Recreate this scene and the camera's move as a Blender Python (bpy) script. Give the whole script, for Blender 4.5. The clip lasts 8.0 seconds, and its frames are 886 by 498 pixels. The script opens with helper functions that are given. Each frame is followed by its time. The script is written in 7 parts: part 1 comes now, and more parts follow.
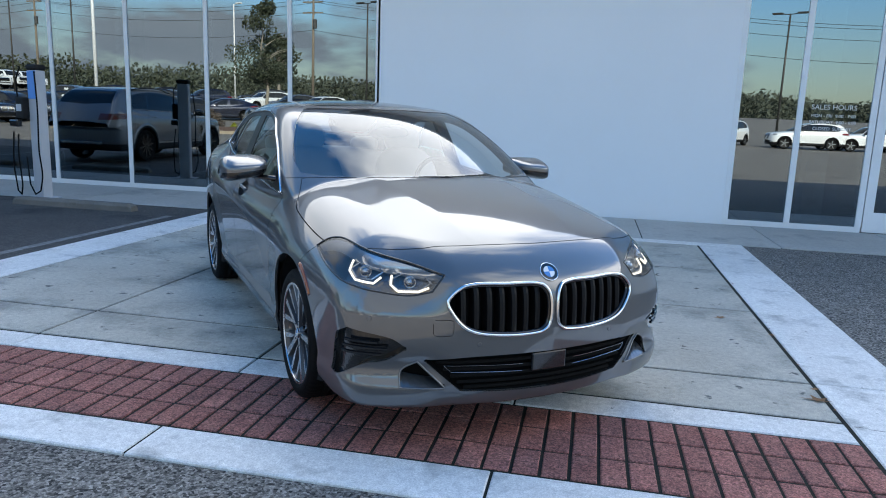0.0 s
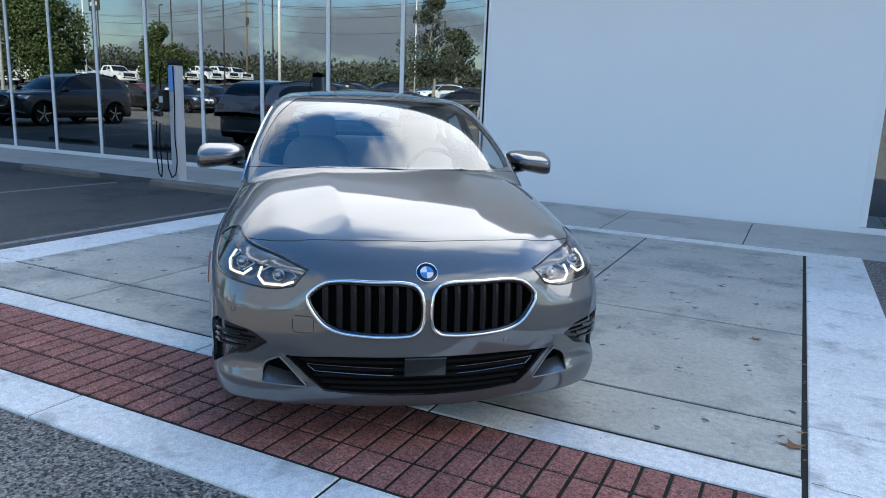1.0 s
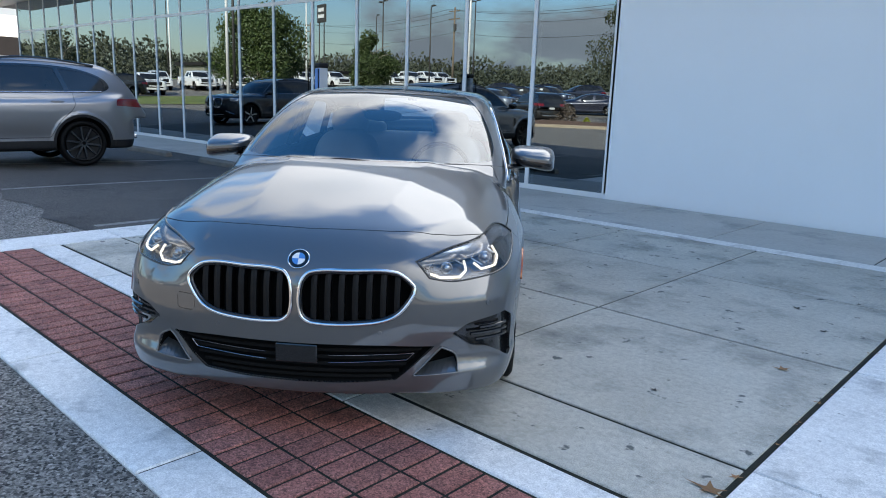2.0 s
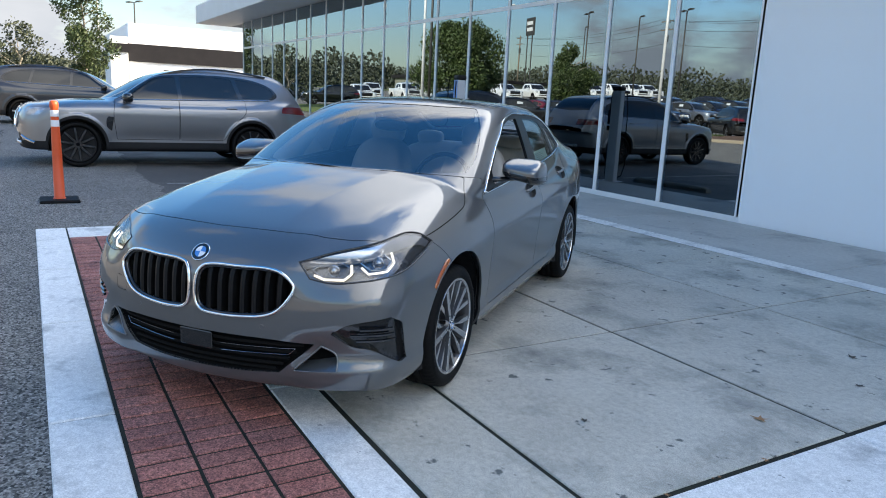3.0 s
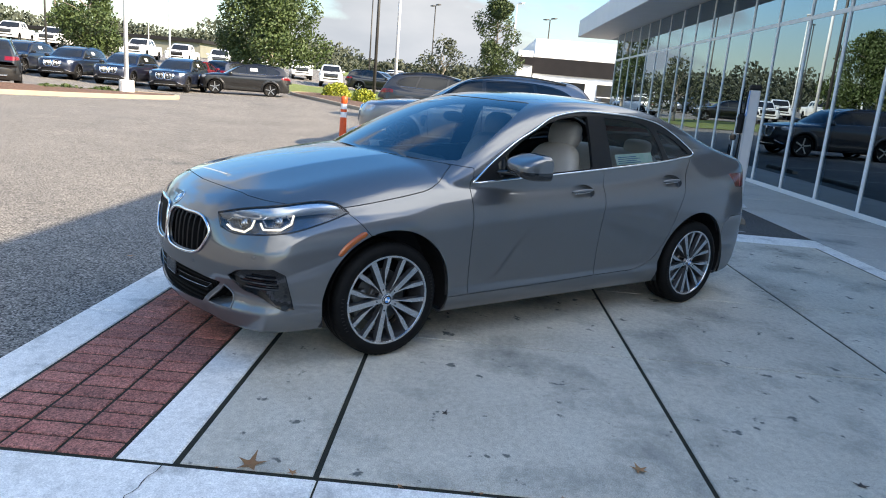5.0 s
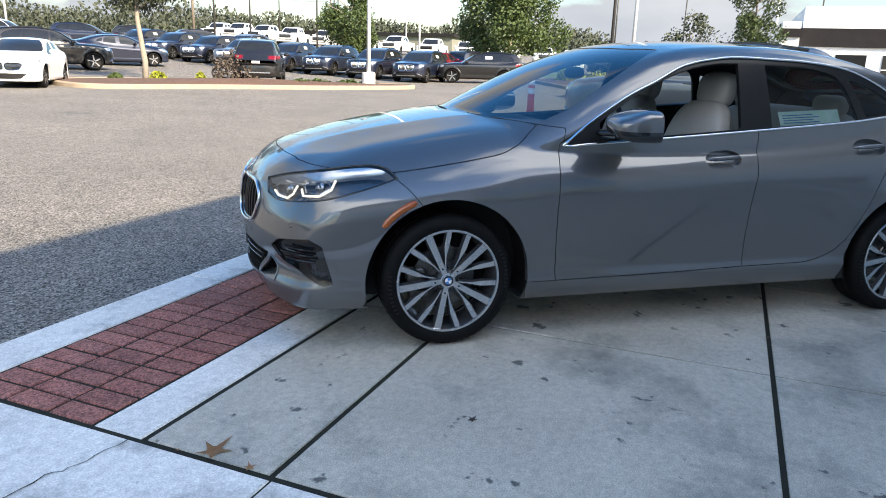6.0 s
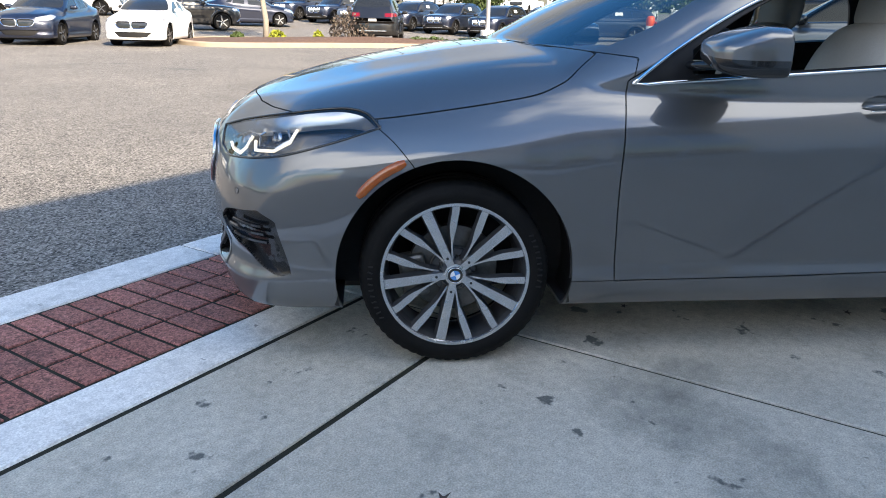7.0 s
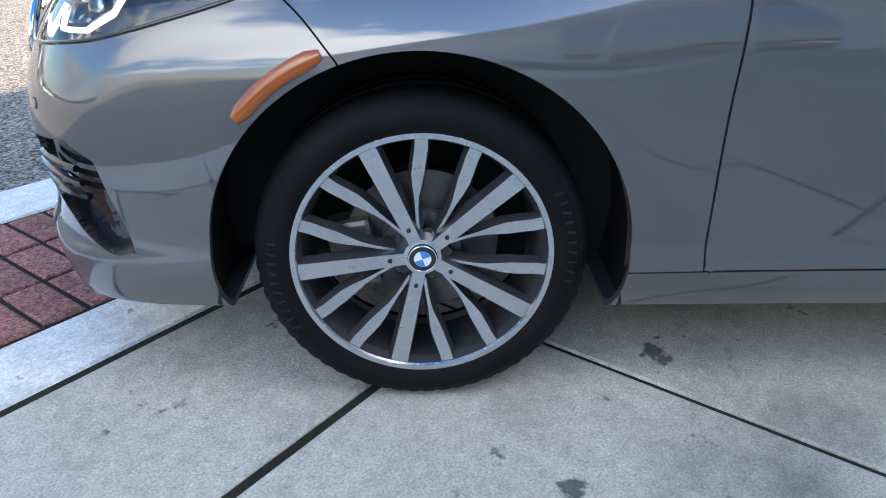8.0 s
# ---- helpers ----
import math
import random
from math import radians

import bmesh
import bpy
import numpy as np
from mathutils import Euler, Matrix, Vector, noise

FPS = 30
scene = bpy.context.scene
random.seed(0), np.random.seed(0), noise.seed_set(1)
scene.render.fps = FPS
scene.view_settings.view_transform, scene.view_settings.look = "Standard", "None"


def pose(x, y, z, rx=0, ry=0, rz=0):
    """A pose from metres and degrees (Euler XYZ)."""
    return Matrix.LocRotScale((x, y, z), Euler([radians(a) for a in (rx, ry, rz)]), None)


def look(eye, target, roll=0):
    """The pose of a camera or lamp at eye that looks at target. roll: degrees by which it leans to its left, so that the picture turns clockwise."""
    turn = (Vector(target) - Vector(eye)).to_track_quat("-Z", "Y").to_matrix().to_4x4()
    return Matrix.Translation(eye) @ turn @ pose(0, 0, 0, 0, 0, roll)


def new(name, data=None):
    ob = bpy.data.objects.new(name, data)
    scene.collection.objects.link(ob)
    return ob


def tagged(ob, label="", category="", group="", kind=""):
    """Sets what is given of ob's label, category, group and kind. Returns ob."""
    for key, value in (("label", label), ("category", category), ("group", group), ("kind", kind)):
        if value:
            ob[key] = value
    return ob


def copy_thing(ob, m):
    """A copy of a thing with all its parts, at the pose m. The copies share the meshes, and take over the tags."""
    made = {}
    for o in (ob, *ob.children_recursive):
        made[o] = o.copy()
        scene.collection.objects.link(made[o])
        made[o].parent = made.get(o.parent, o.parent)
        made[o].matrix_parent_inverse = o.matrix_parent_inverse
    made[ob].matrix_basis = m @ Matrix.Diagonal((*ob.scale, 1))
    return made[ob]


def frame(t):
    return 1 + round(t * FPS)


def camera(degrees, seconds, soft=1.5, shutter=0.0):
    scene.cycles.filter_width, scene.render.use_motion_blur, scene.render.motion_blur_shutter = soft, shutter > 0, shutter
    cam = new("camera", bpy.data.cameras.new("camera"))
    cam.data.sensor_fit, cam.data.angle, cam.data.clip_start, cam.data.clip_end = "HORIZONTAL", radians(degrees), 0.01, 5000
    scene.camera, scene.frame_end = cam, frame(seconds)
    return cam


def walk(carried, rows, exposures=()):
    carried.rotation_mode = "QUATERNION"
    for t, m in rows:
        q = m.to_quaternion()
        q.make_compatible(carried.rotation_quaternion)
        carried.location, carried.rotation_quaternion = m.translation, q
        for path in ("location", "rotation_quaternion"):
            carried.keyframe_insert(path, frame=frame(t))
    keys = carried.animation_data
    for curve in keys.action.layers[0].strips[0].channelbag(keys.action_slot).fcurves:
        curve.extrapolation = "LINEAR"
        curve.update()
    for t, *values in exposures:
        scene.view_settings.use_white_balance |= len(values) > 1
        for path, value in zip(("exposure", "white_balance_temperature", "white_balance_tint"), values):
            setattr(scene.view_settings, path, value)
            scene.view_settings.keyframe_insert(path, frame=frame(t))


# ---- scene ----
cam = camera(64.3, 8.0, soft=1.0)
PATH = [
    (0, (0.333, 0.353, 1.381), (-0.064, 2.278, 1.012), 2.1),
    (0.5, (0.898, 0.568, 1.385), (0.273, 2.427, 0.993), 2.2),
    (1, (1.435, 0.914, 1.41), (0.567, 2.669, 1.003), 2.2),
    (1.5, (1.965, 1.272, 1.416), (0.857, 2.885, 1.002), 2.1),
    (1.7, (2.157, 1.441, 1.389), (0.958, 2.987, 0.973), 2.1),
    (2.8, (3.134, 2.483, 1.417), (1.506, 3.569, 1.005), 2.5),
    (3, (3.285, 2.693, 1.438), (1.599, 3.688, 1.029), 2.8),
    (3.5, (3.697, 3.188, 1.422), (1.891, 3.95, 1.029), 3.5),
    (4, (3.94, 3.719, 1.421), (2.049, 4.248, 1.042), 4.1),
    (4.2, (4.036, 3.954, 1.455), (2.12, 4.376, 1.066), 4.5),
    (5.3, (3.872, 5.178, 1.438), (1.942, 4.937, 0.974), 4.2),
    (5.5, (3.742, 5.36, 1.395), (1.837, 4.984, 0.916), 3.6),
    (6, (3.273, 5.635, 1.303), (1.476, 4.923, 0.791), 2.0),
    (6.5, (2.741, 5.696, 1.235), (1.058, 4.767, 0.683), 1.2),
    (7, (2.224, 5.628, 1.119), (0.61, 4.622, 0.502), 1.4),
    (7.5, (1.723, 5.454, 0.987), (0.188, 4.406, 0.249), 1.7),
    (8, (1.291, 5.218, 0.923), (-0.177, 4.187, 0.04), 1.4),
]
EXPOSURES = [(0, 1.15, 8800, 11), (3.5, 1.16, 8900, 12), (6.0, 1.07, 8900, 12), (7.0, 1.16, 9000, 13), (8.0, 1.70, 9000, 13)]
walk(cam, [(t, look(eye, target, roll)) for t, eye, target, roll in PATH], EXPOSURES)

# ---- world, sun ----
SUN_AWAY = 25.0          # degrees from +y towards +x
SUN_UP = 29.0
world = bpy.data.worlds.new("sky_world")
scene.world = world
world.use_nodes = True


def build_sky():
    nt = world.node_tree
    nt.nodes.clear()
    N, L = nt.nodes.new, nt.links.new
    out, bg = N("ShaderNodeOutputWorld"), N("ShaderNodeBackground")
    sky = N("ShaderNodeTexSky")
    sky.sky_type = "NISHITA"
    sky.sun_disc = False
    sky.sun_elevation = radians(SUN_UP)
    sky.sun_rotation = radians(SUN_AWAY)
    sky.air_density, sky.dust_density, sky.ozone_density = 1.0, 0.15, 3.0
    tc, sep = N("ShaderNodeTexCoord"), N("ShaderNodeSeparateXYZ")
    L(tc.outputs["Generated"], sep.inputs[0])
    up = N("ShaderNodeMath"); up.operation = "MAXIMUM"; up.inputs[1].default_value = 0.0
    L(sep.outputs["Z"], up.inputs[0])
    add = N("ShaderNodeMath"); add.operation = "ADD"; add.inputs[1].default_value = 0.3
    L(up.outputs[0], add.inputs[0])
    flat = N("ShaderNodeCombineXYZ")
    for k in "XY":
        d = N("ShaderNodeMath"); d.operation = "DIVIDE"
        L(sep.outputs[k], d.inputs[0]); L(add.outputs[0], d.inputs[1]); L(d.outputs[0], flat.inputs[k])
    shift = N("ShaderNodeVectorMath"); shift.operation = "ADD"; shift.inputs[1].default_value = CLOUD_SHIFT
    L(flat.outputs[0], shift.inputs[0])
    n1 = N("ShaderNodeTexNoise")
    n1.inputs["Scale"].default_value, n1.inputs["Detail"].default_value, n1.inputs["Roughness"].default_value = 0.9, 9, 0.56
    L(shift.outputs[0], n1.inputs["Vector"])
    ramp = N("ShaderNodeValToRGB")
    ramp.color_ramp.elements[0].position, ramp.color_ramp.elements[1].position = CLOUD_EDGE
    L(n1.outputs["Fac"], ramp.inputs[0])
    # the clouds' own light and grey undersides
    n2 = N("ShaderNodeTexNoise")
    n2.inputs["Scale"].default_value, n2.inputs["Detail"].default_value = 2.3, 6
    L(shift.outputs[0], n2.inputs["Vector"])
    shade = N("ShaderNodeValToRGB")
    shade.color_ramp.elements[0].position, shade.color_ramp.elements[0].color = 0.35, (2.9, 3.65, 4.9, 1)
    shade.color_ramp.elements[1].position, shade.color_ramp.elements[1].color = 0.62, (3.8, 4.6, 6.0, 1)
    L(n2.outputs["Fac"], shade.inputs[0])
    # clouds near the sun are the brightest
    near = N("ShaderNodeVectorMath"); near.operation = "DOT_PRODUCT"
    near.inputs[1].default_value = (math.sin(radians(SUN_AWAY)) * math.cos(radians(SUN_UP)), math.cos(radians(SUN_AWAY)) * math.cos(radians(SUN_UP)), math.sin(radians(SUN_UP)))
    L(tc.outputs["Generated"], near.inputs[0])
    glow = N("ShaderNodeMapRange"); glow.interpolation_type = "SMOOTHSTEP"
    glow.inputs["From Min"].default_value, glow.inputs["From Max"].default_value = -0.1, 0.95
    glow.inputs["To Min"].default_value, glow.inputs["To Max"].default_value = 0.9, 4.5
    L(near.outputs["Value"], glow.inputs["Value"])
    lit = N("ShaderNodeVectorMath"); lit.operation = "SCALE"
    L(shade.outputs[0], lit.inputs[0]); L(glow.outputs[0], lit.inputs["Scale"])
    deep = N("ShaderNodeHueSaturation")
    deep.inputs["Hue"].default_value = 0.506
    deep.inputs["Saturation"].default_value, deep.inputs["Value"].default_value = 1.36, 2.35
    low_sky = N("ShaderNodeMapRange"); low_sky.interpolation_type = "SMOOTHSTEP"
    low_sky.inputs["From Min"].default_value, low_sky.inputs["From Max"].default_value = -0.02, 0.45
    low_sky.inputs["To Min"].default_value, low_sky.inputs["To Max"].default_value = 0.48, 1.0
    L(sep.outputs["Z"], low_sky.inputs["Value"])
    dim = N("ShaderNodeVectorMath"); dim.operation = "SCALE"
    L(sky.outputs[0], dim.inputs[0]); L(low_sky.outputs[0], dim.inputs["Scale"]); L(dim.outputs[0], deep.inputs["Color"])
    mix = N("ShaderNodeMix"); mix.data_type = "RGBA"
    L(ramp.outputs[0], mix.inputs["Factor"]); L(deep.outputs[0], mix.inputs["A"]); L(lit.outputs[0], mix.inputs["B"])
    # pale haze low over the horizon
    low = N("ShaderNodeMapRange"); low.interpolation_type = "SMOOTHSTEP"
    low.inputs["From Min"].default_value, low.inputs["From Max"].default_value = 0.0, 0.18
    low.inputs["To Min"].default_value, low.inputs["To Max"].default_value = 0.55, 0.0
    L(sep.outputs["Z"], low.inputs["Value"])
    haze = N("ShaderNodeMix"); haze.data_type = "RGBA"
    haze.inputs["B"].default_value = (2.3, 3.0, 4.4, 1)
    L(low.outputs[0], haze.inputs["Factor"]); L(mix.outputs["Result"], haze.inputs["A"])
    L(haze.outputs["Result"], bg.inputs[0])
    bg.inputs[1].default_value = 0.1
    L(bg.outputs[0], out.inputs[0])


CLOUD_SHIFT = (-17.569, 10.723, 20.012)
CLOUD_EDGE = (0.485, 0.56)
build_sky()
sun = new("sun", bpy.data.lights.new("sun", "SUN"))
sun.data.energy, sun.data.angle, sun.data.color = 6.2, radians(0.55), (1.0, 0.965, 0.91)
sun.matrix_world = look((30 * math.sin(radians(SUN_AWAY)), 30 * math.cos(radians(SUN_AWAY)), 30 * math.tan(radians(SUN_UP))), (0, 0, 0))

# ---- materials ----
def material(name, colour, rough=0.6, metal=0.0, second=None, scale=8.0, amount=0.5, fine=0.0, fine_scale=120.0, bump=0.0, bump_scale=60.0,
             rough_vary=0.0, coat=0.0, by_object=0.0, stains=None, stain_scale=1.2, stain_at=(0.55, 0.75), spec=0.5, chips=0.0, chip_scale=110.0, mottle=0.0, mottle_scale=22.0, spots=None, spot_scale=6.0, spot_at=(0.66, 0.70)):
    """A surface with large and fine variation, speckle, stains and relief, at real size (object-space metres)."""
    m = bpy.data.materials.new(name)
    m.use_nodes = True
    nt = m.node_tree
    N, L = nt.nodes.new, nt.links.new
    b = nt.nodes["Principled BSDF"]
    b.inputs["Roughness"].default_value, b.inputs["Metallic"].default_value = rough, metal
    b.inputs["Coat Weight"].default_value = coat
    b.inputs["Coat Roughness"].default_value = 0.02
    b.inputs["Specular IOR Level"].default_value = spec
    tc = N("ShaderNodeTexCoord")
    geo = N("ShaderNodeNewGeometry")
    where = geo.outputs["Position"] if scale > 0 else tc.outputs["Object"]
    scale = abs(scale)

    def noise_of(s, detail=5, r=0.6):
        n = N("ShaderNodeTexNoise")
        n.inputs["Scale"].default_value, n.inputs["Detail"].default_value, n.inputs["Roughness"].default_value = s, detail, r
        L(where, n.inputs["Vector"])
        return n.outputs["Fac"]

    def spread(fac, lo, hi):
        r = N("ShaderNodeMapRange")
        r.inputs["From Min"].default_value, r.inputs["From Max"].default_value = lo, hi
        L(fac, r.inputs["Value"])
        return r.outputs[0]

    def mix(fac, a, c, mode="MIX"):
        x = N("ShaderNodeMix"); x.data_type = "RGBA"; x.blend_type = mode
        for v, s in ((fac, "Factor"), (a, "A"), (c, "B")):
            if isinstance(v, (tuple, list)):
                x.inputs[s].default_value = (*v[:3], 1)
            elif isinstance(v, float):
                x.inputs[s].default_value = v
            else:
                L(v, x.inputs[s])
        return x.outputs["Result"]

    col = colour
    if second:
        col = mix(spread(noise_of(scale), 0.5 - amount / 2, 0.5 + amount / 2), colour, second)
    if by_object:
        oi = N("ShaderNodeObjectInfo")
        hsv = N("ShaderNodeHueSaturation")
        v = N("ShaderNodeMapRange")
        v.inputs["To Min"].default_value, v.inputs["To Max"].default_value = 1 - by_object, 1 + by_object
        L(oi.outputs["Random"], v.inputs["Value"]); L(v.outputs[0], hsv.inputs["Value"])
        if isinstance(col, tuple):
            hsv.inputs["Color"].default_value = (*col, 1)
        else:
            L(col, hsv.inputs["Color"])
        col = hsv.outputs[0]
    if stains:
        col = mix(spread(noise_of(stain_scale, 6, 0.65), *stain_at), col, stains)
    if spots:
        col = mix(spread(noise_of(spot_scale, 4, 0.6), *spot_at), col, spots)

    def times(value, lo, hi, base, to_lo=0.0, to_hi=1.0):
        """Multiplies a colour by a value spread between two factors."""
        g = N("ShaderNodeMapRange")
        g.inputs["From Min"].default_value, g.inputs["From Max"].default_value = lo, hi
        g.inputs["To Min"].default_value, g.inputs["To Max"].default_value = to_lo, to_hi
        L(value, g.inputs["Value"])
        k = N("ShaderNodeCombineColor")
        for c in ("Red", "Green", "Blue"):
            L(g.outputs[0], k.inputs[c])
        return mix(1.0, base, k.outputs[0], "MULTIPLY")

    if mottle:
        col = times(noise_of(mottle_scale, 6, 0.7), 0.3, 0.7, col, 1 - mottle, 1 + mottle)
    if chips:
        vor = N("ShaderNodeTexVoronoi")
        vor.inputs["Scale"].default_value = chip_scale
        L(where, vor.inputs["Vector"])
        one = N("ShaderNodeSeparateColor")
        L(vor.outputs["Color"], one.inputs[0])
        col = times(one.outputs["Red"], 0.0, 1.0, col, 1 - chips, 1 + chips)
    if fine:
        g = N("ShaderNodeMapRange")
        g.inputs["From Min"].default_value, g.inputs["From Max"].default_value = 0.3, 0.7
        g.inputs["To Min"].default_value, g.inputs["To Max"].default_value = 1 - fine, 1 + fine
        L(noise_of(fine_scale, 3, 0.7), g.inputs["Value"])
        gg = N("ShaderNodeCombineColor")
        for k in ("Red", "Green", "Blue"):
            L(g.outputs[0], gg.inputs[k])
        col = mix(1.0, col, gg.outputs[0], "MULTIPLY")
    if isinstance(col, tuple):
        b.inputs["Base Color"].default_value = (*col, 1)
    else:
        L(col, b.inputs["Base Color"])
    if rough_vary:
        r = N("ShaderNodeMapRange")
        r.inputs["From Min"].default_value, r.inputs["From Max"].default_value = 0.3, 0.7
        r.inputs["To Min"].default_value, r.inputs["To Max"].default_value = rough - rough_vary, rough + rough_vary
        L(noise_of(scale * 1.7), r.inputs["Value"]); L(r.outputs[0], b.inputs["Roughness"])
    if bump:
        u = N("ShaderNodeBump")
        u.inputs["Strength"].default_value, u.inputs["Distance"].default_value = 1.0, bump
        L(noise_of(bump_scale, 4, 0.65), u.inputs["Height"]); L(u.outputs[0], b.inputs["Normal"])
    return m


def glass(name, tint=(0.5, 0.55, 0.55), base=0.06, ior=1.5, rough=0.0, sheen=(0.97, 0.98, 1)):
    """A thin pane: it mirrors by Fresnel on top of a base share, and lets tinted light through."""
    m = bpy.data.materials.new(name)
    m.use_nodes = True
    nt = m.node_tree
    nt.nodes.clear()
    N, L = nt.nodes.new, nt.links.new
    out, mix, tr, gl, fr, mr = (N("ShaderNode" + k) for k in ("OutputMaterial", "MixShader", "BsdfTransparent", "BsdfGlossy", "Fresnel", "MapRange"))
    tr.inputs[0].default_value = (*tint, 1)
    gl.inputs["Roughness"].default_value = rough
    gl.inputs["Color"].default_value = (*sheen, 1)
    fr.inputs[0].default_value = ior
    mr.inputs["To Min"].default_value = base
    L(fr.outputs[0], mr.inputs["Value"]); L(mr.outputs[0], mix.inputs[0]); L(tr.outputs[0], mix.inputs[1]); L(gl.outputs[0], mix.inputs[2])
    L(mix.outputs[0], out.inputs[0])
    return m


def emitter(name, colour, strength):
    m = bpy.data.materials.new(name)
    m.use_nodes = True
    b = m.node_tree.nodes["Principled BSDF"]
    b.inputs["Base Color"].default_value = (*colour, 1)
    b.inputs["Emission Color"].default_value = (*colour, 1)
    b.inputs["Emission Strength"].default_value = strength
    return m


ASPHALT = material("asphalt", (0.125, 0.115, 0.105), 0.85, second=(0.185, 0.17, 0.152), scale=0.5, amount=0.5, fine=0.75, fine_scale=75, chips=0.95, chip_scale=85, mottle=0.15, mottle_scale=5, bump=0.006, bump_scale=110,
                   stains=(0.075, 0.075, 0.075), stain_scale=0.35, stain_at=(0.6, 0.72))
BAY_ASPHALT = material("dark_patched_asphalt", (0.060, 0.055, 0.051), 0.8, second=(0.09, 0.083, 0.076), scale=0.6, amount=0.4, fine=0.5, fine_scale=60, chips=0.6, chip_scale=115, bump=0.005, bump_scale=110,
                       stains=(0.030, 0.028, 0.026), stain_scale=0.8, stain_at=(0.52, 0.66))
SLAB = material("concrete_slab", (0.425, 0.395, 0.335), 0.75, second=(0.55, 0.512, 0.44), scale=1.6, amount=0.45, fine=0.3, fine_scale=190, bump=0.003, bump_scale=120,
                by_object=0.05, stains=(0.22, 0.215, 0.19), stain_scale=1.5, stain_at=(0.49, 0.70), rough_vary=0.1, mottle=0.2, mottle_scale=30, chips=0.10, chip_scale=260, spots=(0.11, 0.112, 0.105), spot_scale=6.5, spot_at=(0.64, 0.68))
BAND = material("pale_concrete", (0.69, 0.665, 0.63), 0.8, second=(0.79, 0.77, 0.735), scale=2.5, amount=0.5, fine=0.12, fine_scale=130, bump=0.001, bump_scale=80,
                by_object=0.05, stains=(0.40, 0.395, 0.38), stain_scale=3.2, stain_at=(0.53, 0.72), mottle=0.17, mottle_scale=26, chips=0.14, chip_scale=220, spots=(0.28, 0.275, 0.26), spot_scale=13.0, spot_at=(0.68, 0.72))
WALK = material("sidewalk_concrete", (0.38, 0.375, 0.35), 0.7, second=(0.48, 0.47, 0.44), scale=1.2, amount=0.5, fine=0.1, fine_scale=150, bump=0.001, bump_scale=80, by_object=0.05,
                stains=(0.2, 0.21, 0.21), stain_scale=0.9, stain_at=(0.55, 0.72), mottle=0.12, mottle_scale=20)
JOINT = material("dark_joint_filler", (0.008, 0.008, 0.007), 0.95, second=(0.016, 0.019, 0.009), scale=9, fine=0.4, fine_scale=200, bump=0.004, bump_scale=150)
BRICK = material("red_paver", (0.27, 0.085, 0.068), 0.85, second=(0.38, 0.15, 0.12), scale=7, amount=0.5, fine=0.35, fine_scale=230, bump=0.0025, bump_scale=190, by_object=0.15,
                 stains=(0.11, 0.045, 0.04), stain_scale=2.2, stain_at=(0.56, 0.74), mottle=0.38, mottle_scale=45, chips=0.55, chip_scale=150)
WHITE_WALL = material("white_stucco_panel", (0.83, 0.855, 0.875), 0.7, second=(0.86, 0.885, 0.905), scale=0.7, amount=0.5, bump=0.0006, bump_scale=220)
FRAME_WHITE = material("white_aluminium", (0.86, 0.87, 0.88), 0.4, metal=0.0, second=(0.80, 0.81, 0.82), scale=3, fine=0.03)
SOFFIT = material("white_metal_soffit", (0.74, 0.75, 0.76), 0.5, second=(0.68, 0.69, 0.7), scale=1.5, fine=0.03)
PANE = glass("reflective_window_glass", (0.26, 0.32, 0.34), 0.25, 1.5, sheen=(0.74, 0.90, 1.0))
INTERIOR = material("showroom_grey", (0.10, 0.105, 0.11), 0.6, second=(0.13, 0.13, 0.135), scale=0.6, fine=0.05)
TILE_FLOOR = material("showroom_tile", (0.16, 0.165, 0.17), 0.25, second=(0.2, 0.2, 0.2), scale=0.8, fine=0.05)
COLUMN = material("pale_column", (0.6, 0.66, 0.66), 0.5, second=(0.55, 0.6, 0.6), scale=1.5)

# ---- building helpers ----
def obj(name, verts, faces, mat, parent=None, label="", smooth=False, normals=None, mats=None, index=None):
    me = bpy.data.meshes.new(name)
    me.from_pydata([tuple(v) for v in verts], [], [tuple(f) for f in faces])
    for k in (mats or [mat]):
        me.materials.append(k)
    if index is not None:
        me.polygons.foreach_set("material_index", np.asarray(index, dtype=np.int32))
    if smooth or normals is not None:
        me.polygons.foreach_set("use_smooth", [True] * len(me.polygons))
    if normals is not None:
        me.normals_split_custom_set_from_vertices([tuple(n) for n in normals])
    me.update()
    ob = new(name, me)
    if parent:
        ob.parent = parent
    if label:
        ob["label"] = label
    return ob


def part(name, bm, mat, parent=None, label="", smooth=False):
    me = bpy.data.meshes.new(name)
    bm.to_mesh(me)
    bm.free()
    me.materials.append(mat)
    if smooth:
        me.polygons.foreach_set("use_smooth", [True] * len(me.polygons))
    ob = new(name, me)
    if parent:
        ob.parent = parent
    if label:
        ob["label"] = label
    return ob


def box(bm, x0, x1, y0, y1, z0, z1, bevel=0.0, seg=1, m=None):
    """A box between the corners, with bevelled edges, added to bm."""
    r = bmesh.ops.create_cube(bm, size=1)
    vs = r["verts"]
    bmesh.ops.scale(bm, vec=(x1 - x0, y1 - y0, z1 - z0), verts=vs)
    bmesh.ops.translate(bm, vec=((x0 + x1) / 2, (y0 + y1) / 2, (z0 + z1) / 2), verts=vs)
    if bevel:
        es = {e for v in vs for e in v.link_edges}
        bmesh.ops.bevel(bm, geom=list(es), offset=bevel, segments=seg, affect="EDGES", profile=0.5)
    if m is not None:
        bmesh.ops.transform(bm, matrix=m, verts=[v for v in bm.verts if v.index == -1 or v in vs])
    return bm


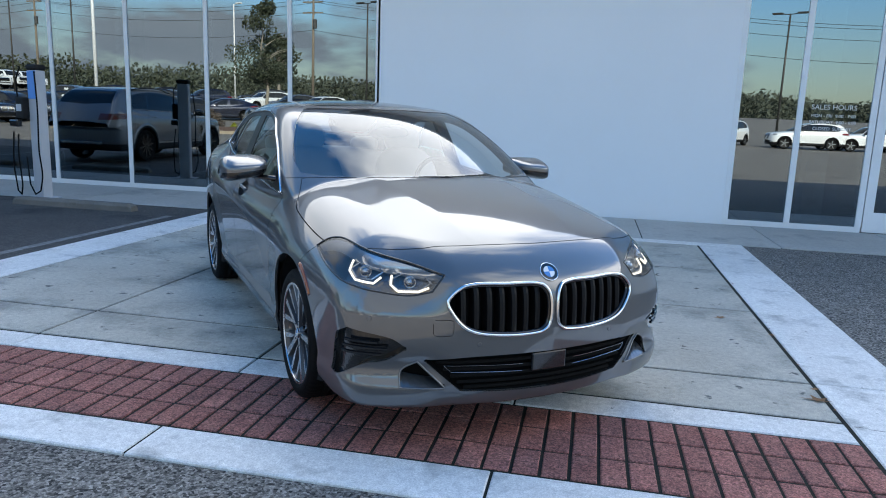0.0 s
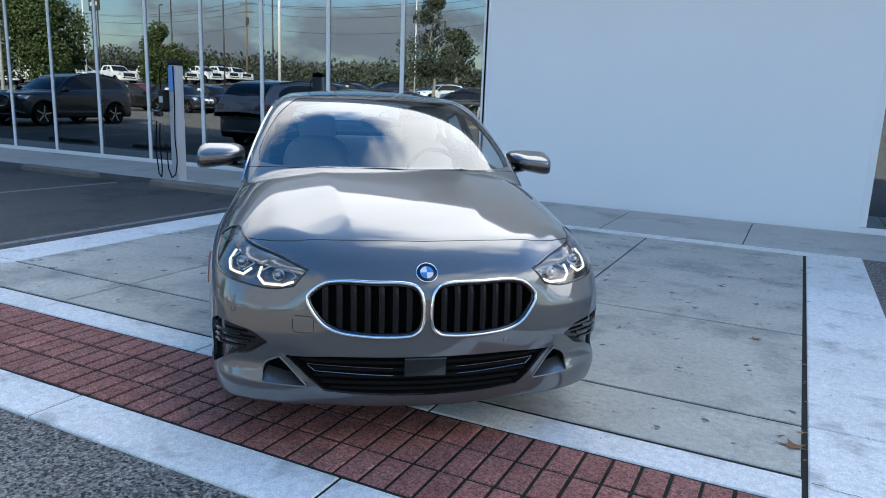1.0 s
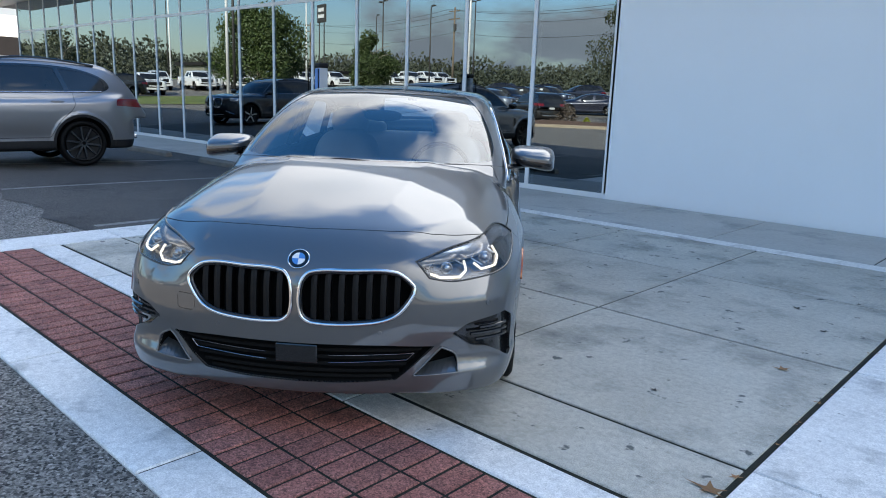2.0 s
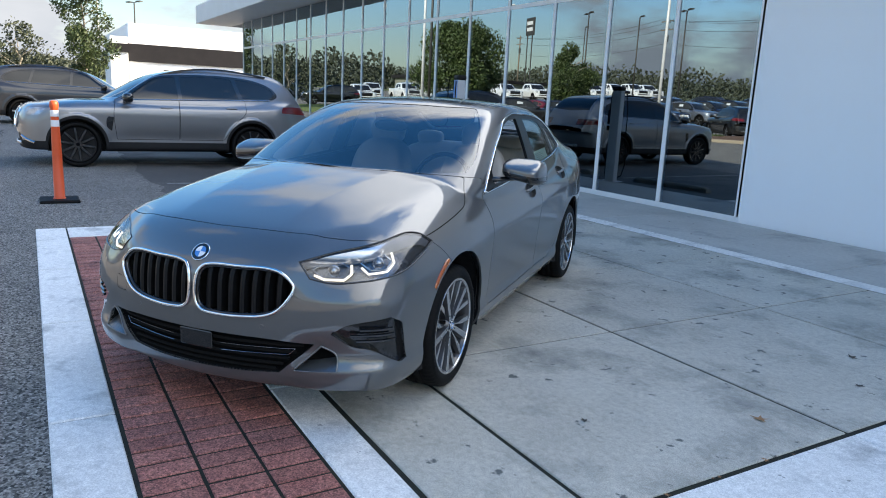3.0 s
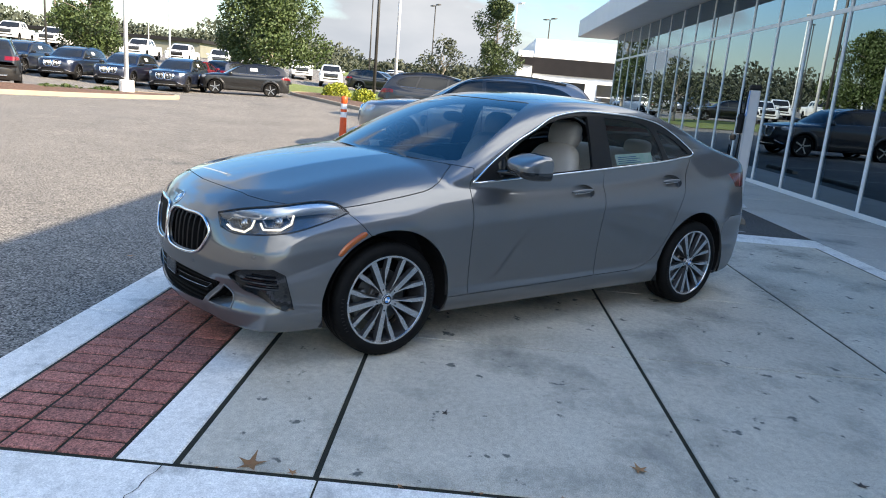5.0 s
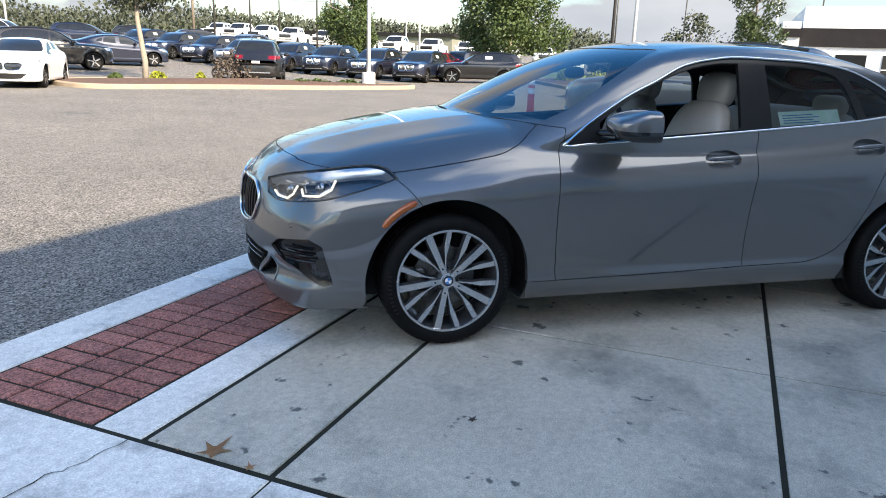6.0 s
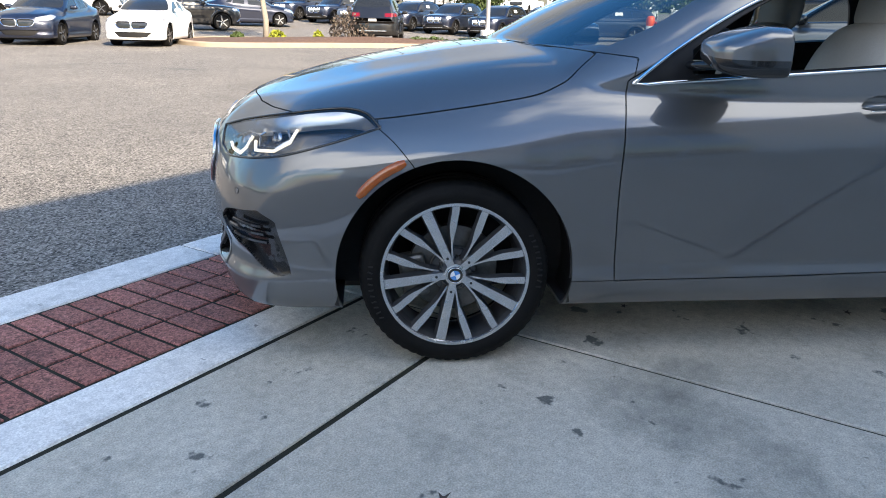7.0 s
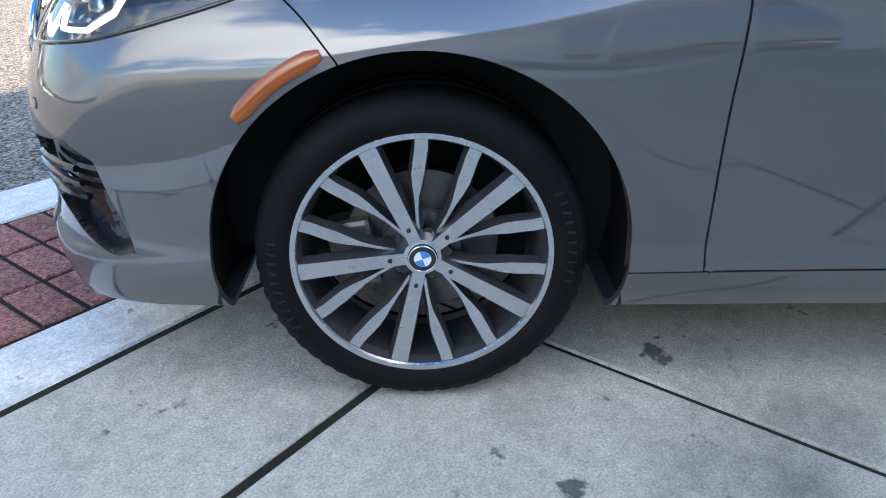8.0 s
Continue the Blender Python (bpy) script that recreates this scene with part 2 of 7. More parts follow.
def boxed(name, dims, mat, parent=None, label="", bevel=0.0, seg=1):
    return part(name, box(bmesh.new(), *dims, bevel, seg), mat, parent, label)


def tube(points, radius, sides=8, closed=False, caps=True):
    """Verts and faces of a round bar along points; radius is a number or one for each point."""
    P = [Vector(p) for p in points]
    n = len(P)
    R = radius if isinstance(radius, (list, tuple, np.ndarray)) else [radius] * n
    V, F = [], []
    prev = None
    for i in range(n):
        a = P[(i - 1) % n] if closed or i > 0 else P[i]
        c = P[(i + 1) % n] if closed or i < n - 1 else P[i]
        d = (c - a).normalized()
        ref = prev if prev is not None else (Vector((0, 0, 1)) if abs(d.z) < 0.9 else Vector((1, 0, 0)))
        u = (ref - d * ref.dot(d)).normalized()
        prev = u
        w = d.cross(u)
        for k in range(sides):
            t = 2 * math.pi * k / sides
            V.append(P[i] + (u * math.cos(t) + w * math.sin(t)) * R[i])
    for i in range(n if closed else n - 1):
        for k in range(sides):
            F.append((i * sides + k, i * sides + (k + 1) % sides, ((i + 1) % n) * sides + (k + 1) % sides, ((i + 1) % n) * sides + k))
    if caps and not closed:
        F.append(tuple(range(sides))[::-1])
        F.append(tuple((n - 1) * sides + k for k in range(sides)))
    return V, F


def spun(profile, sides=32, axis="z", closed=False):
    """Verts and faces of a profile of (radius, height) turned round an axis."""
    V, F = [], []
    n = len(profile)
    for k in range(sides):
        t = 2 * math.pi * k / sides
        for r, h in profile:
            c, s = r * math.cos(t), r * math.sin(t)
            V.append({"z": (c, s, h), "y": (c, h, s), "x": (h, c, s)}[axis])
    for k in range(sides):
        a, c = k * n, ((k + 1) % sides) * n
        for i in range(n if closed else n - 1):
            j = (i + 1) % n
            F.append((a + i, c + i, c + j, a + j))
    return V, F


def thing(name, label, category, group="", at=None):
    e = new(name)
    e.empty_display_size = 0.2
    if at is not None:
        e.matrix_world = at
    return tagged(e, label, category, group)


# ---- the ground ----
def rise(x, y):
    u = -0.45 * x - 0.89 * y
    lot = 0.009 * np.clip(-x - 5.0, 0, 32) * np.interp(y, [-9.0, -3.0, 5.0, 8.6], [0.2, 1.0, 1.0, 0.0])
    return lot + np.interp(u, [6, 12, 18, 24, 30, 45, 65, 100], [0, 0.05, 0.15, 0.28, 0.5, 1.4, 2.65, 3.3])


def build_ground():
    g = np.concatenate([-np.geomspace(2500, 62, 14), np.arange(-60, 31, 1.25), np.geomspace(33, 2500, 14)])
    n = len(g)
    X, Y = np.meshgrid(g, g, indexing="ij")
    Z = rise(X, Y) - 0.015
    V = np.stack([X, Y, Z], -1).reshape(-1, 3)
    F = [(i * n + j, (i + 1) * n + j, (i + 1) * n + j + 1, i * n + j + 1) for i in range(n - 1) for j in range(n - 1)]
    tagged(obj("ground", V, F, ASPHALT, smooth=True), "weathered grey asphalt of a dealership car park", "ground", kind="structure")


build_ground()
PLATFORM_X = (-4.2, 1.61)
COL_X = (-4.2, -2.89, -1.44, 0.01, 1.61)
ROW_Y = (3.88, 4.41, 5.95, 7.5, 8.98)


def slab(name, x0, x1, y0, y1, mat, parent, gap=0.006, top=0.0, bevel=0.006, across=None):
    V, F = [], []
    gx = gap if across is None else across
    for b, z in ((0, -0.12), (0, top - bevel), (bevel, top)):
        V += [(x0 + gx + b, y0 + gap + b, z), (x1 - gx - b, y0 + gap + b, z), (x1 - gx - b, y1 - gap - b, z), (x0 + gx + b, y1 - gap - b, z)]
    for r in (0, 4):
        F += [(r + k, r + (k + 1) % 4, r + 4 + (k + 1) % 4, r + 4 + k) for k in range(4)]
    F.append((8, 9, 10, 11))
    return obj(name, V, F, mat, parent)


def build_platform():
    base = boxed("pavement", (-4.7, 2.13, 2.70, 11.0, -0.2, -0.007), JOINT)
    tagged(base, "concrete display pad with red pavers and pale bands", "pavement", kind="structure")
    for i in range(4):
        for j in range(4):
            wide = 0.0125 if j == 0 else 0.011
            slab("slab", COL_X[i], COL_X[i + 1], ROW_Y[j], ROW_Y[j + 1], SLAB, base, wide, bevel=0.004, across=0.008)
    xs = [-4.72, -2.89, -1.44, 0.03, 1.5, 2.15]
    for a, b in zip(xs, xs[1:]):
        slab("kerb_slab", a, b, 2.68, 2.955, BAND, base, 0.006)
    xs = [-4.2, -2.87, -1.44, 0.04, 1.61]
    for a, b in zip(xs, xs[1:]):
        slab("band_slab", a, b, 3.645, 3.87, BAND, base, 0.0045)
    ys = [2.96, 4.42, 5.95, 7.5, 9.0]
    for a, b in zip(ys, ys[1:]):
        slab("band_slab", 1.625, 2.15, a, b, BAND, base, 0.004)
        slab("band_slab", -4.72, -4.21, a, b, BAND, base, 0.004)
    slab("band_slab", -4.72, 2.15, 9.0, 9.22, BAND, base, 0.004)


build_platform()


def build_sidewalk():
    base = boxed("sidewalk", (-31, 20.2, 9.24, 11.05, -0.2, -0.012), JOINT)
    tagged(base, "grey concrete sidewalk along the showroom wall", "sidewalk", kind="structure")
    for k in range(32):
        x = -31 + 1.6 * k
        slab("slab", x, x + 1.6, 9.23, 11.06, WALK, base, 0.006)


build_sidewalk()

# ---- the showroom ----
WALL_Y = 11.12
MULL = 1.455
GLASS_X0, GLASS_X1 = -3.02 - 18 * MULL, -3.02


def pane(name, x0, x1, z0, z1, y, parent, mat=None):
    ob = boxed(name, (x0, x1, y, y + 0.012, z0, z1), mat or PANE, parent)
    ob.visible_shadow = False
    return ob


def build_showroom():
    wall = boxed("wall_front", (-3.02, 2.22, WALL_Y - 0.02, WALL_Y + 0.3, -0.1, 4.99), WHITE_WALL)
    tagged(wall, "tall plain white showroom wall panel", "wall", kind="structure")
    win = boxed("window_1", (GLASS_X0 - 0.05, GLASS_X1, WALL_Y + 0.0, WALL_Y + 0.16, -0.05, 0.07), FRAME_WHITE)
    tagged(win, "long reflective glass curtain wall with white mullions", "window", kind="structure")
    for k in range(19):
        x = GLASS_X1 - k * MULL
        boxed("mullion", (x - 0.035, x + 0.035, WALL_Y - 0.02, WALL_Y + 0.14, 0.07, 4.4), FRAME_WHITE, win, bevel=0.004)
    for k in range(18):
        x = GLASS_X1 - k * MULL
        boxed("transom", (x - MULL + 0.035, x - 0.035, WALL_Y - 0.01, WALL_Y + 0.13, 3.28, 3.36), FRAME_WHITE, win, bevel=0.004)
        pane("pane", x - MULL + 0.035, x - 0.035, 0.07, 3.28, WALL_Y, win)
        pane("pane", x - MULL + 0.035, x - 0.035, 3.36, 4.4, WALL_Y, win)
    win2 = boxed("window_2", (2.22, 4.06, WALL_Y, WALL_Y + 0.16, -0.05, 0.07), FRAME_WHITE)
    tagged(win2, "tall reflective window with white frame and opening hours", "window", kind="structure")
    for x in (2.26, 3.09, 4.02):
        boxed("mullion", (x - 0.04, x + 0.04, WALL_Y - 0.02, WALL_Y + 0.14, 0.07, 4.98), FRAME_WHITE, win2, bevel=0.004)
    pane("pane", 2.30, 3.05, 0.07, 5.4, WALL_Y, win2)
    pane("pane", 3.13, 3.98, 0.07, 5.4, WALL_Y, win2)
    door = boxed("door_1", (4.08, 5.1, WALL_Y, WALL_Y + 0.08, 0.0, 0.28), FRAME_WHITE)
    tagged(door, "white-framed glass entrance door, closed", "door", kind="structure")
    boxed("door_stile", (4.08, 4.2, WALL_Y, WALL_Y + 0.08, 0.28, 2.4), FRAME_WHITE, door)
    boxed("door_stile", (4.98, 5.1, WALL_Y, WALL_Y + 0.08, 0.28, 2.4), FRAME_WHITE, door)
    boxed("door_head", (4.08, 5.1, WALL_Y, WALL_Y + 0.08, 2.4, 2.52), FRAME_WHITE, door)
    pane("pane", 4.2, 4.98, 0.28, 2.4, WALL_Y + 0.03, door)
    pane("pane", 4.08, 5.1, 2.56, 4.98, WALL_Y + 0.03, door)
    tagged(boxed("wall_side", (5.1, 20.0, WALL_Y, WALL_Y + 0.3, -0.1, 4.99), WHITE_WALL), "white showroom wall beside the entrance", "wall", kind="structure")
    # room behind the glass
    tagged(boxed("floor", (-29.2, 20, WALL_Y + 0.17, 19, -0.15, -0.01), TILE_FLOOR), "dark tiled showroom floor", "floor", kind="structure")
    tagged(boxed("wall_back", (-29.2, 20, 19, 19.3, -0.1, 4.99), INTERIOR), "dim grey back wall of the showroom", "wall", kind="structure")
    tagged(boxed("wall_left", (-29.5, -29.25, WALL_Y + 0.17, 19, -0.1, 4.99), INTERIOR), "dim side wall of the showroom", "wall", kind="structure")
    tagged(boxed("wall_right", (20.0, 20.3, WALL_Y, 19.3, -0.1, 4.99), WHITE_WALL), "white end wall of the showroom", "wall", kind="structure")
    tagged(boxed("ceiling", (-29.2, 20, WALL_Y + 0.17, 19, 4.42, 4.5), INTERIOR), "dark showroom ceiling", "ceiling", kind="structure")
    roof = boxed("roof", (-32.0, 20.3, 9.745, 19.4, 5.0, 5.18), SOFFIT)
    tagged(roof, "flat white showroom roof with a deep overhang", "roof", kind="structure")
    boxed("soffit", (-32.0, -3.04, 9.74, WALL_Y + 0.16, 4.42, 4.5), SOFFIT, roof, "white metal soffit")
    boxed("fascia", (-32.05, -3.04, 9.68, 9.74, 4.42, 5.2), SOFFIT, roof, "pale fascia panel", 0.01)
    boxed("fascia", (-32.05, -32.0, 9.74, 19.3, 4.42, 5.2), SOFFIT, roof, bevel=0.01)
    for x in (-8.2, -15.2, -22.2):
        tagged(boxed("column", (x - 0.18, x + 0.18, 12.2, 12.56, -0.01, 4.42), COLUMN), "pale round-edged column inside the showroom", "column", group="showroom columns")
    tagged(boxed("column", (3.55, 3.85, 12.2, 12.5, -0.01, 4.42), COLUMN), "pale column behind the entrance window", "column", group="showroom columns")



def build_display_stand():
    t = thing("display_stand", "pale green-white display panel standing inside the glass", "display stand", at=pose(-6.38, 11.95, -0.01, 0, 0, 38))
    bm = bmesh.new()
    box(bm, -0.24, 0.24, -0.03, 0.03, 0.03, 1.24, 0.008, 2)
    part("panel", bm, COLUMN, t)
    boxed("foot", (-0.26, 0.26, -0.14, 0.14, 0.0, 0.03), FRAME_WHITE, t, bevel=0.006)


build_showroom()
build_display_stand()

# ---- smooth body shapes: a field that is negative inside, and its surface ----
class Curve:
    """A natural cubic spline through (x, value) knots, straight outside them."""

    def __init__(self, *knots):
        k = sorted(knots)
        self.x, self.y = np.array([a for a, _ in k], float), np.array([c for _, c in k], float)
        n, h = len(k), np.diff(self.x)
        A, r = np.eye(n), np.zeros(n)
        for i in range(1, n - 1):
            A[i, i - 1:i + 2] = h[i - 1], 2 * (h[i - 1] + h[i]), h[i]
            r[i] = 6 * ((self.y[i + 1] - self.y[i]) / h[i] - (self.y[i] - self.y[i - 1]) / h[i - 1])
        self.m, self.h = np.linalg.solve(A, r), h
        self.s0 = (self.y[1] - self.y[0]) / h[0] - h[0] * self.m[1] / 6
        self.s1 = (self.y[-1] - self.y[-2]) / h[-1] + h[-1] * self.m[-2] / 6

    def __call__(self, v):
        v = np.asarray(v, float)
        t = np.clip(v, self.x[0], self.x[-1])
        i = np.clip(np.searchsorted(self.x, t) - 1, 0, len(self.h) - 1)
        h, a, b = self.h[i], self.x[i + 1] - t, t - self.x[i]
        out = (self.m[i] * a ** 3 + self.m[i + 1] * b ** 3) / (6 * h) + (self.y[i] / h - self.m[i] * h / 6) * a + (self.y[i + 1] / h - self.m[i + 1] * h / 6) * b
        return out + np.minimum(v - self.x[0], 0) * self.s0 + np.maximum(v - self.x[-1], 0) * self.s1


def smax(a, b, k):
    h = np.maximum(k - np.abs(a - b), 0) / k
    return np.maximum(a, b) + h * h * k / 4


def smin(a, b, k):
    return -smax(-a, -b, k)


def soft(d, r):
    """d where d is positive, 0 where it is negative, rounded over r."""
    return (d + np.sqrt(d * d + r * r)) / 2


def step(a, b, v):
    t = np.clip((v - a) / (b - a), 0, 1)
    return t * t * (3 - 2 * t)


def gradient(field, P, e=0.002):
    G = np.empty_like(P)
    for k in range(3):
        d = np.zeros(3)
        d[k] = e
        G[:, k] = (field(P + d) - field(P - d)) / (2 * e)
    return G


def settle(field, P, times=3):
    """Draws points on to the field's zero surface."""
    for _ in range(times):
        G = gradient(field, P)
        s = field(P) / np.maximum((G * G).sum(1), 1e-6)
        P = P - G * np.clip(s, -0.03, 0.03)[:, None]
    return P


def surface(field, lo, hi, h):
    """Points and triangles of the field's zero surface, one point a cell of size h."""
    n = [int(np.ceil((b - a) / h)) + 1 for a, b in zip(lo, hi)]
    ax = [a + h * np.arange(k) for a, k in zip(lo, n)]
    S = np.empty(n)
    for i in range(0, n[0], 24):
        X, Y, Z = np.meshgrid(ax[0][i:i + 24], ax[1], ax[2], indexing="ij")
        S[i:i + 24] = field(np.stack([X, Y, Z], -1).reshape(-1, 3)).reshape(X.shape)
    inside = S < 0
    cell = np.zeros([k - 1 for k in n], int)
    for dx in (0, 1):
        for dy in (0, 1):
            for dz in (0, 1):
                cell += inside[dx:n[0] - 1 + dx, dy:n[1] - 1 + dy, dz:n[2] - 1 + dz]
    active = (cell > 0) & (cell < 8)
    idx = np.full(cell.shape, -1)
    idx[active] = np.arange(active.sum())
    C = np.argwhere(active)
    tot, cnt = np.zeros((len(C), 3)), np.zeros((len(C), 1))
    for a in range(3):
        b, c = (a + 1) % 3, (a + 2) % 3
        for db in (0, 1):
            for dc in (0, 1):
                p = C.copy()
                p[:, b] += db
                p[:, c] += dc
                q = p.copy()
                q[:, a] += 1
                s0, s1 = S[tuple(p.T)], S[tuple(q.T)]
                hit = (s0 < 0) != (s1 < 0)
                t = np.where(hit, s0 / np.where(hit, s0 - s1, 1), 0)
                pos = p.astype(float)
                pos[:, a] += t
                tot += pos * hit[:, None]
                cnt += hit[:, None]
    V = tot / cnt * h + np.array(lo)
    T = []
    for a in range(3):
        b, c = (a + 1) % 3, (a + 2) % 3
        lo_, hi_ = [slice(None)] * 3, [slice(None)] * 3
        lo_[a], hi_[a] = slice(0, n[a] - 1), slice(1, n[a])
        for k in (b, c):
            lo_[k] = hi_[k] = slice(1, n[k] - 1)
        flip = inside[tuple(lo_)] != inside[tuple(hi_)]
        E = np.argwhere(flip)
        first = inside[tuple(lo_)][flip]
        E[:, b] += 1
        E[:, c] += 1
        quad = []
        for db, dc in ((1, 1), (0, 1), (0, 0), (1, 0)):
            p = E.copy()
            p[:, b] -= db
            p[:, c] -= dc
            quad.append(idx[tuple(p.T)])
        q = np.stack(quad, 1)
        q[first] = q[first]
        q[~first] = q[~first][:, ::-1]
        T += [q[:, [0, 1, 2]], q[:, [0, 2, 3]]]
    T = np.concatenate(T)
    V = settle(field, V)
    return V, T


def relax(field, V, T, times=2):
    for _ in range(times):
        tot, cnt = np.zeros_like(V), np.zeros(len(V))
        for a, b in ((0, 1), (1, 2), (2, 0)):
            np.add.at(tot, T[:, a], V[T[:, b]])
            np.add.at(tot, T[:, b], V[T[:, a]])
            np.add.at(cnt, T[:, a], 1)
            np.add.at(cnt, T[:, b], 1)
        V = settle(field, 0.4 * V + 0.6 * tot / cnt[:, None], 2)
    return V


def normals_of(field, V):
    G = gradient(field, V, 0.0015)
    return G / np.maximum(np.linalg.norm(G, axis=1, keepdims=True), 1e-9)


def cut(V, T, lab, f, only=None):
    """Splits the triangles that f (a value for each point) crosses; returns points, triangles, labels and the sign of each triangle."""
    f = np.where(np.abs(f) < 1e-6, 1e-6, f)
    s = f > 0
    cross = s[T].any(1) & ~s[T].all(1)
    if only is not None:
        cross &= only
    keep, C, L = T[~cross], T[cross], lab[cross]
    n_on = s[C].sum(1)
    # turn each so that the odd corner comes first
    odd = np.where(n_on[:, None] == 1, s[C], ~s[C])
    k = odd.argmax(1)
    r = np.arange(len(C))
    A, B, D = C[r, k], C[r, (k + 1) % 3], C[r, (k + 2) % 3]
    pairs = np.concatenate([np.stack([A, B], 1), np.stack([A, D], 1)])
    key, inv = np.unique(np.sort(pairs, 1), axis=0, return_inverse=True)
    inv = inv.reshape(-1)
    t = f[key[:, 0]] / (f[key[:, 0]] - f[key[:, 1]])
    mid = V[key[:, 0]] + (V[key[:, 1]] - V[key[:, 0]]) * t[:, None]
    m = len(V) + inv
    AB, AD = m[:len(C)], m[len(C):]
    new_T = np.concatenate([keep, np.stack([A, AB, AD], 1), np.stack([AB, B, D], 1), np.stack([AB, D, AD], 1)])
    new_L = np.concatenate([lab[~cross], L, L, L])
    side_a = s[A]
    sign = np.concatenate([s[keep].sum(1) >= 2, side_a, ~side_a, ~side_a])
    return np.concatenate([V, mid]), new_T, new_L, sign


def loop(points, n=96, closed=True):
    """A smooth closed outline through a few corners (x, y), or (x, y, 1) for a sharp one."""
    P = [np.array(p[:2], float) for p in points]
    sharp = [len(p) > 2 for p in points]
    out, m = [], len(P)
    per = max(3, n // m)
    for i in range(m if closed else m - 1):
        p0, p1, p2, p3 = P[(i - 1) % m], P[i], P[(i + 1) % m], P[(i + 2) % m]
        if not closed:
            p0 = P[max(i - 1, 0)]
            p3 = P[min(i + 2, m - 1)]
        d = np.linalg.norm(p2 - p1)
        t1 = (p2 - p1) if sharp[i] else (p2 - p0) * d / max(np.linalg.norm(p2 - p1) + np.linalg.norm(p1 - p0), 1e-6)
        t2 = (p2 - p1) if sharp[(i + 1) % m] else (p3 - p1) * d / max(np.linalg.norm(p3 - p2) + np.linalg.norm(p2 - p1), 1e-6)
        for k in range(per):
            t = k / per
            out.append((2 * t ** 3 - 3 * t ** 2 + 1) * p1 + (t ** 3 - 2 * t ** 2 + t) * t1 + (3 * t ** 2 - 2 * t ** 3) * p2 + (t ** 3 - t ** 2) * t2)
    if not closed:
        out.append(P[-1])
    return np.array(out)


def within(Q, outline, far=1.0):
    """Signed distance of plane points to a closed outline, positive inside."""
    lo, hi = outline.min(0) - 0.05, outline.max(0) + 0.05
    near = ((Q > lo) & (Q < hi)).all(1)
    out = np.full(len(Q), -far)
    q = Q[near]
    A, B = outline, np.roll(outline, -1, 0)
    best, ins = np.full(len(q), 1e9), np.zeros(len(q), bool)
    for a, b in zip(A, B):
        d = b - a
        t = np.clip(((q - a) @ d) / max(d @ d, 1e-12), 0, 1)
        best = np.minimum(best, ((q - a - t[:, None] * d) ** 2).sum(1))
        up = (a[1] > q[:, 1]) != (b[1] > q[:, 1])
        ins ^= up & (q[:, 0] < d[0] * (q[:, 1] - a[1]) / (d[1] if d[1] else 1e-12) + a[0])
    out[near] = np.where(ins, 1, -1) * np.sqrt(best)
    return out

# ---- the coupe's body shape: x forward from the front axle, y to its left, z up ----
AXLE_R = -2.67
HUB_Z = 0.318
C_WIDE = Curve((0.9, 0.86), (0.5, 0.890), (0.2, 0.902), (-0.1, 0.903), (-0.5, 0.898), (-1.0, 0.896), (-1.6, 0.896), (-2.2, 0.900), (-2.67, 0.902), (-3.1, 0.887), (-3.4, 0.86), (-3.7, 0.81))
C_CREASE = Curve((0.6, 0.66), (0.0, 0.69), (-0.53, 0.714), (-1.6, 0.785), (-2.3, 0.83), (-3.0, 0.86), (-3.6, 0.87))
C_NOSE = Curve((0.15, 0.83), (0.21, 0.868), (0.27, 0.888), (0.36, 0.898), (0.48, 0.902), (0.58, 0.900), (0.66, 0.892), (0.72, 0.876), (0.77, 0.850), (0.84, 0.79), (0.95, 0.66))
C_PLAN = Curve((0.0, 0.0), (0.2, 0.014), (0.4, 0.056), (0.55, 0.104), (0.65, 0.146), (0.72, 0.188), (0.78, 0.245), (0.83, 0.33), (0.865, 0.43), (0.90, 0.64))
C_PLANLOW = Curve((0.0, 0.0), (0.2, 0.014), (0.4, 0.054), (0.5, 0.080), (0.6, 0.114), (0.7, 0.160), (0.76, 0.200), (0.81, 0.248), (0.85, 0.305), (0.88, 0.38), (0.92, 0.58))
C_HOOD = Curve((0.95, 0.70), (0.86, 0.765), (0.8, 0.808), (0.72, 0.850), (0.6, 0.890), (0.4, 0.942), (0.2, 0.984), (0.0, 1.019), (-0.2, 1.047), (-0.4, 1.062), (-0.8, 1.068), (-1.6, 1.09),
               (-2.4, 1.128), (-2.9, 1.142), (-3.25, 1.132), (-3.5, 1.108), (-3.7, 1.07))
C_TAIL = Curve((0.15, -3.50), (0.25, -3.585), (0.4, -3.64), (0.55, -3.655), (0.7, -3.645), (0.85, -3.60), (0.98, -3.585), (1.07, -3.61), (1.2, -3.62))
C_TAILPLAN = Curve((0.0, 0.0), (0.3, 0.018), (0.5, 0.06), (0.65, 0.125), (0.75, 0.21), (0.82, 0.33), (0.87, 0.52), (0.92, 0.85))
C_ROOF = Curve((0.1, 0.87), (-0.1, 0.995), (-0.3, 1.105), (-0.6, 1.255), (-0.9, 1.373), (-1.15, 1.432), (-1.45, 1.462), (-1.8, 1.470), (-2.15, 1.453), (-2.5, 1.400), (-2.8, 1.320), (-3.05, 1.235), (-3.3, 1.145), (-3.6, 1.03))
C_BELT = Curve((0.2, 0.72), (-0.2, 0.77), (-0.6, 0.808), (-1.2, 0.826), (-1.8, 0.824), (-2.3, 0.806), (-2.7, 0.768), (-3.0, 0.715), (-3.3, 0.635), (-3.6, 0.52))


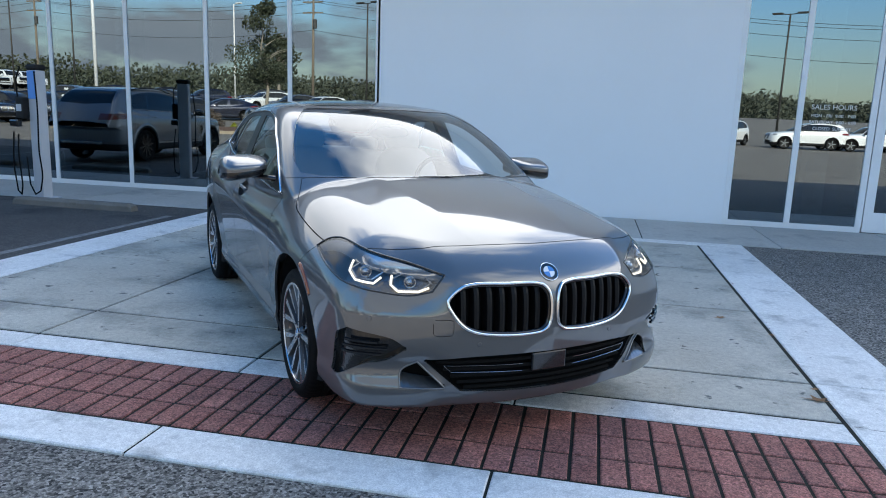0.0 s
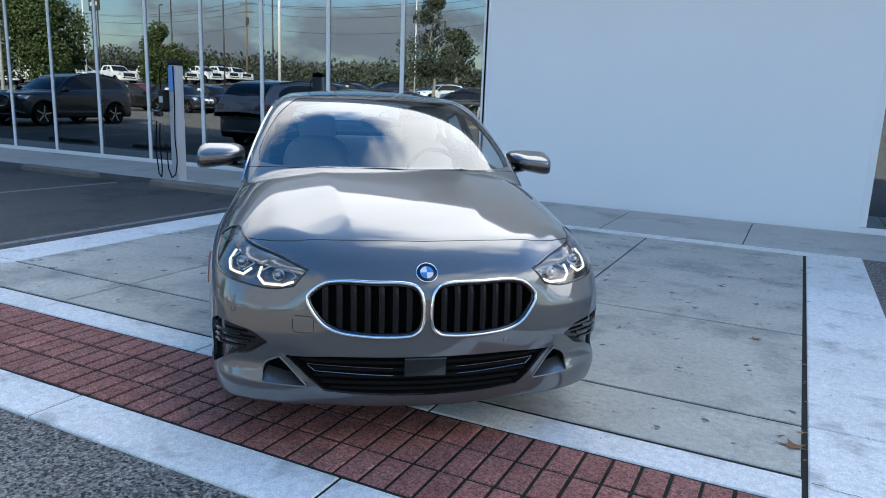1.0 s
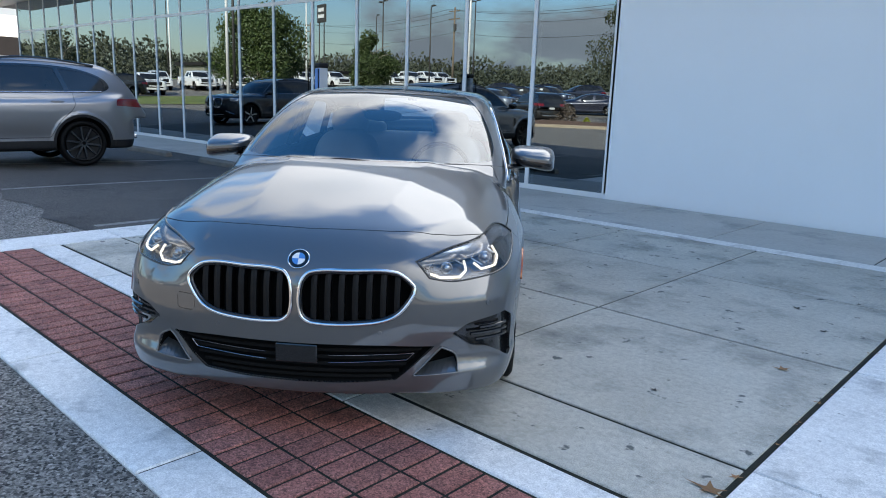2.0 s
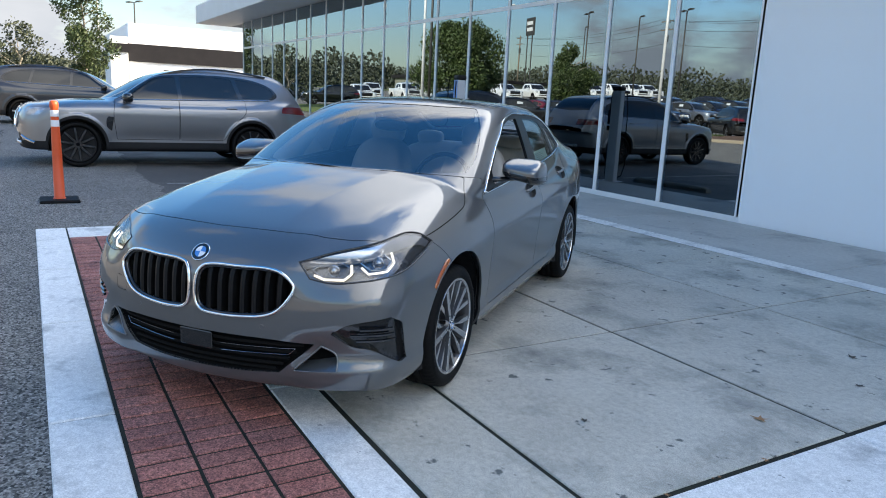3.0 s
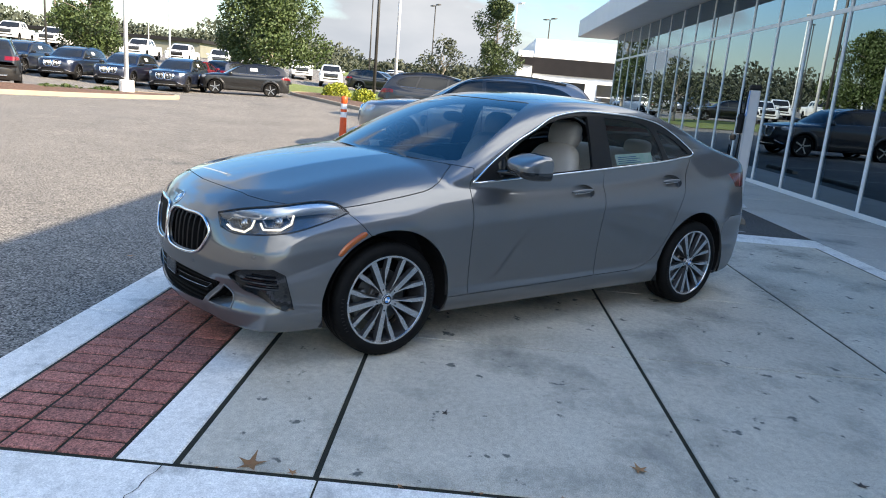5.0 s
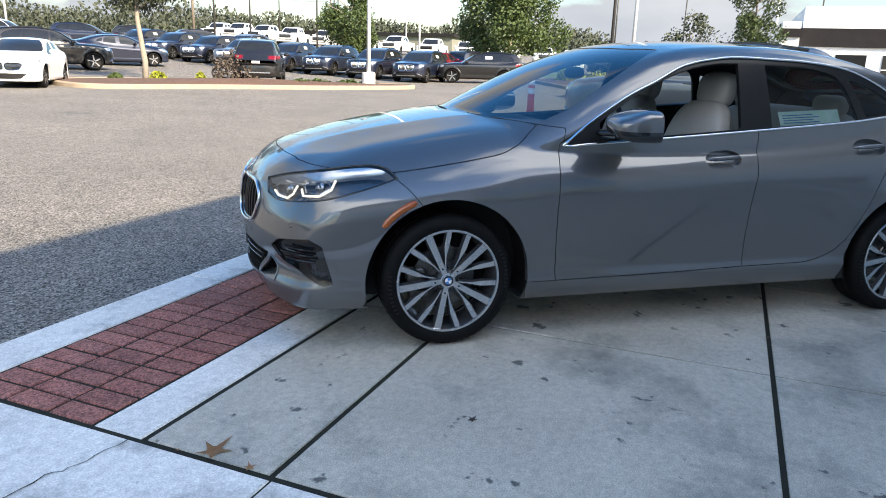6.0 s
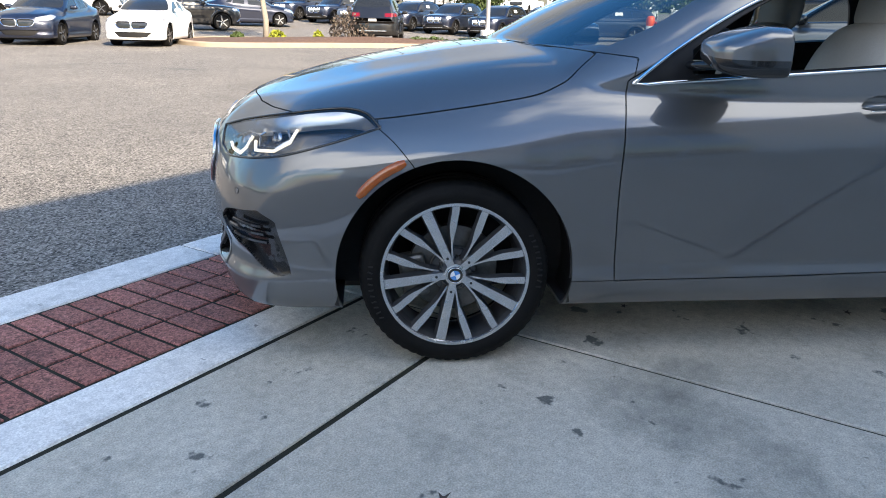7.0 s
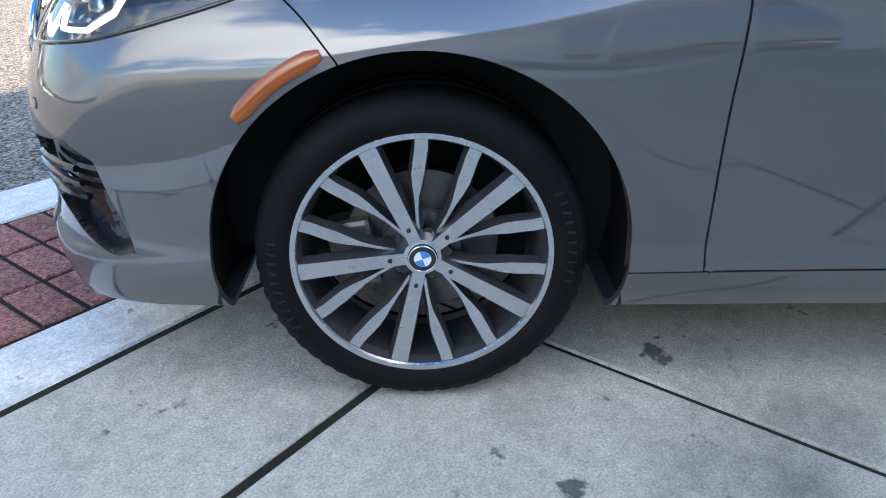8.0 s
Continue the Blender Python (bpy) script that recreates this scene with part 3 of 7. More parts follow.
def coupe_lower(x, y, z):
    d = z - C_CREASE(x)
    fade = 0.35 + 0.65 * step(-2.9, -2.2, x)
    up, dn = soft(d, 0.05), soft(-d, 0.012 + 0.1 * step(-1.6, -2.4, x))
    w = C_WIDE(x) - (0.10 * up + 1.05 * up ** 2) - fade * 0.085 * dn - 0.02 * dn ** 2
    w = w + 0.014 * step(0.36, 0.29, z) - 0.9 * soft(0.25 - z, 0.02) ** 1.2      # the sill swells, then tucks under
    for xa in (0.0, AXLE_R):
        r = np.hypot(x - xa, z - HUB_Z)
        w = w + 0.009 * step(0.60, 0.40, r) * step(0.2, 0.4, z)
    side = y - w
    k1 = step(0.42, 0.78, z)
    plan = C_PLAN(y) * k1 + C_PLANLOW(y) * (1 - k1)
    c1 = (C_PLAN(y + 0.01) - C_PLAN(y - 0.01)) / 0.02
    shelf = 0.30 * step(0.40, 0.62, y) * soft(z - 0.60, 0.012)
    lip = 0.014 * step(0.335, 0.285, z) - 0.020 * np.exp(-((z - 0.375) / 0.055) ** 2)      # the lower corner sweeps out into a lip
    front = (x - (C_NOSE(z) + 0.008 - plan - shelf + lip * step(0.42, 0.56, y))) / np.sqrt(1 + 0.8 * c1 * c1)
    yc = 0.335 - 0.105 * (x - 0.1)
    fold = step(0.90, 0.35, x)      # the bonnet folds down along a sharp line and flattens out again
    dome = 0.009 * fold - fold * 0.11 * (soft(y - yc, 0.005) - soft(y - yc - 0.17, 0.09))
    fall = soft(y - 0.58, 0.08)
    top = z - (C_HOOD(x) - 0.032 * y * y / 0.36 + dome - 1.55 * fall ** 2)
    c2 = (C_TAILPLAN(y + 0.01) - C_TAILPLAN(y - 0.01)) / 0.02
    rear = (C_TAIL(z) + C_TAILPLAN(y) - x) / np.sqrt(1 + 0.8 * c2 * c2)
    low = 0.193 + 0.02 * step(-2.9, -3.6, x) - z
    f = smax(side, front, 0.06)
    f = smax(f, top * 0.97, 0.075)
    f = smax(f, rear, 0.09)
    return smax(f, low, 0.02)


def coupe_cabin(x, y, z):
    up = soft(z - 0.95, 0.03)
    lean = 0.31 * up + 0.24 * up ** 2
    side = (y - (C_BELT(x) - lean)) * 0.9
    fore, aft = step(-1.6, -0.9, x), step(-1.9, -2.6, x)
    xe = x + 0.36 * fore * y * y - 0.10 * aft * y * y
    top = (z - (C_ROOF(xe) - 0.042 * y * y / 0.36)) * (1 - 0.16 * fore)
    f = smax(side, top, 0.075)
    return smax(f, 0.6 - z, 0.02)


def coupe(P):
    x, y, z = P[:, 0], np.abs(P[:, 1]), P[:, 2]
    k = 0.012 + 0.11 * step(-2.35, -2.75, x)
    return smin(coupe_lower(x, y, z), coupe_cabin(x, y, z), k)

# ---- car materials ----
def paint(name, colour, metal=0.85, rough=0.36, ior=1.5):
    """Metallic paint under clear lacquer, with fine flake and a little dust."""
    m = material(name, colour, rough, metal=metal, second=tuple(c * 1.06 for c in colour), scale=-900.0, amount=0.4, coat=1.0)
    m.node_tree.nodes["Principled BSDF"].inputs["Coat IOR"].default_value = ior
    m.node_tree.nodes["Principled BSDF"].inputs["Coat Roughness"].default_value = 0.035
    return m


PAINT = paint("grey_metallic_paint", (0.092, 0.094, 0.098), 0.5, rough=0.42, ior=1.88)
GLOSS_BLACK = material("gloss_black_plastic", (0.012, 0.012, 0.013), 0.12, coat=0.5)
SURROUND = material("satin_black_surround", (0.009, 0.009, 0.010), 0.32, spec=0.25, second=(0.013, 0.013, 0.014), scale=-30)
MATT_BLACK = material("matt_black_plastic", (0.011, 0.011, 0.012), 0.6, second=(0.016, 0.016, 0.017), spec=0.2, scale=-40, fine=0.1)
DEEP_BLACK = material("black_recess", (0.005, 0.005, 0.005), 0.9, spec=0.1, second=(0.008, 0.008, 0.008), scale=-30)
CHROME = material("polished_chrome", (0.85, 0.86, 0.88), 0.07, metal=1.0, second=(0.8, 0.81, 0.83), scale=-20)
SATIN = material("satin_aluminium", (0.72, 0.73, 0.75), 0.22, metal=1.0, second=(0.66, 0.67, 0.69), scale=-25)
RUBBER = material("tyre_rubber", (0.005, 0.005, 0.0055), 0.6, second=(0.008, 0.008, 0.008), spec=0.1, scale=-14, fine=0.15, fine_scale=150, bump=0.0006, bump_scale=300)
RIM_FACE = material("machined_rim_face", (0.62, 0.63, 0.65), 0.24, metal=1.0, second=(0.56, 0.57, 0.59), scale=-30, rough_vary=0.05)
RIM_DARK = material("dark_grey_rim_paint", (0.045, 0.046, 0.05), 0.3, metal=0.3, second=(0.06, 0.06, 0.065), scale=-20, coat=0.6)
DISC = material("brake_disc_steel", (0.17, 0.165, 0.16), 0.45, metal=1.0, second=(0.12, 0.115, 0.11), scale=-40, fine=0.12, fine_scale=200)
CAST = material("cast_caliper_metal", (0.25, 0.25, 0.25), 0.5, metal=0.8, second=(0.18, 0.17, 0.16), scale=-30, fine=0.2)
LAMP_DARK = material("smoked_lamp_housing", (0.075, 0.077, 0.081), 0.2, metal=0.6, second=(0.12, 0.122, 0.127), scale=-30, coat=0.5)
LAMP_BROW = material("silvered_lamp_brow", (0.58, 0.60, 0.63), 0.18, metal=0.7, second=(0.50, 0.52, 0.55), scale=-30)
LAMP_SHELL = material("dark_chrome_lamp_shell", (0.50, 0.51, 0.53), 0.2, metal=0.95, second=(0.40, 0.41, 0.43), scale=-25)
GRILLE_BLACK = material("satin_black_grille", (0.006, 0.006, 0.007), 0.4, spec=0.15, second=(0.011, 0.011, 0.012), scale=-30)
AMBER = material("amber_reflector", (0.42, 0.085, 0.006), 0.2, second=(0.34, 0.06, 0.004), scale=-60, coat=0.8)
RED_LENS = material("red_lamp_lens", (0.19, 0.006, 0.010), 0.12, second=(0.13, 0.004, 0.006), scale=-25, coat=0.8)
BLUE_ENAMEL = material("blue_enamel", (0.03, 0.22, 0.55), 0.2, second=(0.03, 0.2, 0.5), scale=-60, coat=0.8)
WHITE_ENAMEL = material("white_enamel", (0.75, 0.76, 0.78), 0.2, second=(0.7, 0.71, 0.73), scale=-60, coat=0.8)
SEAT = material("oyster_leather", (0.50, 0.485, 0.46), 0.5, second=(0.44, 0.425, 0.40), scale=-9, fine=0.06, fine_scale=180, bump=0.0008, bump_scale=220)
LINING = material("dark_cabin_lining", (0.022, 0.022, 0.024), 0.75, spec=0.2, second=(0.04, 0.04, 0.042), scale=-12, fine=0.1)
DASH = material("black_dash_plastic", (0.018, 0.018, 0.02), 0.5, second=(0.026, 0.026, 0.028), scale=-15, fine=0.1)
CAR_GLASS = glass("car_window_glass", (0.60, 0.66, 0.65), 0.0, 1.33)
SHIELD_GLASS = glass("windscreen_glass", (0.66, 0.72, 0.72), 0.085, 1.5)
LAMP_GLASS = glass("clear_lamp_cover", (0.93, 0.95, 0.96), 0.02, 1.45)
DRL = emitter("daytime_lamp_white", (1.0, 0.98, 0.92), 0.5)
MIRROR = material("mirror_silver", (0.9, 0.9, 0.92), 0.01, metal=1.0)
PAPER = material("printed_paper", (0.55, 0.78, 0.68), 0.6, second=(0.75, 0.85, 0.8), scale=-30, amount=0.2)

# ---- the coupe on the pad ----
CAR_POSE = pose(-0.3375, 3.976, 0, 0, 0, -52.1)


def bare(V, T, N, pick):
    """The points, triangles and normals of some triangles alone."""
    t = T[pick]
    used, inv = np.unique(t, return_inverse=True)
    return V[used], inv.reshape(-1, 3), N[used]


def edge_loops(T):
    """The directed edges that only one triangle has."""
    E = np.concatenate([T[:, [0, 1]], T[:, [1, 2]], T[:, [2, 0]]])
    k = np.sort(E, 1)
    _, first, inv, cnt = np.unique(k, axis=0, return_index=True, return_inverse=True, return_counts=True)
    return E[first[cnt == 1]]


def panel(name, V, T, N, mat, parent, label="", flange=0.012, lift=0.0, mirror=False):
    """A sheet of the body with its edges turned in."""
    V = V + N * lift
    nv = len(V)
    if flange:
        E = edge_loops(T)
        a, b = E[:, 0], E[:, 1]
        d = V[b] - V[a]
        out = np.cross(d, N[a] + N[b])
        out /= np.maximum(np.linalg.norm(out, axis=1, keepdims=True), 1e-9)
        ia, ib = V[a] - N[a] * flange, V[b] - N[b] * flange
        m = len(E)
        i = nv + np.arange(m)
        VV = np.concatenate([V, V[a], V[b], ib, ia])
        NN = np.concatenate([N, out, out, out, out])
        FF = [tuple(t) for t in T] + [(q, q + 3 * m, q + 2 * m, q + m) for q in i]
        return obj(name, VV, FF, mat, parent, label, normals=NN)
    return obj(name, V, T, mat, parent, label, normals=N)


def sunk(name, V, T, N, mat, parent, depth, label=""):
    """The floor and walls of a recess under a piece of the body."""
    E = edge_loops(T)
    a, b = E[:, 0], E[:, 1]
    m, nv = len(E), len(V)
    VV = np.concatenate([V - N * depth, V[a], V[b]])
    i = nv + np.arange(m)
    FF = [tuple(t) for t in T] + [(q, q + m, bb, aa) for q, aa, bb in zip(i, a, b)]
    FF = [f[::-1] if len(f) == 4 else f for f in FF]
    return obj(name, VV, FF, mat, parent, label)


def on_nose(y, z, out=0.0, field=coupe):
    """Places on the front of the body for (y, z) pairs, drawn out by some metres."""
    y, z = np.asarray(y, float), np.asarray(z, float)
    x = np.full(len(y), 1.05)
    done = np.zeros(len(y), bool)
    for _ in range(260):
        f = field(np.stack([x, y, z], 1))
        done |= f < 0.001
        if done.all():
            break
        x = np.where(done, x, x - np.clip(np.abs(f) * 0.8, 0.0008, 0.05))
    P = np.stack([x, y, z], 1)
    return P + normals_of(field, P) * out


def on_side(x, z, side=1, out=0.0, field=coupe):
    x, z = np.asarray(x, float), np.asarray(z, float)
    y = np.full(len(x), 1.05)
    done = np.zeros(len(x), bool)
    for _ in range(260):
        f = field(np.stack([x, y, z], 1))
        done |= f < 0.001
        if done.all():
            break
        y = np.where(done, y, y - np.clip(np.abs(f) * 0.8, 0.0008, 0.05))
    P = np.stack([x, y * side, z], 1)
    return P + normals_of(field, P) * out


# outlines on the body, in metres
O_KIDNEY = loop([(0.020, 0.665), (0.055, 0.708), (0.210, 0.717), (0.385, 0.713), (0.455, 0.663), (0.456, 0.625), (0.392, 0.545), (0.295, 0.515), (0.070, 0.512), (0.022, 0.546)], 120)
O_INTAKE = loop([(-0.2, 0.423, 1), (0.33, 0.421), (0.548, 0.408, 1), (0.398, 0.270, 1), (0.2, 0.258), (-0.2, 0.256, 1)])
O_WINGLET = loop([(0.572, 0.402, 1), (0.628, 0.366), (0.642, 0.296, 1), (0.462, 0.288, 1)], 60)
O_LAMP = loop([(0.511, 0.752, 1), (0.482, 0.688, 1), (0.40, 0.672), (0.28, 0.680), (0.16, 0.692), (0.047, 0.708), (-0.129, 0.755), (-0.256, 0.798, 1), (-0.184, 0.836), (-0.074, 0.846), (0.166, 0.816), (0.36, 0.785)], 120)
O_FOG = loop([(0.419, 0.461, 1), (0.351, 0.503), (0.146, 0.53, 1), (0.072, 0.50, 1), (0.023, 0.325, 1), (0.074, 0.316), (0.235, 0.385), (0.324, 0.404)], 90)
O_HOOD = loop([(0.722, -0.2, 1), (0.722, 0.0), (0.698, 0.30), (0.650, 0.50, 1), (0.56, 0.66), (0.475, 0.738), (0.357, 0.782), (0.272, 0.804), (0.145, 0.813), (-0.012, 0.814), (-0.148, 0.809), (-0.261, 0.797), (-0.341, 0.768),
               (-0.392, 0.743), (-0.457, 0.716, 1), (-0.385, 0.60), (-0.25, 0.36), (-0.165, 0.0), (-0.165, -0.2, 1)], 150)
O_SHIELD = loop([(-0.175, -0.2, 1), (-0.175, 0.0), (-0.265, 0.36), (-0.40, 0.60), (-0.50, 0.71, 1), (-0.653, 0.712), (-0.925, 0.635), (-1.136, 0.536), (-1.20, 0.49), (-1.10, 0.3), (-1.04, 0.0), (-1.04, -0.2, 1)], 120)
O_SUNROOF = loop([(-1.15, -0.2, 1), (-1.15, 0.0), (-1.21, 0.38), (-1.28, 0.43), (-1.92, 0.43), (-2.0, 0.38), (-2.02, 0.0), (-2.02, -0.2, 1)], 80)
O_REARGLASS = loop([(-2.42, -0.2, 1), (-2.42, 0.0), (-2.50, 0.45), (-2.58, 0.52), (-3.02, 0.56), (-3.10, 0.48), (-3.14, 0.0), (-3.14, -0.2, 1)], 80)
O_DLO = loop([(-0.555, 0.937, 1), (-0.669, 1.025), (-0.786, 1.101), (-0.927, 1.18), (-1.073, 1.245), (-1.255, 1.328), (-1.478, 1.370), (-1.612, 1.378), (-1.755, 1.376), (-2.033, 1.367), (-2.282, 1.337), (-2.429, 1.289), (-2.637, 1.186),
              (-2.708, 1.133), (-2.67, 1.110), (-2.547, 1.095), (-2.26, 1.065), (-1.758, 1.027), (-1.1, 0.978)], 200)
O_GLASS_F = loop([(-0.755, 0.972, 1), (-0.755, 1.050, 1), (-0.822, 1.094), (-0.95, 1.172), (-1.071, 1.232), (-1.246, 1.303), (-1.424, 1.342), (-1.577, 1.350, 1), (-1.56, 1.2), (-1.544, 1.026, 1), (-1.1, 0.992)], 100)
O_GLASS_R = loop([(-1.736, 1.036, 1), (-1.738, 1.2), (-1.743, 1.346, 1), (-2.018, 1.337), (-2.19, 1.302), (-2.245, 1.25), (-2.29, 1.15), (-2.318, 1.076, 1)], 90)
O_GLASS_Q = loop([(-2.29, 1.286, 1), (-2.43, 1.245), (-2.54, 1.193), (-2.64, 1.128), (-2.54, 1.108), (-2.375, 1.092, 1), (-2.33, 1.19)], 70)
O_DOOR_F = loop([(-0.545, 0.95, 1), (-0.525, 0.80), (-0.520, 0.63), (-0.540, 0.296, 1), (-1.1, 0.302), (-1.62, 0.314, 1), (-1.603, 0.5), (-1.607, 0.75), (-1.650, 1.02, 1), (-1.65, 1.15, 1), (-0.8, 1.10, 1)], 120)
O_DOOR_R = loop([(-1.62, 0.314, 1), (-1.603, 0.5), (-1.607, 0.75), (-1.650, 1.02, 1), (-1.65, 1.15, 1), (-2.65, 1.16, 1), (-2.66, 1.10, 1), (-2.50, 0.955), (-2.425, 0.82), (-2.36, 0.64), (-2.29, 0.49), (-2.19, 0.375), (-2.05, 0.325), (-1.85, 0.317)], 120)
O_BUMPER = loop([(0.252, 0.797, 1), (0.198, 0.752), (0.141, 0.686, 1), (0.10, 0.05, 1), (1.3, 0.05, 1), (1.3, 1.1, 1), (0.252, 1.1, 1)], 60)
O_FENDER = loop([(0.252, 0.797, 1), (0.198, 0.752), (0.141, 0.686, 1), (0.10, 0.05, 1), (-0.36, 0.05, 1), (-0.36, 0.296, 1), (-0.540, 0.296, 1), (-0.520, 0.63), (-0.525, 0.80), (-0.56, 0.945, 1), (-0.58, 1.02, 1), (0.252, 1.1, 1)], 80)
O_SILL = loop([(-0.30, 0.297, 1), (-0.540, 0.296, 1), (-1.1, 0.302), (-1.62, 0.314, 1), (-1.85, 0.317), (-2.05, 0.325), (-2.19, 0.375), (-2.26, 0.44, 1), (-2.5, 0.44, 1), (-2.5, 0.05, 1), (-0.3, 0.05, 1)], 80)
O_TAILLAMP = loop([(-3.07, 0.988, 1), (-3.14, 0.893, 1), (-3.75, 0.86, 1), (-3.75, 1.0, 1)], 40)
O_REARBUMPER = loop([(-2.95, 0.05, 1), (-3.02, 0.60, 1), (-3.12, 0.66, 1), (-3.9, 0.66, 1), (-3.9, 0.05, 1)], 40)
O_TRUNK = loop([(-3.17, -0.2, 1), (-3.17, 0.0), (-3.13, 0.45), (-3.16, 0.60), (-3.9, 0.64, 1), (-3.9, -0.2, 1)], 40)
NAMES = ["body_shell", "gap", "arch", "kidney", "intake", "winglet", "headlight", "fog", "hood", "windscreen", "sunroof", "rear_window", "frame", "glass_f", "glass_r", "glass_q",
         "front_door", "rear_door", "bumper", "fender", "sill", "taillamp", "rear_bumper", "boot_lid", "tow_cover", "cup"]
ID = {n: i for i, n in enumerate(NAMES)}


def coupe_sheets(h=0.0165):
    V, T = surface(coupe, (-3.75, -1.0, 0.1), (1.0, 1.0, 1.55), h)
    V = relax(coupe, V, T, 2)
    lab = np.zeros(len(T), int)

    def mids():
        return V[T].mean(1)

    def region(name, f_of, where, over=("body_shell",), gap=0.0):
        nonlocal V, T, lab
        for g in ((gap, -gap) if gap else (0.0,)):
            pick = np.isin(lab, [ID[k] for k in over]) & where(mids())
            f = f_of(V) - g
            V2, T2, L2, s = cut(V, T, lab, f, pick)
            V, T, lab = V2, T2, L2
        c = mids()
        f = f_of(c)
        pick = np.isin(lab, [ID[k] for k in over]) & where(c)
        if gap:
            lab[pick & (np.abs(f) < gap)] = ID["gap"]
        lab[pick & (f > gap)] = ID[name]

    top = lambda o: (lambda P: within(np.stack([P[:, 0], np.abs(P[:, 1])], 1), o))
    side = lambda o: (lambda P: within(P[:, [0, 2]], o))
    nose = lambda o: (lambda P: within(np.stack([np.abs(P[:, 1]), P[:, 2]], 1), o))
    wrap = lambda o: (lambda P: within(np.stack([P[:, 0] - 0.6 * np.abs(P[:, 1]), P[:, 2]], 1), o))
    arch = lambda P: 0.392 - np.minimum(np.hypot(P[:, 0], P[:, 2] - HUB_Z), np.hypot(P[:, 0] - AXLE_R, P[:, 2] - HUB_Z))
    front = lambda c: c[:, 0] > 0.45
    flank = lambda c: np.abs(c[:, 1]) > 0.45
    above = lambda c: c[:, 2] > 0.72
    region("arch", arch, lambda c: (c[:, 2] < 0.8))
    region("kidney", nose(O_KIDNEY), front)
    region("headlight", wrap(O_LAMP), lambda c: (c[:, 0] > 0.1) & (c[:, 2] > 0.6), gap=0.0018)
    region("fog", wrap(O_FOG), lambda c: (c[:, 0] > 0.35) & (np.abs(c[:, 1]) > 0.5))
    region("intake", nose(O_INTAKE), front)
    region("winglet", nose(O_WINGLET), front)
    region("windscreen", top(O_SHIELD), lambda c: (c[:, 2] > 1.0) & (c[:, 0] > -1.3))
    region("sunroof", top(O_SUNROOF), lambda c: c[:, 2] > 1.3, gap=0.002)
    region("rear_window", top(O_REARGLASS), lambda c: c[:, 2] > 1.1)
    region("frame", side(O_DLO), lambda c: (np.abs(c[:, 1]) > 0.5) & (c[:, 2] > 0.9))
    for n, o in (("glass_f", O_GLASS_F), ("glass_r", O_GLASS_R), ("glass_q", O_GLASS_Q)):
        region(n, side(o), lambda c: (np.abs(c[:, 1]) > 0.5) & (c[:, 2] > 0.9), over=("frame",))
    region("hood", top(O_HOOD), above, gap=0.0020)
    region("taillamp", side(O_TAILLAMP), lambda c: (np.abs(c[:, 1]) > 0.42) & (c[:, 0] < -2.95), gap=0.0015)
    for x, z in ((-1.425, 0.877), (-2.335, 0.934)):
        region("cup", (lambda P, x=x, z=z: 0.046 * (1 - np.hypot((P[:, 0] - x) / 0.106, (P[:, 2] - z - 0.06 * (x - P[:, 0])) / 0.045))), flank)
    region("front_door", side(O_DOOR_F), flank, gap=0.0022)
    region("rear_door", side(O_DOOR_R), flank, gap=0.0022)
    region("tow_cover", lambda P: within(P[:, [1, 2]], loop([(-0.515, 0.575), (-0.478, 0.578), (-0.442, 0.574), (-0.438, 0.545), (-0.442, 0.516), (-0.478, 0.512), (-0.515, 0.517), (-0.518, 0.545)], 48)), front, gap=0.0011)
    region("bumper", side(O_BUMPER), lambda c: c[:, 2] < 1.0, gap=0.0016)
    region("fender", side(O_FENDER), lambda c: np.abs(c[:, 1]) > 0.3, gap=0.0016)
    region("sill", side(O_SILL), flank, gap=0.0012)
    region("boot_lid", top(O_TRUNK), lambda c: c[:, 2] > 0.66, gap=0.002)
    region("rear_bumper", side(O_REARBUMPER), lambda c: c[:, 0] < -2.7, gap=0.002)
    V = settle(coupe, V, 2)
    return V, T, lab, normals_of(coupe, V)


def rounded(cx, cy, cz, a, b, c, p=2.6, lean=0.0):
    """A field for a soft cushion: half sizes a, b, c; lean tips it backwards along z."""
    def f(P):
        x = P[:, 0] - cx + lean * (P[:, 2] - cz)
        q = (np.abs(x / a) ** p + np.abs((P[:, 1] - cy) / b) ** p + np.abs((P[:, 2] - cz) / c) ** p) ** (1 / p)
        return (q - 1) * min(a, b, c)
    return f


def soft_part(name, field, lo, hi, h, mat, parent, label=""):
    V, T = surface(field, lo, hi, h)
    return obj(name, V, T, mat, parent, label, normals=normals_of(field, V))


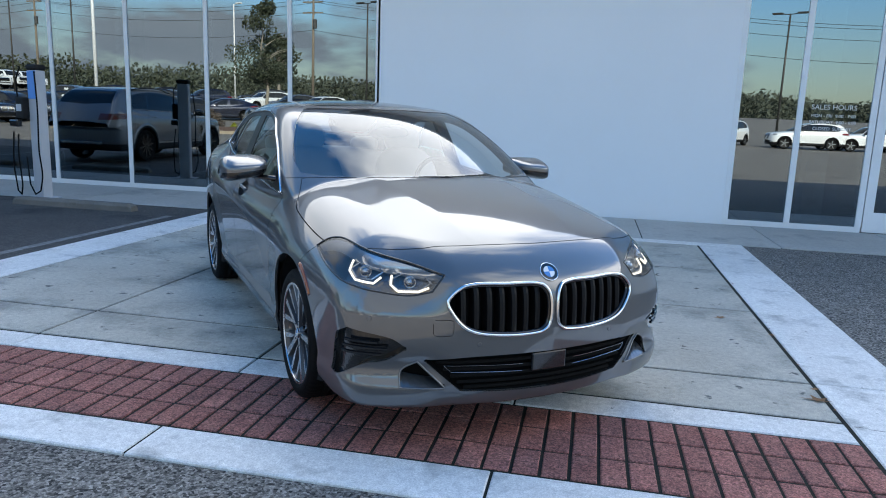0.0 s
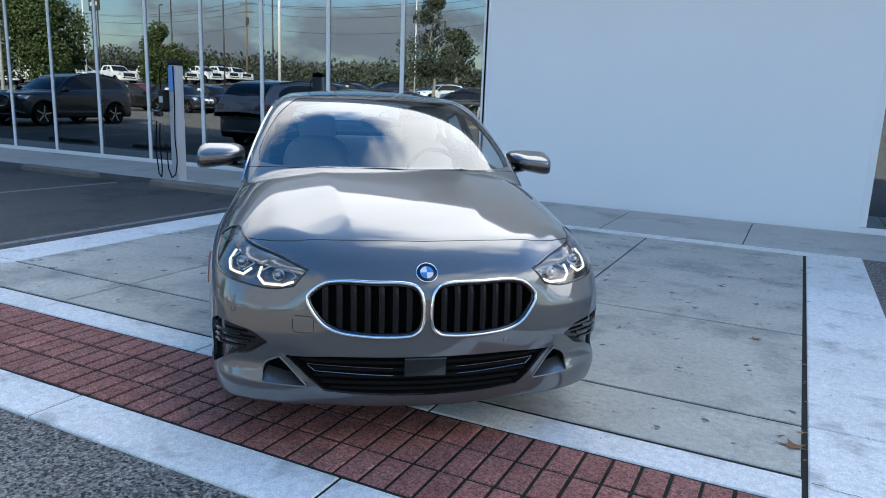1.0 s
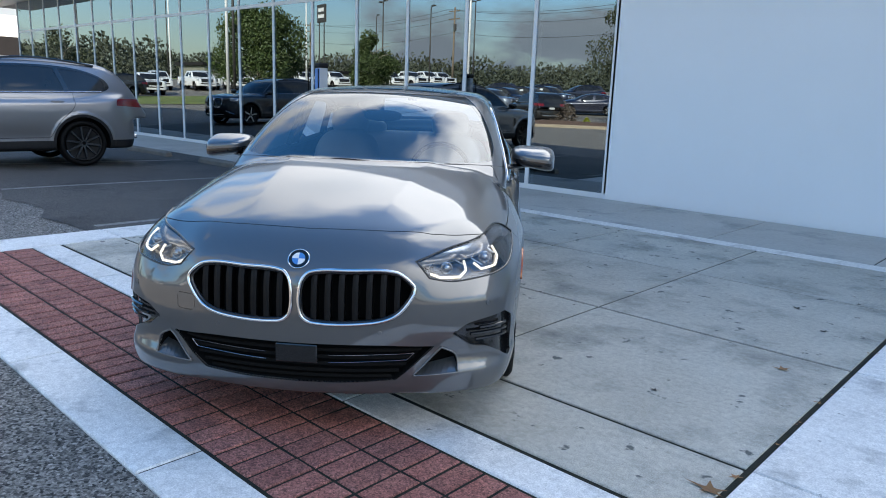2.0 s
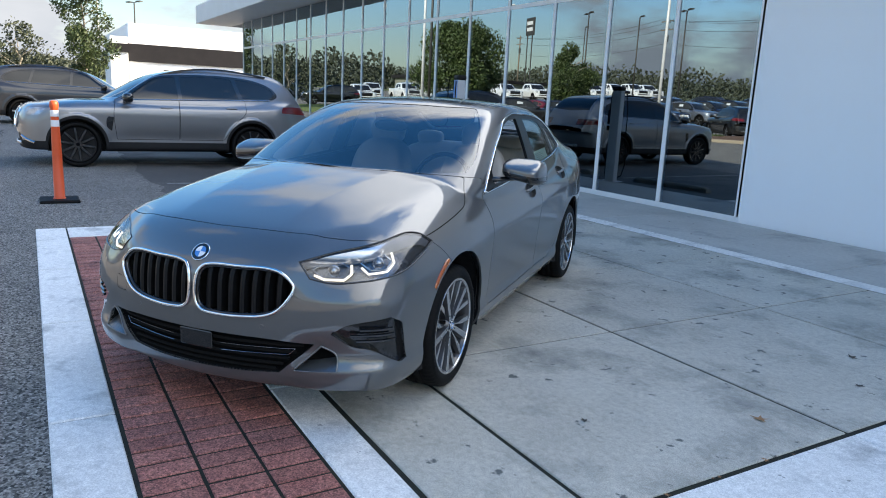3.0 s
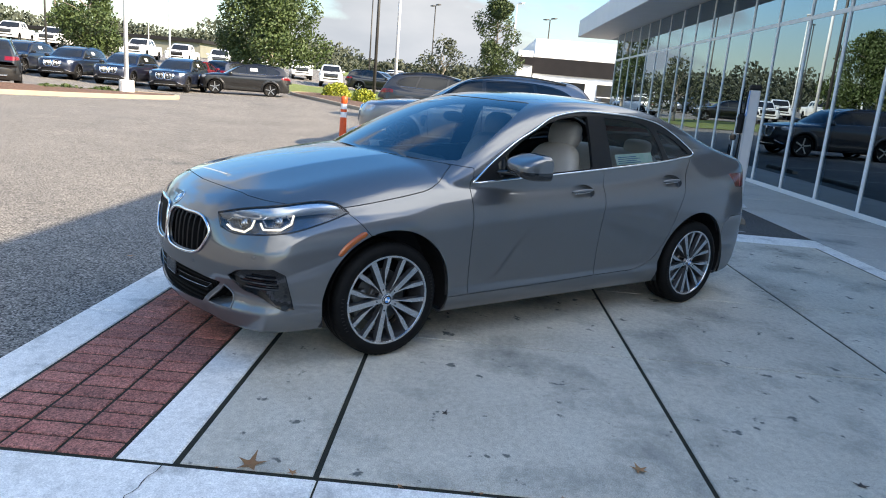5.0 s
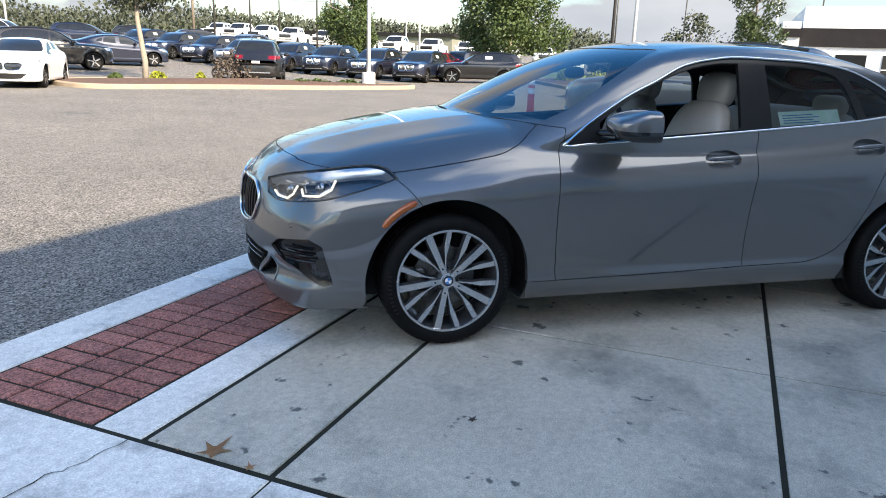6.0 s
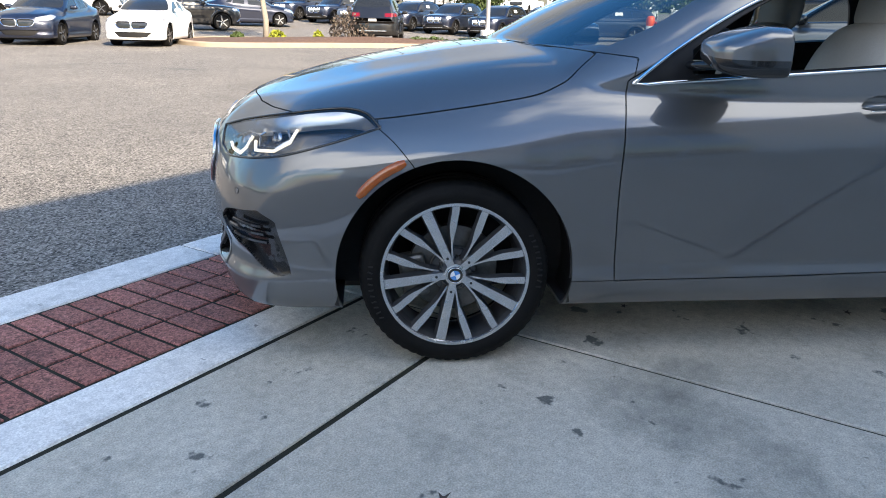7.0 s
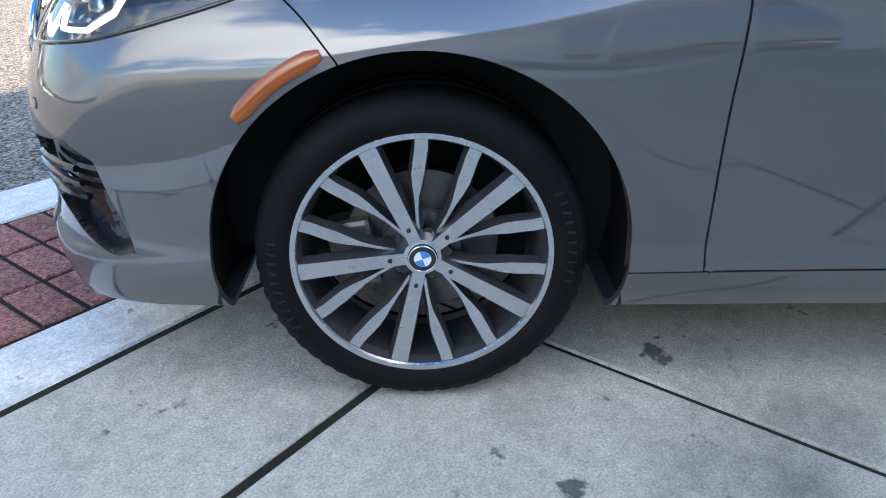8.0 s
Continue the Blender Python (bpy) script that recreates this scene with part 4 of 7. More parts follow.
def tyre_mesh(r=HUB_Z, w=0.225, rim=0.236, sides=180):
    """A tyre round the y axis: bead, bulging sidewall, shoulder with cross grooves and a ribbed tread."""
    hw = w / 2
    prof = [(rim - 0.004, -hw + 0.03), (rim + 0.006, -hw + 0.012), (rim + 0.03, -hw + 0.001), (rim + 0.052, -hw + 0.003), (rim + 0.054, -hw + 0.0045), (r - 0.016, -hw + 0.011), (r - 0.005, -hw + 0.022), (r - 0.002, -hw + 0.040)]
    for c in (-0.045, 0.0, 0.045):
        prof += [(r, c - 0.0185), (r - 0.007, c - 0.0165), (r - 0.007, c - 0.0075), (r, c - 0.0055)]
    prof += [(r - 0.002, hw - 0.040), (r - 0.005, hw - 0.022), (r - 0.016, hw - 0.011), (rim + 0.054, hw - 0.0045), (rim + 0.052, hw - 0.003), (rim + 0.03, hw - 0.001), (rim + 0.006, hw - 0.012), (rim - 0.004, hw - 0.03)]
    V, F = spun(prof, sides, "y")
    V = [list(v) for v in V]
    n = len(prof)
    for k in range(sides):
        if k % 3 == 0:
            for i, (rr, yy) in enumerate(prof):
                if rr > r - 0.012 and abs(yy) > 0.06:
                    s = (rr - 0.0028) / rr
                    V[k * n + i][0] *= s
                    V[k * n + i][2] *= s
    return V, F


def spoke_into(bm, ang, r0, r1, w0, w1, y0, y1, depth, turn=0.0, bend=None, waist=None):
    """A tapered rim spoke at an angle, from radius r0 to r1, its face going from y0 to y1, its end turned by some degrees."""
    rows = []
    n = 9
    for i in range(n):
        t = i / (n - 1)
        r = r0 + (r1 - r0) * t
        a = ang + radians(turn) * (t if bend is None else min(1, t / bend))
        w = w0 + (w1 - w0) * (t if waist is None else min(1.0, max(0.0, (t - waist) / 0.28)))
        y = y0 + (y1 - y0) * t
        d = depth * (1 - 0.35 * t)
        c, s = math.cos(a), math.sin(a)
        def at(u, yy):
            return bm.verts.new((r * c - u * s, yy, r * s + u * c))
        rows.append([at(-w / 2, y), at(w / 2, y), at(w / 2 + 0.006, y - d), at(-w / 2 - 0.006, y - d)])
    face, rest = [], []
    for p, q in zip(rows, rows[1:]):
        face.append(bm.faces.new((p[0], p[1], q[1], q[0])))
        for k in (1, 2, 3):
            rest.append(bm.faces.new((p[k], p[(k + 1) % 4], q[(k + 1) % 4], q[k])))
    for f in rest:
        f.material_index = 1


def spoke(rim, m, *shape, mats=None, **bends):
    bm = bmesh.new()
    spoke_into(bm, *shape, **bends)
    bm.transform(m)
    bmesh.ops.recalc_face_normals(bm, faces=bm.faces)
    face, flank = mats or (RIM_FACE, RIM_DARK)
    part("spoke", bm, face, rim).data.materials.append(flank)


def badge(parent, m, r, name="badge"):
    """A round badge: bright ring, black band and blue and white quarters; it faces +y of m."""
    V, F = spun([(r * 0.93, -0.002), (r, 0.0), (r * 0.985, 0.0022), (r * 0.94, 0.0028), (r * 0.92, 0.002)], 40, "y")
    ring = obj(name, [m @ Vector(v) for v in V], F, CHROME, parent, "round bright-rimmed badge", smooth=True)
    V, F = spun([(r * 0.93, 0.0014), (r * 0.60, 0.0024)], 40, "y")
    obj("badge_band", [m @ Vector(v) for v in V], F, GLOSS_BLACK, ring)
    for q in range(4):
        V, F = [m @ Vector((0, 0.0032, 0))], []
        for k in range(11):
            t = math.pi / 2 * (q + k / 10)
            V.append(m @ Vector((r * 0.6 * math.cos(t), 0.0024, r * 0.6 * math.sin(t))))
            if k:
                F.append((0, k + 1, k))
        obj("badge_quarter", V, F, WHITE_ENAMEL if q % 2 == 0 else BLUE_ENAMEL, ring)
    return ring


def coupe_wheel(parent, x, side, phase):
    """Tyre, fifteen-spoke rim, disc, caliper, bolts; its face looks outwards along y."""
    face = 0.868
    M = Matrix.Translation((x, side * face, HUB_Z)) @ (Matrix.Identity(4) if side > 0 else Matrix.Rotation(math.pi, 4, "Z"))
    bm = bmesh.new()
    V, F = spun([(0.247, -0.004), (0.251, 0.0), (0.2475, 0.004), (0.2375, 0.0035), (0.235, -0.001)], 96, "y")
    lip = [bm.verts.new(v) for v in V]
    for f in F:
        bm.faces.new([lip[k] for k in f])
    V, F = spun([(0.236, -0.0015), (0.228, -0.02), (0.222, -0.05), (0.216, -0.12), (0.232, -0.17), (0.24, -0.185)], 96, "y")
    barrel = [bm.verts.new(v) for v in V]
    for f in F:
        bm.faces.new([barrel[k] for k in f]).material_index = 1
    V, F = spun([(0.0272, -0.014), (0.0284, -0.0105), (0.036, -0.0125), (0.050, -0.030), (0.056, -0.06)], 60, "y")
    hub = [bm.verts.new(v) for v in V]
    for i, f in enumerate(F):
        bm.faces.new([hub[k] for k in f]).material_index = 0 if i % 4 < 2 else 1
    bm.transform(M)
    bmesh.ops.recalc_face_normals(bm, faces=bm.faces)
    me = bpy.data.meshes.new("wheel")
    bm.to_mesh(me)
    bm.free()
    me.materials.append(RIM_FACE)
    me.materials.append(RIM_DARK)
    rim = new("wheel", me)
    rim.parent = parent
    rim["label"] = "two-tone alloy rim with fifteen slim spokes"
    for k in range(5):
        a = radians(phase + 72 * k)
        spoke(rim, M, a, 0.030, 0.240, 0.024, 0.034, -0.012, -0.002, 0.035)
        for s in (1, -1):
            spoke(rim, M, a + radians(36 - s * 20), 0.052, 0.239, 0.006, 0.0235, -0.026, -0.002, 0.03, turn=s * 8.0, bend=0.9, waist=0.32)
    V, F = tyre_mesh()
    T = M @ Matrix.Translation((0, -0.1, 0))
    obj("tyre", [T @ Vector(v) for v in V], F, RUBBER, rim, "new black low-profile tyre", smooth=True)
    # raised lettering, unreadable, as small bars on the sidewall
    bm = bmesh.new()
    for base in (150, 330):
        for k in range(10):
            a = radians(base + 4.2 * k)
            box(bm, -0.0025, 0.0025, -0.0008, 0.0008, -0.008, 0.008)
            bmesh.ops.transform(bm, matrix=Matrix.Rotation(-a, 4, "Y") @ Matrix.Translation((0.281, 0.0127, 0)) @ Matrix.Rotation(radians(90 if k % 2 else 70), 4, "Y"), verts=bm.verts[-8:])
    bm.transform(T @ Matrix.Translation((0, 0.1, 0)))
    part("sidewall_mark", bm, MATT_BLACK, rim)["kind"] = "stuff"
    V, F = spun([(0.05, -0.085), (0.15, -0.085), (0.152, -0.09), (0.152, -0.11), (0.15, -0.115), (0.05, -0.115)], 64, "y")
    obj("brake_disc", [M @ Vector(v) for v in V], F, DISC, rim, "bright steel brake disc")
    V, F = spun([(0.0, -0.06), (0.075, -0.06), (0.08, -0.066), (0.08, -0.09)], 40, "y")
    obj("hub_bell", [M @ Vector(v) for v in V], F, RIM_DARK, rim)
    bm = bmesh.new()
    box(bm, -0.045, 0.045, -0.125, -0.06, -0.075, 0.075, 0.012, 2)
    bm.transform(M @ Matrix.Rotation(radians(10), 4, "Y") @ Matrix.Translation((0.135, 0, 0)))
    part("caliper", bm, CAST, rim)
    for k in range(5):
        a = radians(phase + 36 + 72 * k)
        V, F = tube([(0.048 * math.cos(a), -0.055, 0.048 * math.sin(a)), (0.048 * math.cos(a), -0.026, 0.048 * math.sin(a))], 0.0095, 6)
        obj("wheel_bolt", [M @ Vector(v) for v in V], F, GLOSS_BLACK, rim)
        a = radians(phase + 72 * k)
        V, F = tube([(0.062 * math.cos(a), -0.012, 0.062 * math.sin(a)), (0.062 * math.cos(a), -0.0085, 0.062 * math.sin(a))], 0.0045, 8)
        obj("rim_dimple", [M @ Vector(v) for v in V], F, GLOSS_BLACK, rim)
    a = radians(phase + 72 * 4 - 22)
    V, F = tube([(0.212 * math.cos(a), -0.03, 0.212 * math.sin(a)), (0.196 * math.cos(a), -0.012, 0.196 * math.sin(a))], 0.005, 8)
    obj("valve", [M @ Vector(v) for v in V], F, WHITE_ENAMEL, rim)
    badge(rim, M @ Matrix.Translation((0, -0.006, 0)) @ Matrix.Rotation(radians(20), 4, "Y"), 0.0275, "hub_cap")
    return rim


def build_coupe():
    car = thing("coupe", "grey metallic four-door coupe with dark glass, parked on the pad", "car", at=CAR_POSE)
    V, T, lab, N = coupe_sheets()
    cy = V[T][:, :, 1].mean(1)

    def take(name):
        return lab == ID[name]

    def sheet(name, pick, mat, label="", flange=0.012, lift=0.0, parent=car):
        return panel(name, *bare(V, T, N, pick), mat, parent, label, flange, lift)

    sheet("body_shell", take("body_shell"), PAINT, "grey metallic roof, pillars and rear quarters")
    hood = sheet("hood", take("hood"), PAINT, "grey metallic bonnet with two raised creases")
    bumper = sheet("front_bumper", take("bumper"), PAINT, "grey metallic bumper cover")
    sheet("boot_lid", take("boot_lid"), PAINT)
    sheet("rear_bumper", take("rear_bumper"), PAINT)
    sheet("tow_cover", take("tow_cover"), PAINT, parent=bumper)
    doors = {}
    for s, word in ((1, "left"), (-1, "right")):
        half = cy * s > 0
        sheet("fender", take("fender") & half, PAINT)
        sheet("sill", take("sill") & half, PAINT)
        for n in ("front_door", "rear_door"):
            doors[n, s] = sheet(n, take(n) & half, PAINT)
        mid = loop([(0.316, 0.590), (0.276, 0.632), (0.226, 0.670), (0.168, 0.700)], 24, closed=False)
        along = np.gradient(mid, axis=0)
        along /= np.linalg.norm(along, axis=1, keepdims=True)
        across = np.stack([-along[:, 1], along[:, 0]], 1)
        n = len(mid)
        thin = np.array([min(1.0, 0.55 + 0.25 * min(i, n - 1 - i)) for i in range(n)])
        rows = [(-0.0150, -0.003), (-0.0145, 0.0035), (0.0, 0.0055), (0.0145, 0.0035), (0.0150, -0.003)]
        VV = np.concatenate([on_side(*(mid + across * (w * thin)[:, None]).T, s, o) for w, o in rows])
        FF = [(r * n + i, r * n + i + 1, (r + 1) * n + i + 1, (r + 1) * n + i) for r in range(4) for i in range(n - 1)]
        obj("marker_lamp", VV, FF, AMBER, car, "amber side marker", smooth=True)
        sheet("tail_lamp", take("taillamp") & half, RED_LENS, "dark red tail lamp")
        sheet("window_frame", take("frame") & half, SURROUND, "black window surround", 0.02, -0.003)
        for n in (("glass_r", "glass_q") if s > 0 else ("glass_f", "glass_r", "glass_q")):      # the near front window is wound down
            g = sheet("side_window", take(n) & half, CAR_GLASS, "lightly tinted side glass", 0, -0.006)
            g.visible_shadow = False
        for n, xz in (("front_door", (-1.425, 0.877)), ("rear_door", (-2.335, 0.934))):
            near = take("cup") & half & (np.abs(V[T][:, :, 0].mean(1) - xz[0]) < 0.2)
            sunk("handle_recess", *bare(V, T, N, near), PAINT, doors[n, s], 0.030)
            xs = xz[0] + np.linspace(-0.100, 0.100, 15)
            bow = 1 - (np.linspace(-1, 1, 15)) ** 4
            P = on_side(xs, xz[1] + 0.06 * (xz[0] - xs) + 0.008, s, 0.0)
            P[:, 1] += s * (0.006 * bow + 0.004)
            VV, FF = tube(P, [0.004 + 0.0085 * b for b in bow], 12)
            grip = obj("door_handle", VV, FF, PAINT, doors[n, s], smooth=True)
            P2 = P.copy()
            P2[:, 2] -= 0.012
            P2[:, 1] += s * 0.002
            VV, FF = tube(P2[2:-2], 0.0022, 6)
            obj("handle_trim", VV, FF, CHROME, grip, smooth=True)
        # bright strip round the side windows
        P = on_side(O_DLO[:, 0], O_DLO[:, 1], s, 0.001)
        VV, FF = tube(P, 0.0068, 8, closed=True)
        obj("window_trim", VV, FF, CHROME, car, "bright strip round the side windows", smooth=True)
    for n, lb in (("windscreen", "curved windscreen"), ("rear_window", "rear window")):
        g = sheet(n, take(n), SHIELD_GLASS, lb, 0, -0.003)
        g.visible_shadow = False
    sheet("sunroof", take("sunroof"), GLOSS_BLACK, "dark glass sunroof", 0.01)
    # shut lines: the floor of the gaps
    g = bare(V, T, N, take("gap"))
    obj("shut_line", g[0] - g[2] * 0.009, g[1], DEEP_BLACK, car, "dark panel gaps")
    # lining behind the panels, round the cabin
    c = V[T].mean(1)
    inner = np.isin(lab, [ID[k] for k in ("body_shell", "front_door", "rear_door", "fender", "sunroof", "hood", "boot_lid", "gap")]) & (c[:, 0] < -0.35) & (c[:, 0] > -3.0) & (c[:, 2] > 0.3)
    g = bare(V, T, N, inner)
    obj("cabin_lining", g[0] - g[2] * 0.03, g[1][:, ::-1], LINING, car, "dark cabin lining")
    # wheel wells
    for xa in (0.0, AXLE_R):
        for s in (1, -1):
            prof = [(0.3935, s * 0.868), (0.410, s * 0.85), (0.425, s * 0.60), (0.10, s * 0.58), (0.0, s * 0.58)]
            VV, FF = spun(prof, 48, "y")
            VV = [(v[0] + xa, v[1], v[2] + HUB_Z) for v in VV]
            FF = [f for f in FF if all(VV[k][2] > 0.20 for k in f)]
            obj("wheel_well", VV, FF, MATT_BLACK, car)
    for xa in (0.0, AXLE_R):
        for s in (1, -1):
            coupe_wheel(car, xa, s, 137.0 if s > 0 else 30.0)
    boxed("underbody", (-3.3, 0.72, -0.56, 0.56, 0.16, 0.30), MATT_BLACK, car, bevel=0.03)
    boxed("floor_pan", (-2.15, -0.5, -0.80, 0.80, 0.20, 0.27), MATT_BLACK, car, bevel=0.01)

    # ---- nose ----
    for s in (1, -1):
        half = take("kidney") & (cy * s > 0)
        grille = sunk("kidney_grille", *bare(V, T, N, half), DEEP_BLACK, bumper, 0.075, "black upright grille in a bright frame")
        P = on_nose(O_KIDNEY[:, 0] * s, O_KIDNEY[:, 1], 0.006)
        VV, FF = tube(P, 0.0072, 10, closed=True)
        obj("grille_frame", VV, FF, CHROME, grille, "polished chrome grille frame", smooth=True)
        P = on_nose(O_KIDNEY[:, 0] * s, O_KIDNEY[:, 1], -0.012)
        VV, FF = tube(P, 0.012, 8, closed=True)
        obj("grille_rim", VV, FF, GLOSS_BLACK, grille, smooth=True)
        for i in range(7):
            y = 0.070 + 0.0545 * i
            zz = O_KIDNEY[np.abs(O_KIDNEY[:, 0] - y) < 0.02][:, 1]
            lo, hi = zz.min() + 0.006, zz.max() - 0.006
            zs = np.linspace(lo, hi, 7)
            P = on_nose(np.full(7, y * s), zs, -0.016)
            VV, FF = [], []
            for j, p in enumerate(P):
                VV += [(p[0], p[1] - 0.0115, p[2]), (p[0] + 0.004, p[1], p[2]), (p[0], p[1] + 0.0115, p[2]), (p[0] - 0.05, p[1] + 0.008, p[2]), (p[0] - 0.05, p[1] - 0.008, p[2])]
                if j:
                    a, b = 5 * (j - 1), 5 * j
                    FF += [(a + q, a + (q + 1) % 5, b + (q + 1) % 5, b + q) for q in range(5)]
            obj("grille_bar", VV, FF, GRILLE_BLACK, grille)
    e = on_nose([0.0], [0.752], 0.0)
    n = normals_of(coupe, e)[0]
    turn = Vector(n).to_track_quat("Y", "Z").to_matrix().to_4x4()
    badge(hood, Matrix.Translation(e[0]) @ turn, 0.044)
    # lower intake with ribs and the plate over the sensor
    intake = sunk("lower_intake", *bare(V, T, N, take("intake")), DEEP_BLACK, bumper, 0.06, "black lower air intake")
    for z, half in ((0.392, 0.50), (0.362, 0.47), (0.332, 0.44), (0.302, 0.41), (0.277, 0.38)):
        ys = np.linspace(-half, half, 21)
        P = on_nose(ys, np.full(21, z), -0.022)
        VV, FF = tube(P, 0.0075, 6)
        obj("intake_rib", VV, FF, DEEP_BLACK, intake)
    for s in (1, -1):
        for pts in ([(0.13, 0.372), (0.47, 0.380), (0.44, 0.352), (0.13, 0.340)],):
            q = loop([(a, b, 1) for a, b in pts], 40, closed=False)
            P = on_nose(q[:, 0] * s, q[:, 1], -0.012)
            VV, FF = tube(P, 0.0013, 6)
            obj("intake_trim", VV, FF, LAMP_SHELL, intake)
    bm = bmesh.new()
    x0 = on_nose([0.0], [0.376])[0][0]
    box(bm, x0 - 0.03, x0 - 0.010, -0.086, 0.086, 0.335, 0.415, 0.006, 2)
    part("sensor_cover", bm, GLOSS_BLACK, intake, "plain dark sensor cover")
    for s in (1, -1):
        sunk("winglet_recess", *bare(V, T, N, take("winglet") & (cy * s > 0)), DEEP_BLACK, bumper, 0.07)
        ts = np.linspace(0.0, 1.0, 9)
        low = on_nose((0.466 + 0.174 * ts) * s, 0.290 + 0.007 * ts, -0.001)
        inner = low + np.stack([np.full(9, -0.066), np.full(9, -0.004 * s), 0.020 + 0.030 * ts], 1)
        VV = list(low) + list(inner) + list(inner - [0, 0, 0.012]) + list(low - [0, 0, 0.010])
        FF = [(9 * r + k, 9 * r + k + 1, 9 * ((r + 1) % 4) + k + 1, 9 * ((r + 1) % 4) + k) for r in range(4) for k in range(8)]
        obj("winglet_blade", VV, FF, PAINT, bumper, "grey blade under the winglet")
        P = on_nose(O_WINGLET[:, 0] * s, O_WINGLET[:, 1], 0.001)
        VV, FF = tube(P, 0.004, 6, closed=True)
        obj("winglet_edge", VV, FF, PAINT, bumper, smooth=True)
        fog = sunk("air_curtain", *bare(V, T, N, take("fog") & (cy * s > 0)), GLOSS_BLACK, bumper, 0.028, "gloss black bumper corner inlet")
        for zz, ua, ub in ((0.478, 0.30, 0.13), (0.452, 0.34, 0.12), (0.425, 0.31, 0.11)):
            us = np.linspace(ua, ub, 12)
            ys = np.linspace(0.60, 0.835, 60)
            Q = on_nose(ys, np.full(60, zz))
            uu = Q[:, 0] - 0.6 * Q[:, 1]
            order = np.argsort(uu)
            P = np.stack([np.interp(us, uu[order], Q[order, 0]), np.interp(us, uu[order], Q[order, 1]) * s, np.full(12, zz)], 1)
            P -= normals_of(coupe, P) * 0.008
            VV, FF = tube(P, 0.0075, 6)
            obj("inlet_bar", VV, FF, GLOSS_BLACK, fog)
        for y, z in ((0.75, 0.578), (0.331, 0.473)):
            p = on_nose([y * s], [z])
            nn = Vector(normals_of(coupe, p)[0])
            M = Matrix.Translation(p[0]) @ nn.to_track_quat("Y", "Z").to_matrix().to_4x4()
            VV, FF = spun([(0.0, 0.0012), (0.008, 0.0012), (0.009, 0.0006), (0.0095, -0.001), (0.0112, -0.001), (0.0116, 0.0004)], 20, "y")
            obj("parking_sensor", [M @ Vector(v) for v in VV], FF, PAINT, bumper)

    # ---- headlights ----
    for s in (1, -1):
        pick = take("headlight") & (cy * s > 0)
        lamp = sunk("headlight", *bare(V, T, N, pick), LAMP_DARK, car, 0.05, "clear headlight with lit white running lamps")
        cover = panel("lamp_cover", *bare(V, T, N, pick), LAMP_GLASS, lamp, "clear plastic cover", 0, -0.001)
        cover.visible_shadow = False
        ys = np.linspace(0.40, 0.872, 60)

        def inside(u, z, deep):
            """A place behind the cover, by how far round the corner it is."""
            out = []
            for uu, zz in zip(u, z):
                Q = on_nose(ys, np.full(60, zz))
                w = Q[:, 0] - 0.6 * Q[:, 1]
                o = np.argsort(w)
                p = np.array([[np.interp(uu, w[o], Q[o, 0]), np.interp(uu, w[o], Q[o, 1]), zz]])
                p = p - normals_of(coupe, p) * deep
                out.append((p[0, 0], p[0, 1] * s, p[0, 2]))
            return np.array(out)

        for pts in ([(0.462, 0.706), (0.425, 0.690), (0.345, 0.690), (0.305, 0.715), (0.290, 0.752)], [(0.250, 0.742), (0.228, 0.716), (0.120, 0.722), (0.062, 0.752), (0.055, 0.792)]):
            q = loop([(a, b, 1) for a, b in pts], 16, closed=False)
            P = inside(q[:, 0], q[:, 1], 0.022)
            VV, FF = tube(P, 0.0052, 8)
            obj("running_lamp", VV, FF, DRL, lamp, "lit white light guide", smooth=True)
        # a bright shelf along the upper edge, and a black seal round the cover
        q = loop([(0.500, 0.749), (0.36, 0.779), (0.166, 0.810), (-0.06, 0.838), (-0.17, 0.830), (-0.235, 0.802)], 40, closed=False)
        n = len(q)
        drop = np.array([0.004 + 0.025 * math.sin(math.pi * min(1.0, 0.12 + 0.86 * i / (n - 1))) for i in range(n)])
        up, dn = inside(q[:, 0], q[:, 1], 0.006), inside(q[:, 0], q[:, 1] - drop, 0.022)
        lowest = inside(q[:, 0], q[:, 1] - drop - 0.004, 0.036)
        VV = list(up) + list(dn) + list(lowest)
        FF = [(r * n + i, r * n + i + 1, (r + 1) * n + i + 1, (r + 1) * n + i) for r in (0, 1) for i in range(n - 1)]
        obj("brow_reflector", VV, FF, LAMP_BROW, lamp, "bright brow over the lamps", smooth=True)
        P = inside(O_LAMP[::2, 0], O_LAMP[::2, 1], 0.001)
        VV, FF = tube(P, 0.0042, 6, closed=True)
        obj("lamp_seal", VV, FF, GLOSS_BLACK, lamp, "black seal round the lamp", smooth=True)
        for u, z in ((0.375, 0.728), (0.155, 0.762)):
            hexa = [(u + 0.088 * math.cos(a) - 0.012 * math.sin(a), z + 0.034 * math.sin(a)) for a in np.linspace(0, 2 * math.pi, 7)[:-1]]
            q = loop([(a, b, 1) for a, b in hexa], 36)
            P = inside(q[:, 0], q[:, 1], 0.026)
            VV, FF = tube(P, 0.0042, 6, closed=True)
            obj("lamp_bezel", VV, FF, LAMP_SHELL, lamp, "bright six-sided bezel")
            p = inside([u], [z], 0.032)[0]
            VV, FF = spun([(0.0, 0.008), (0.010, 0.006), (0.017, 0.001), (0.019, -0.005), (0.022, -0.005), (0.024, 0.001), (0.026, -0.02)], 28, "x")
            obj("lamp_projector", [Vector(p) + Matrix.Rotation(radians(18 * s), 3, "Z") @ Vector((v[0], v[1], v[2])) for v in VV], FF, LAMP_SHELL, lamp, smooth=True)

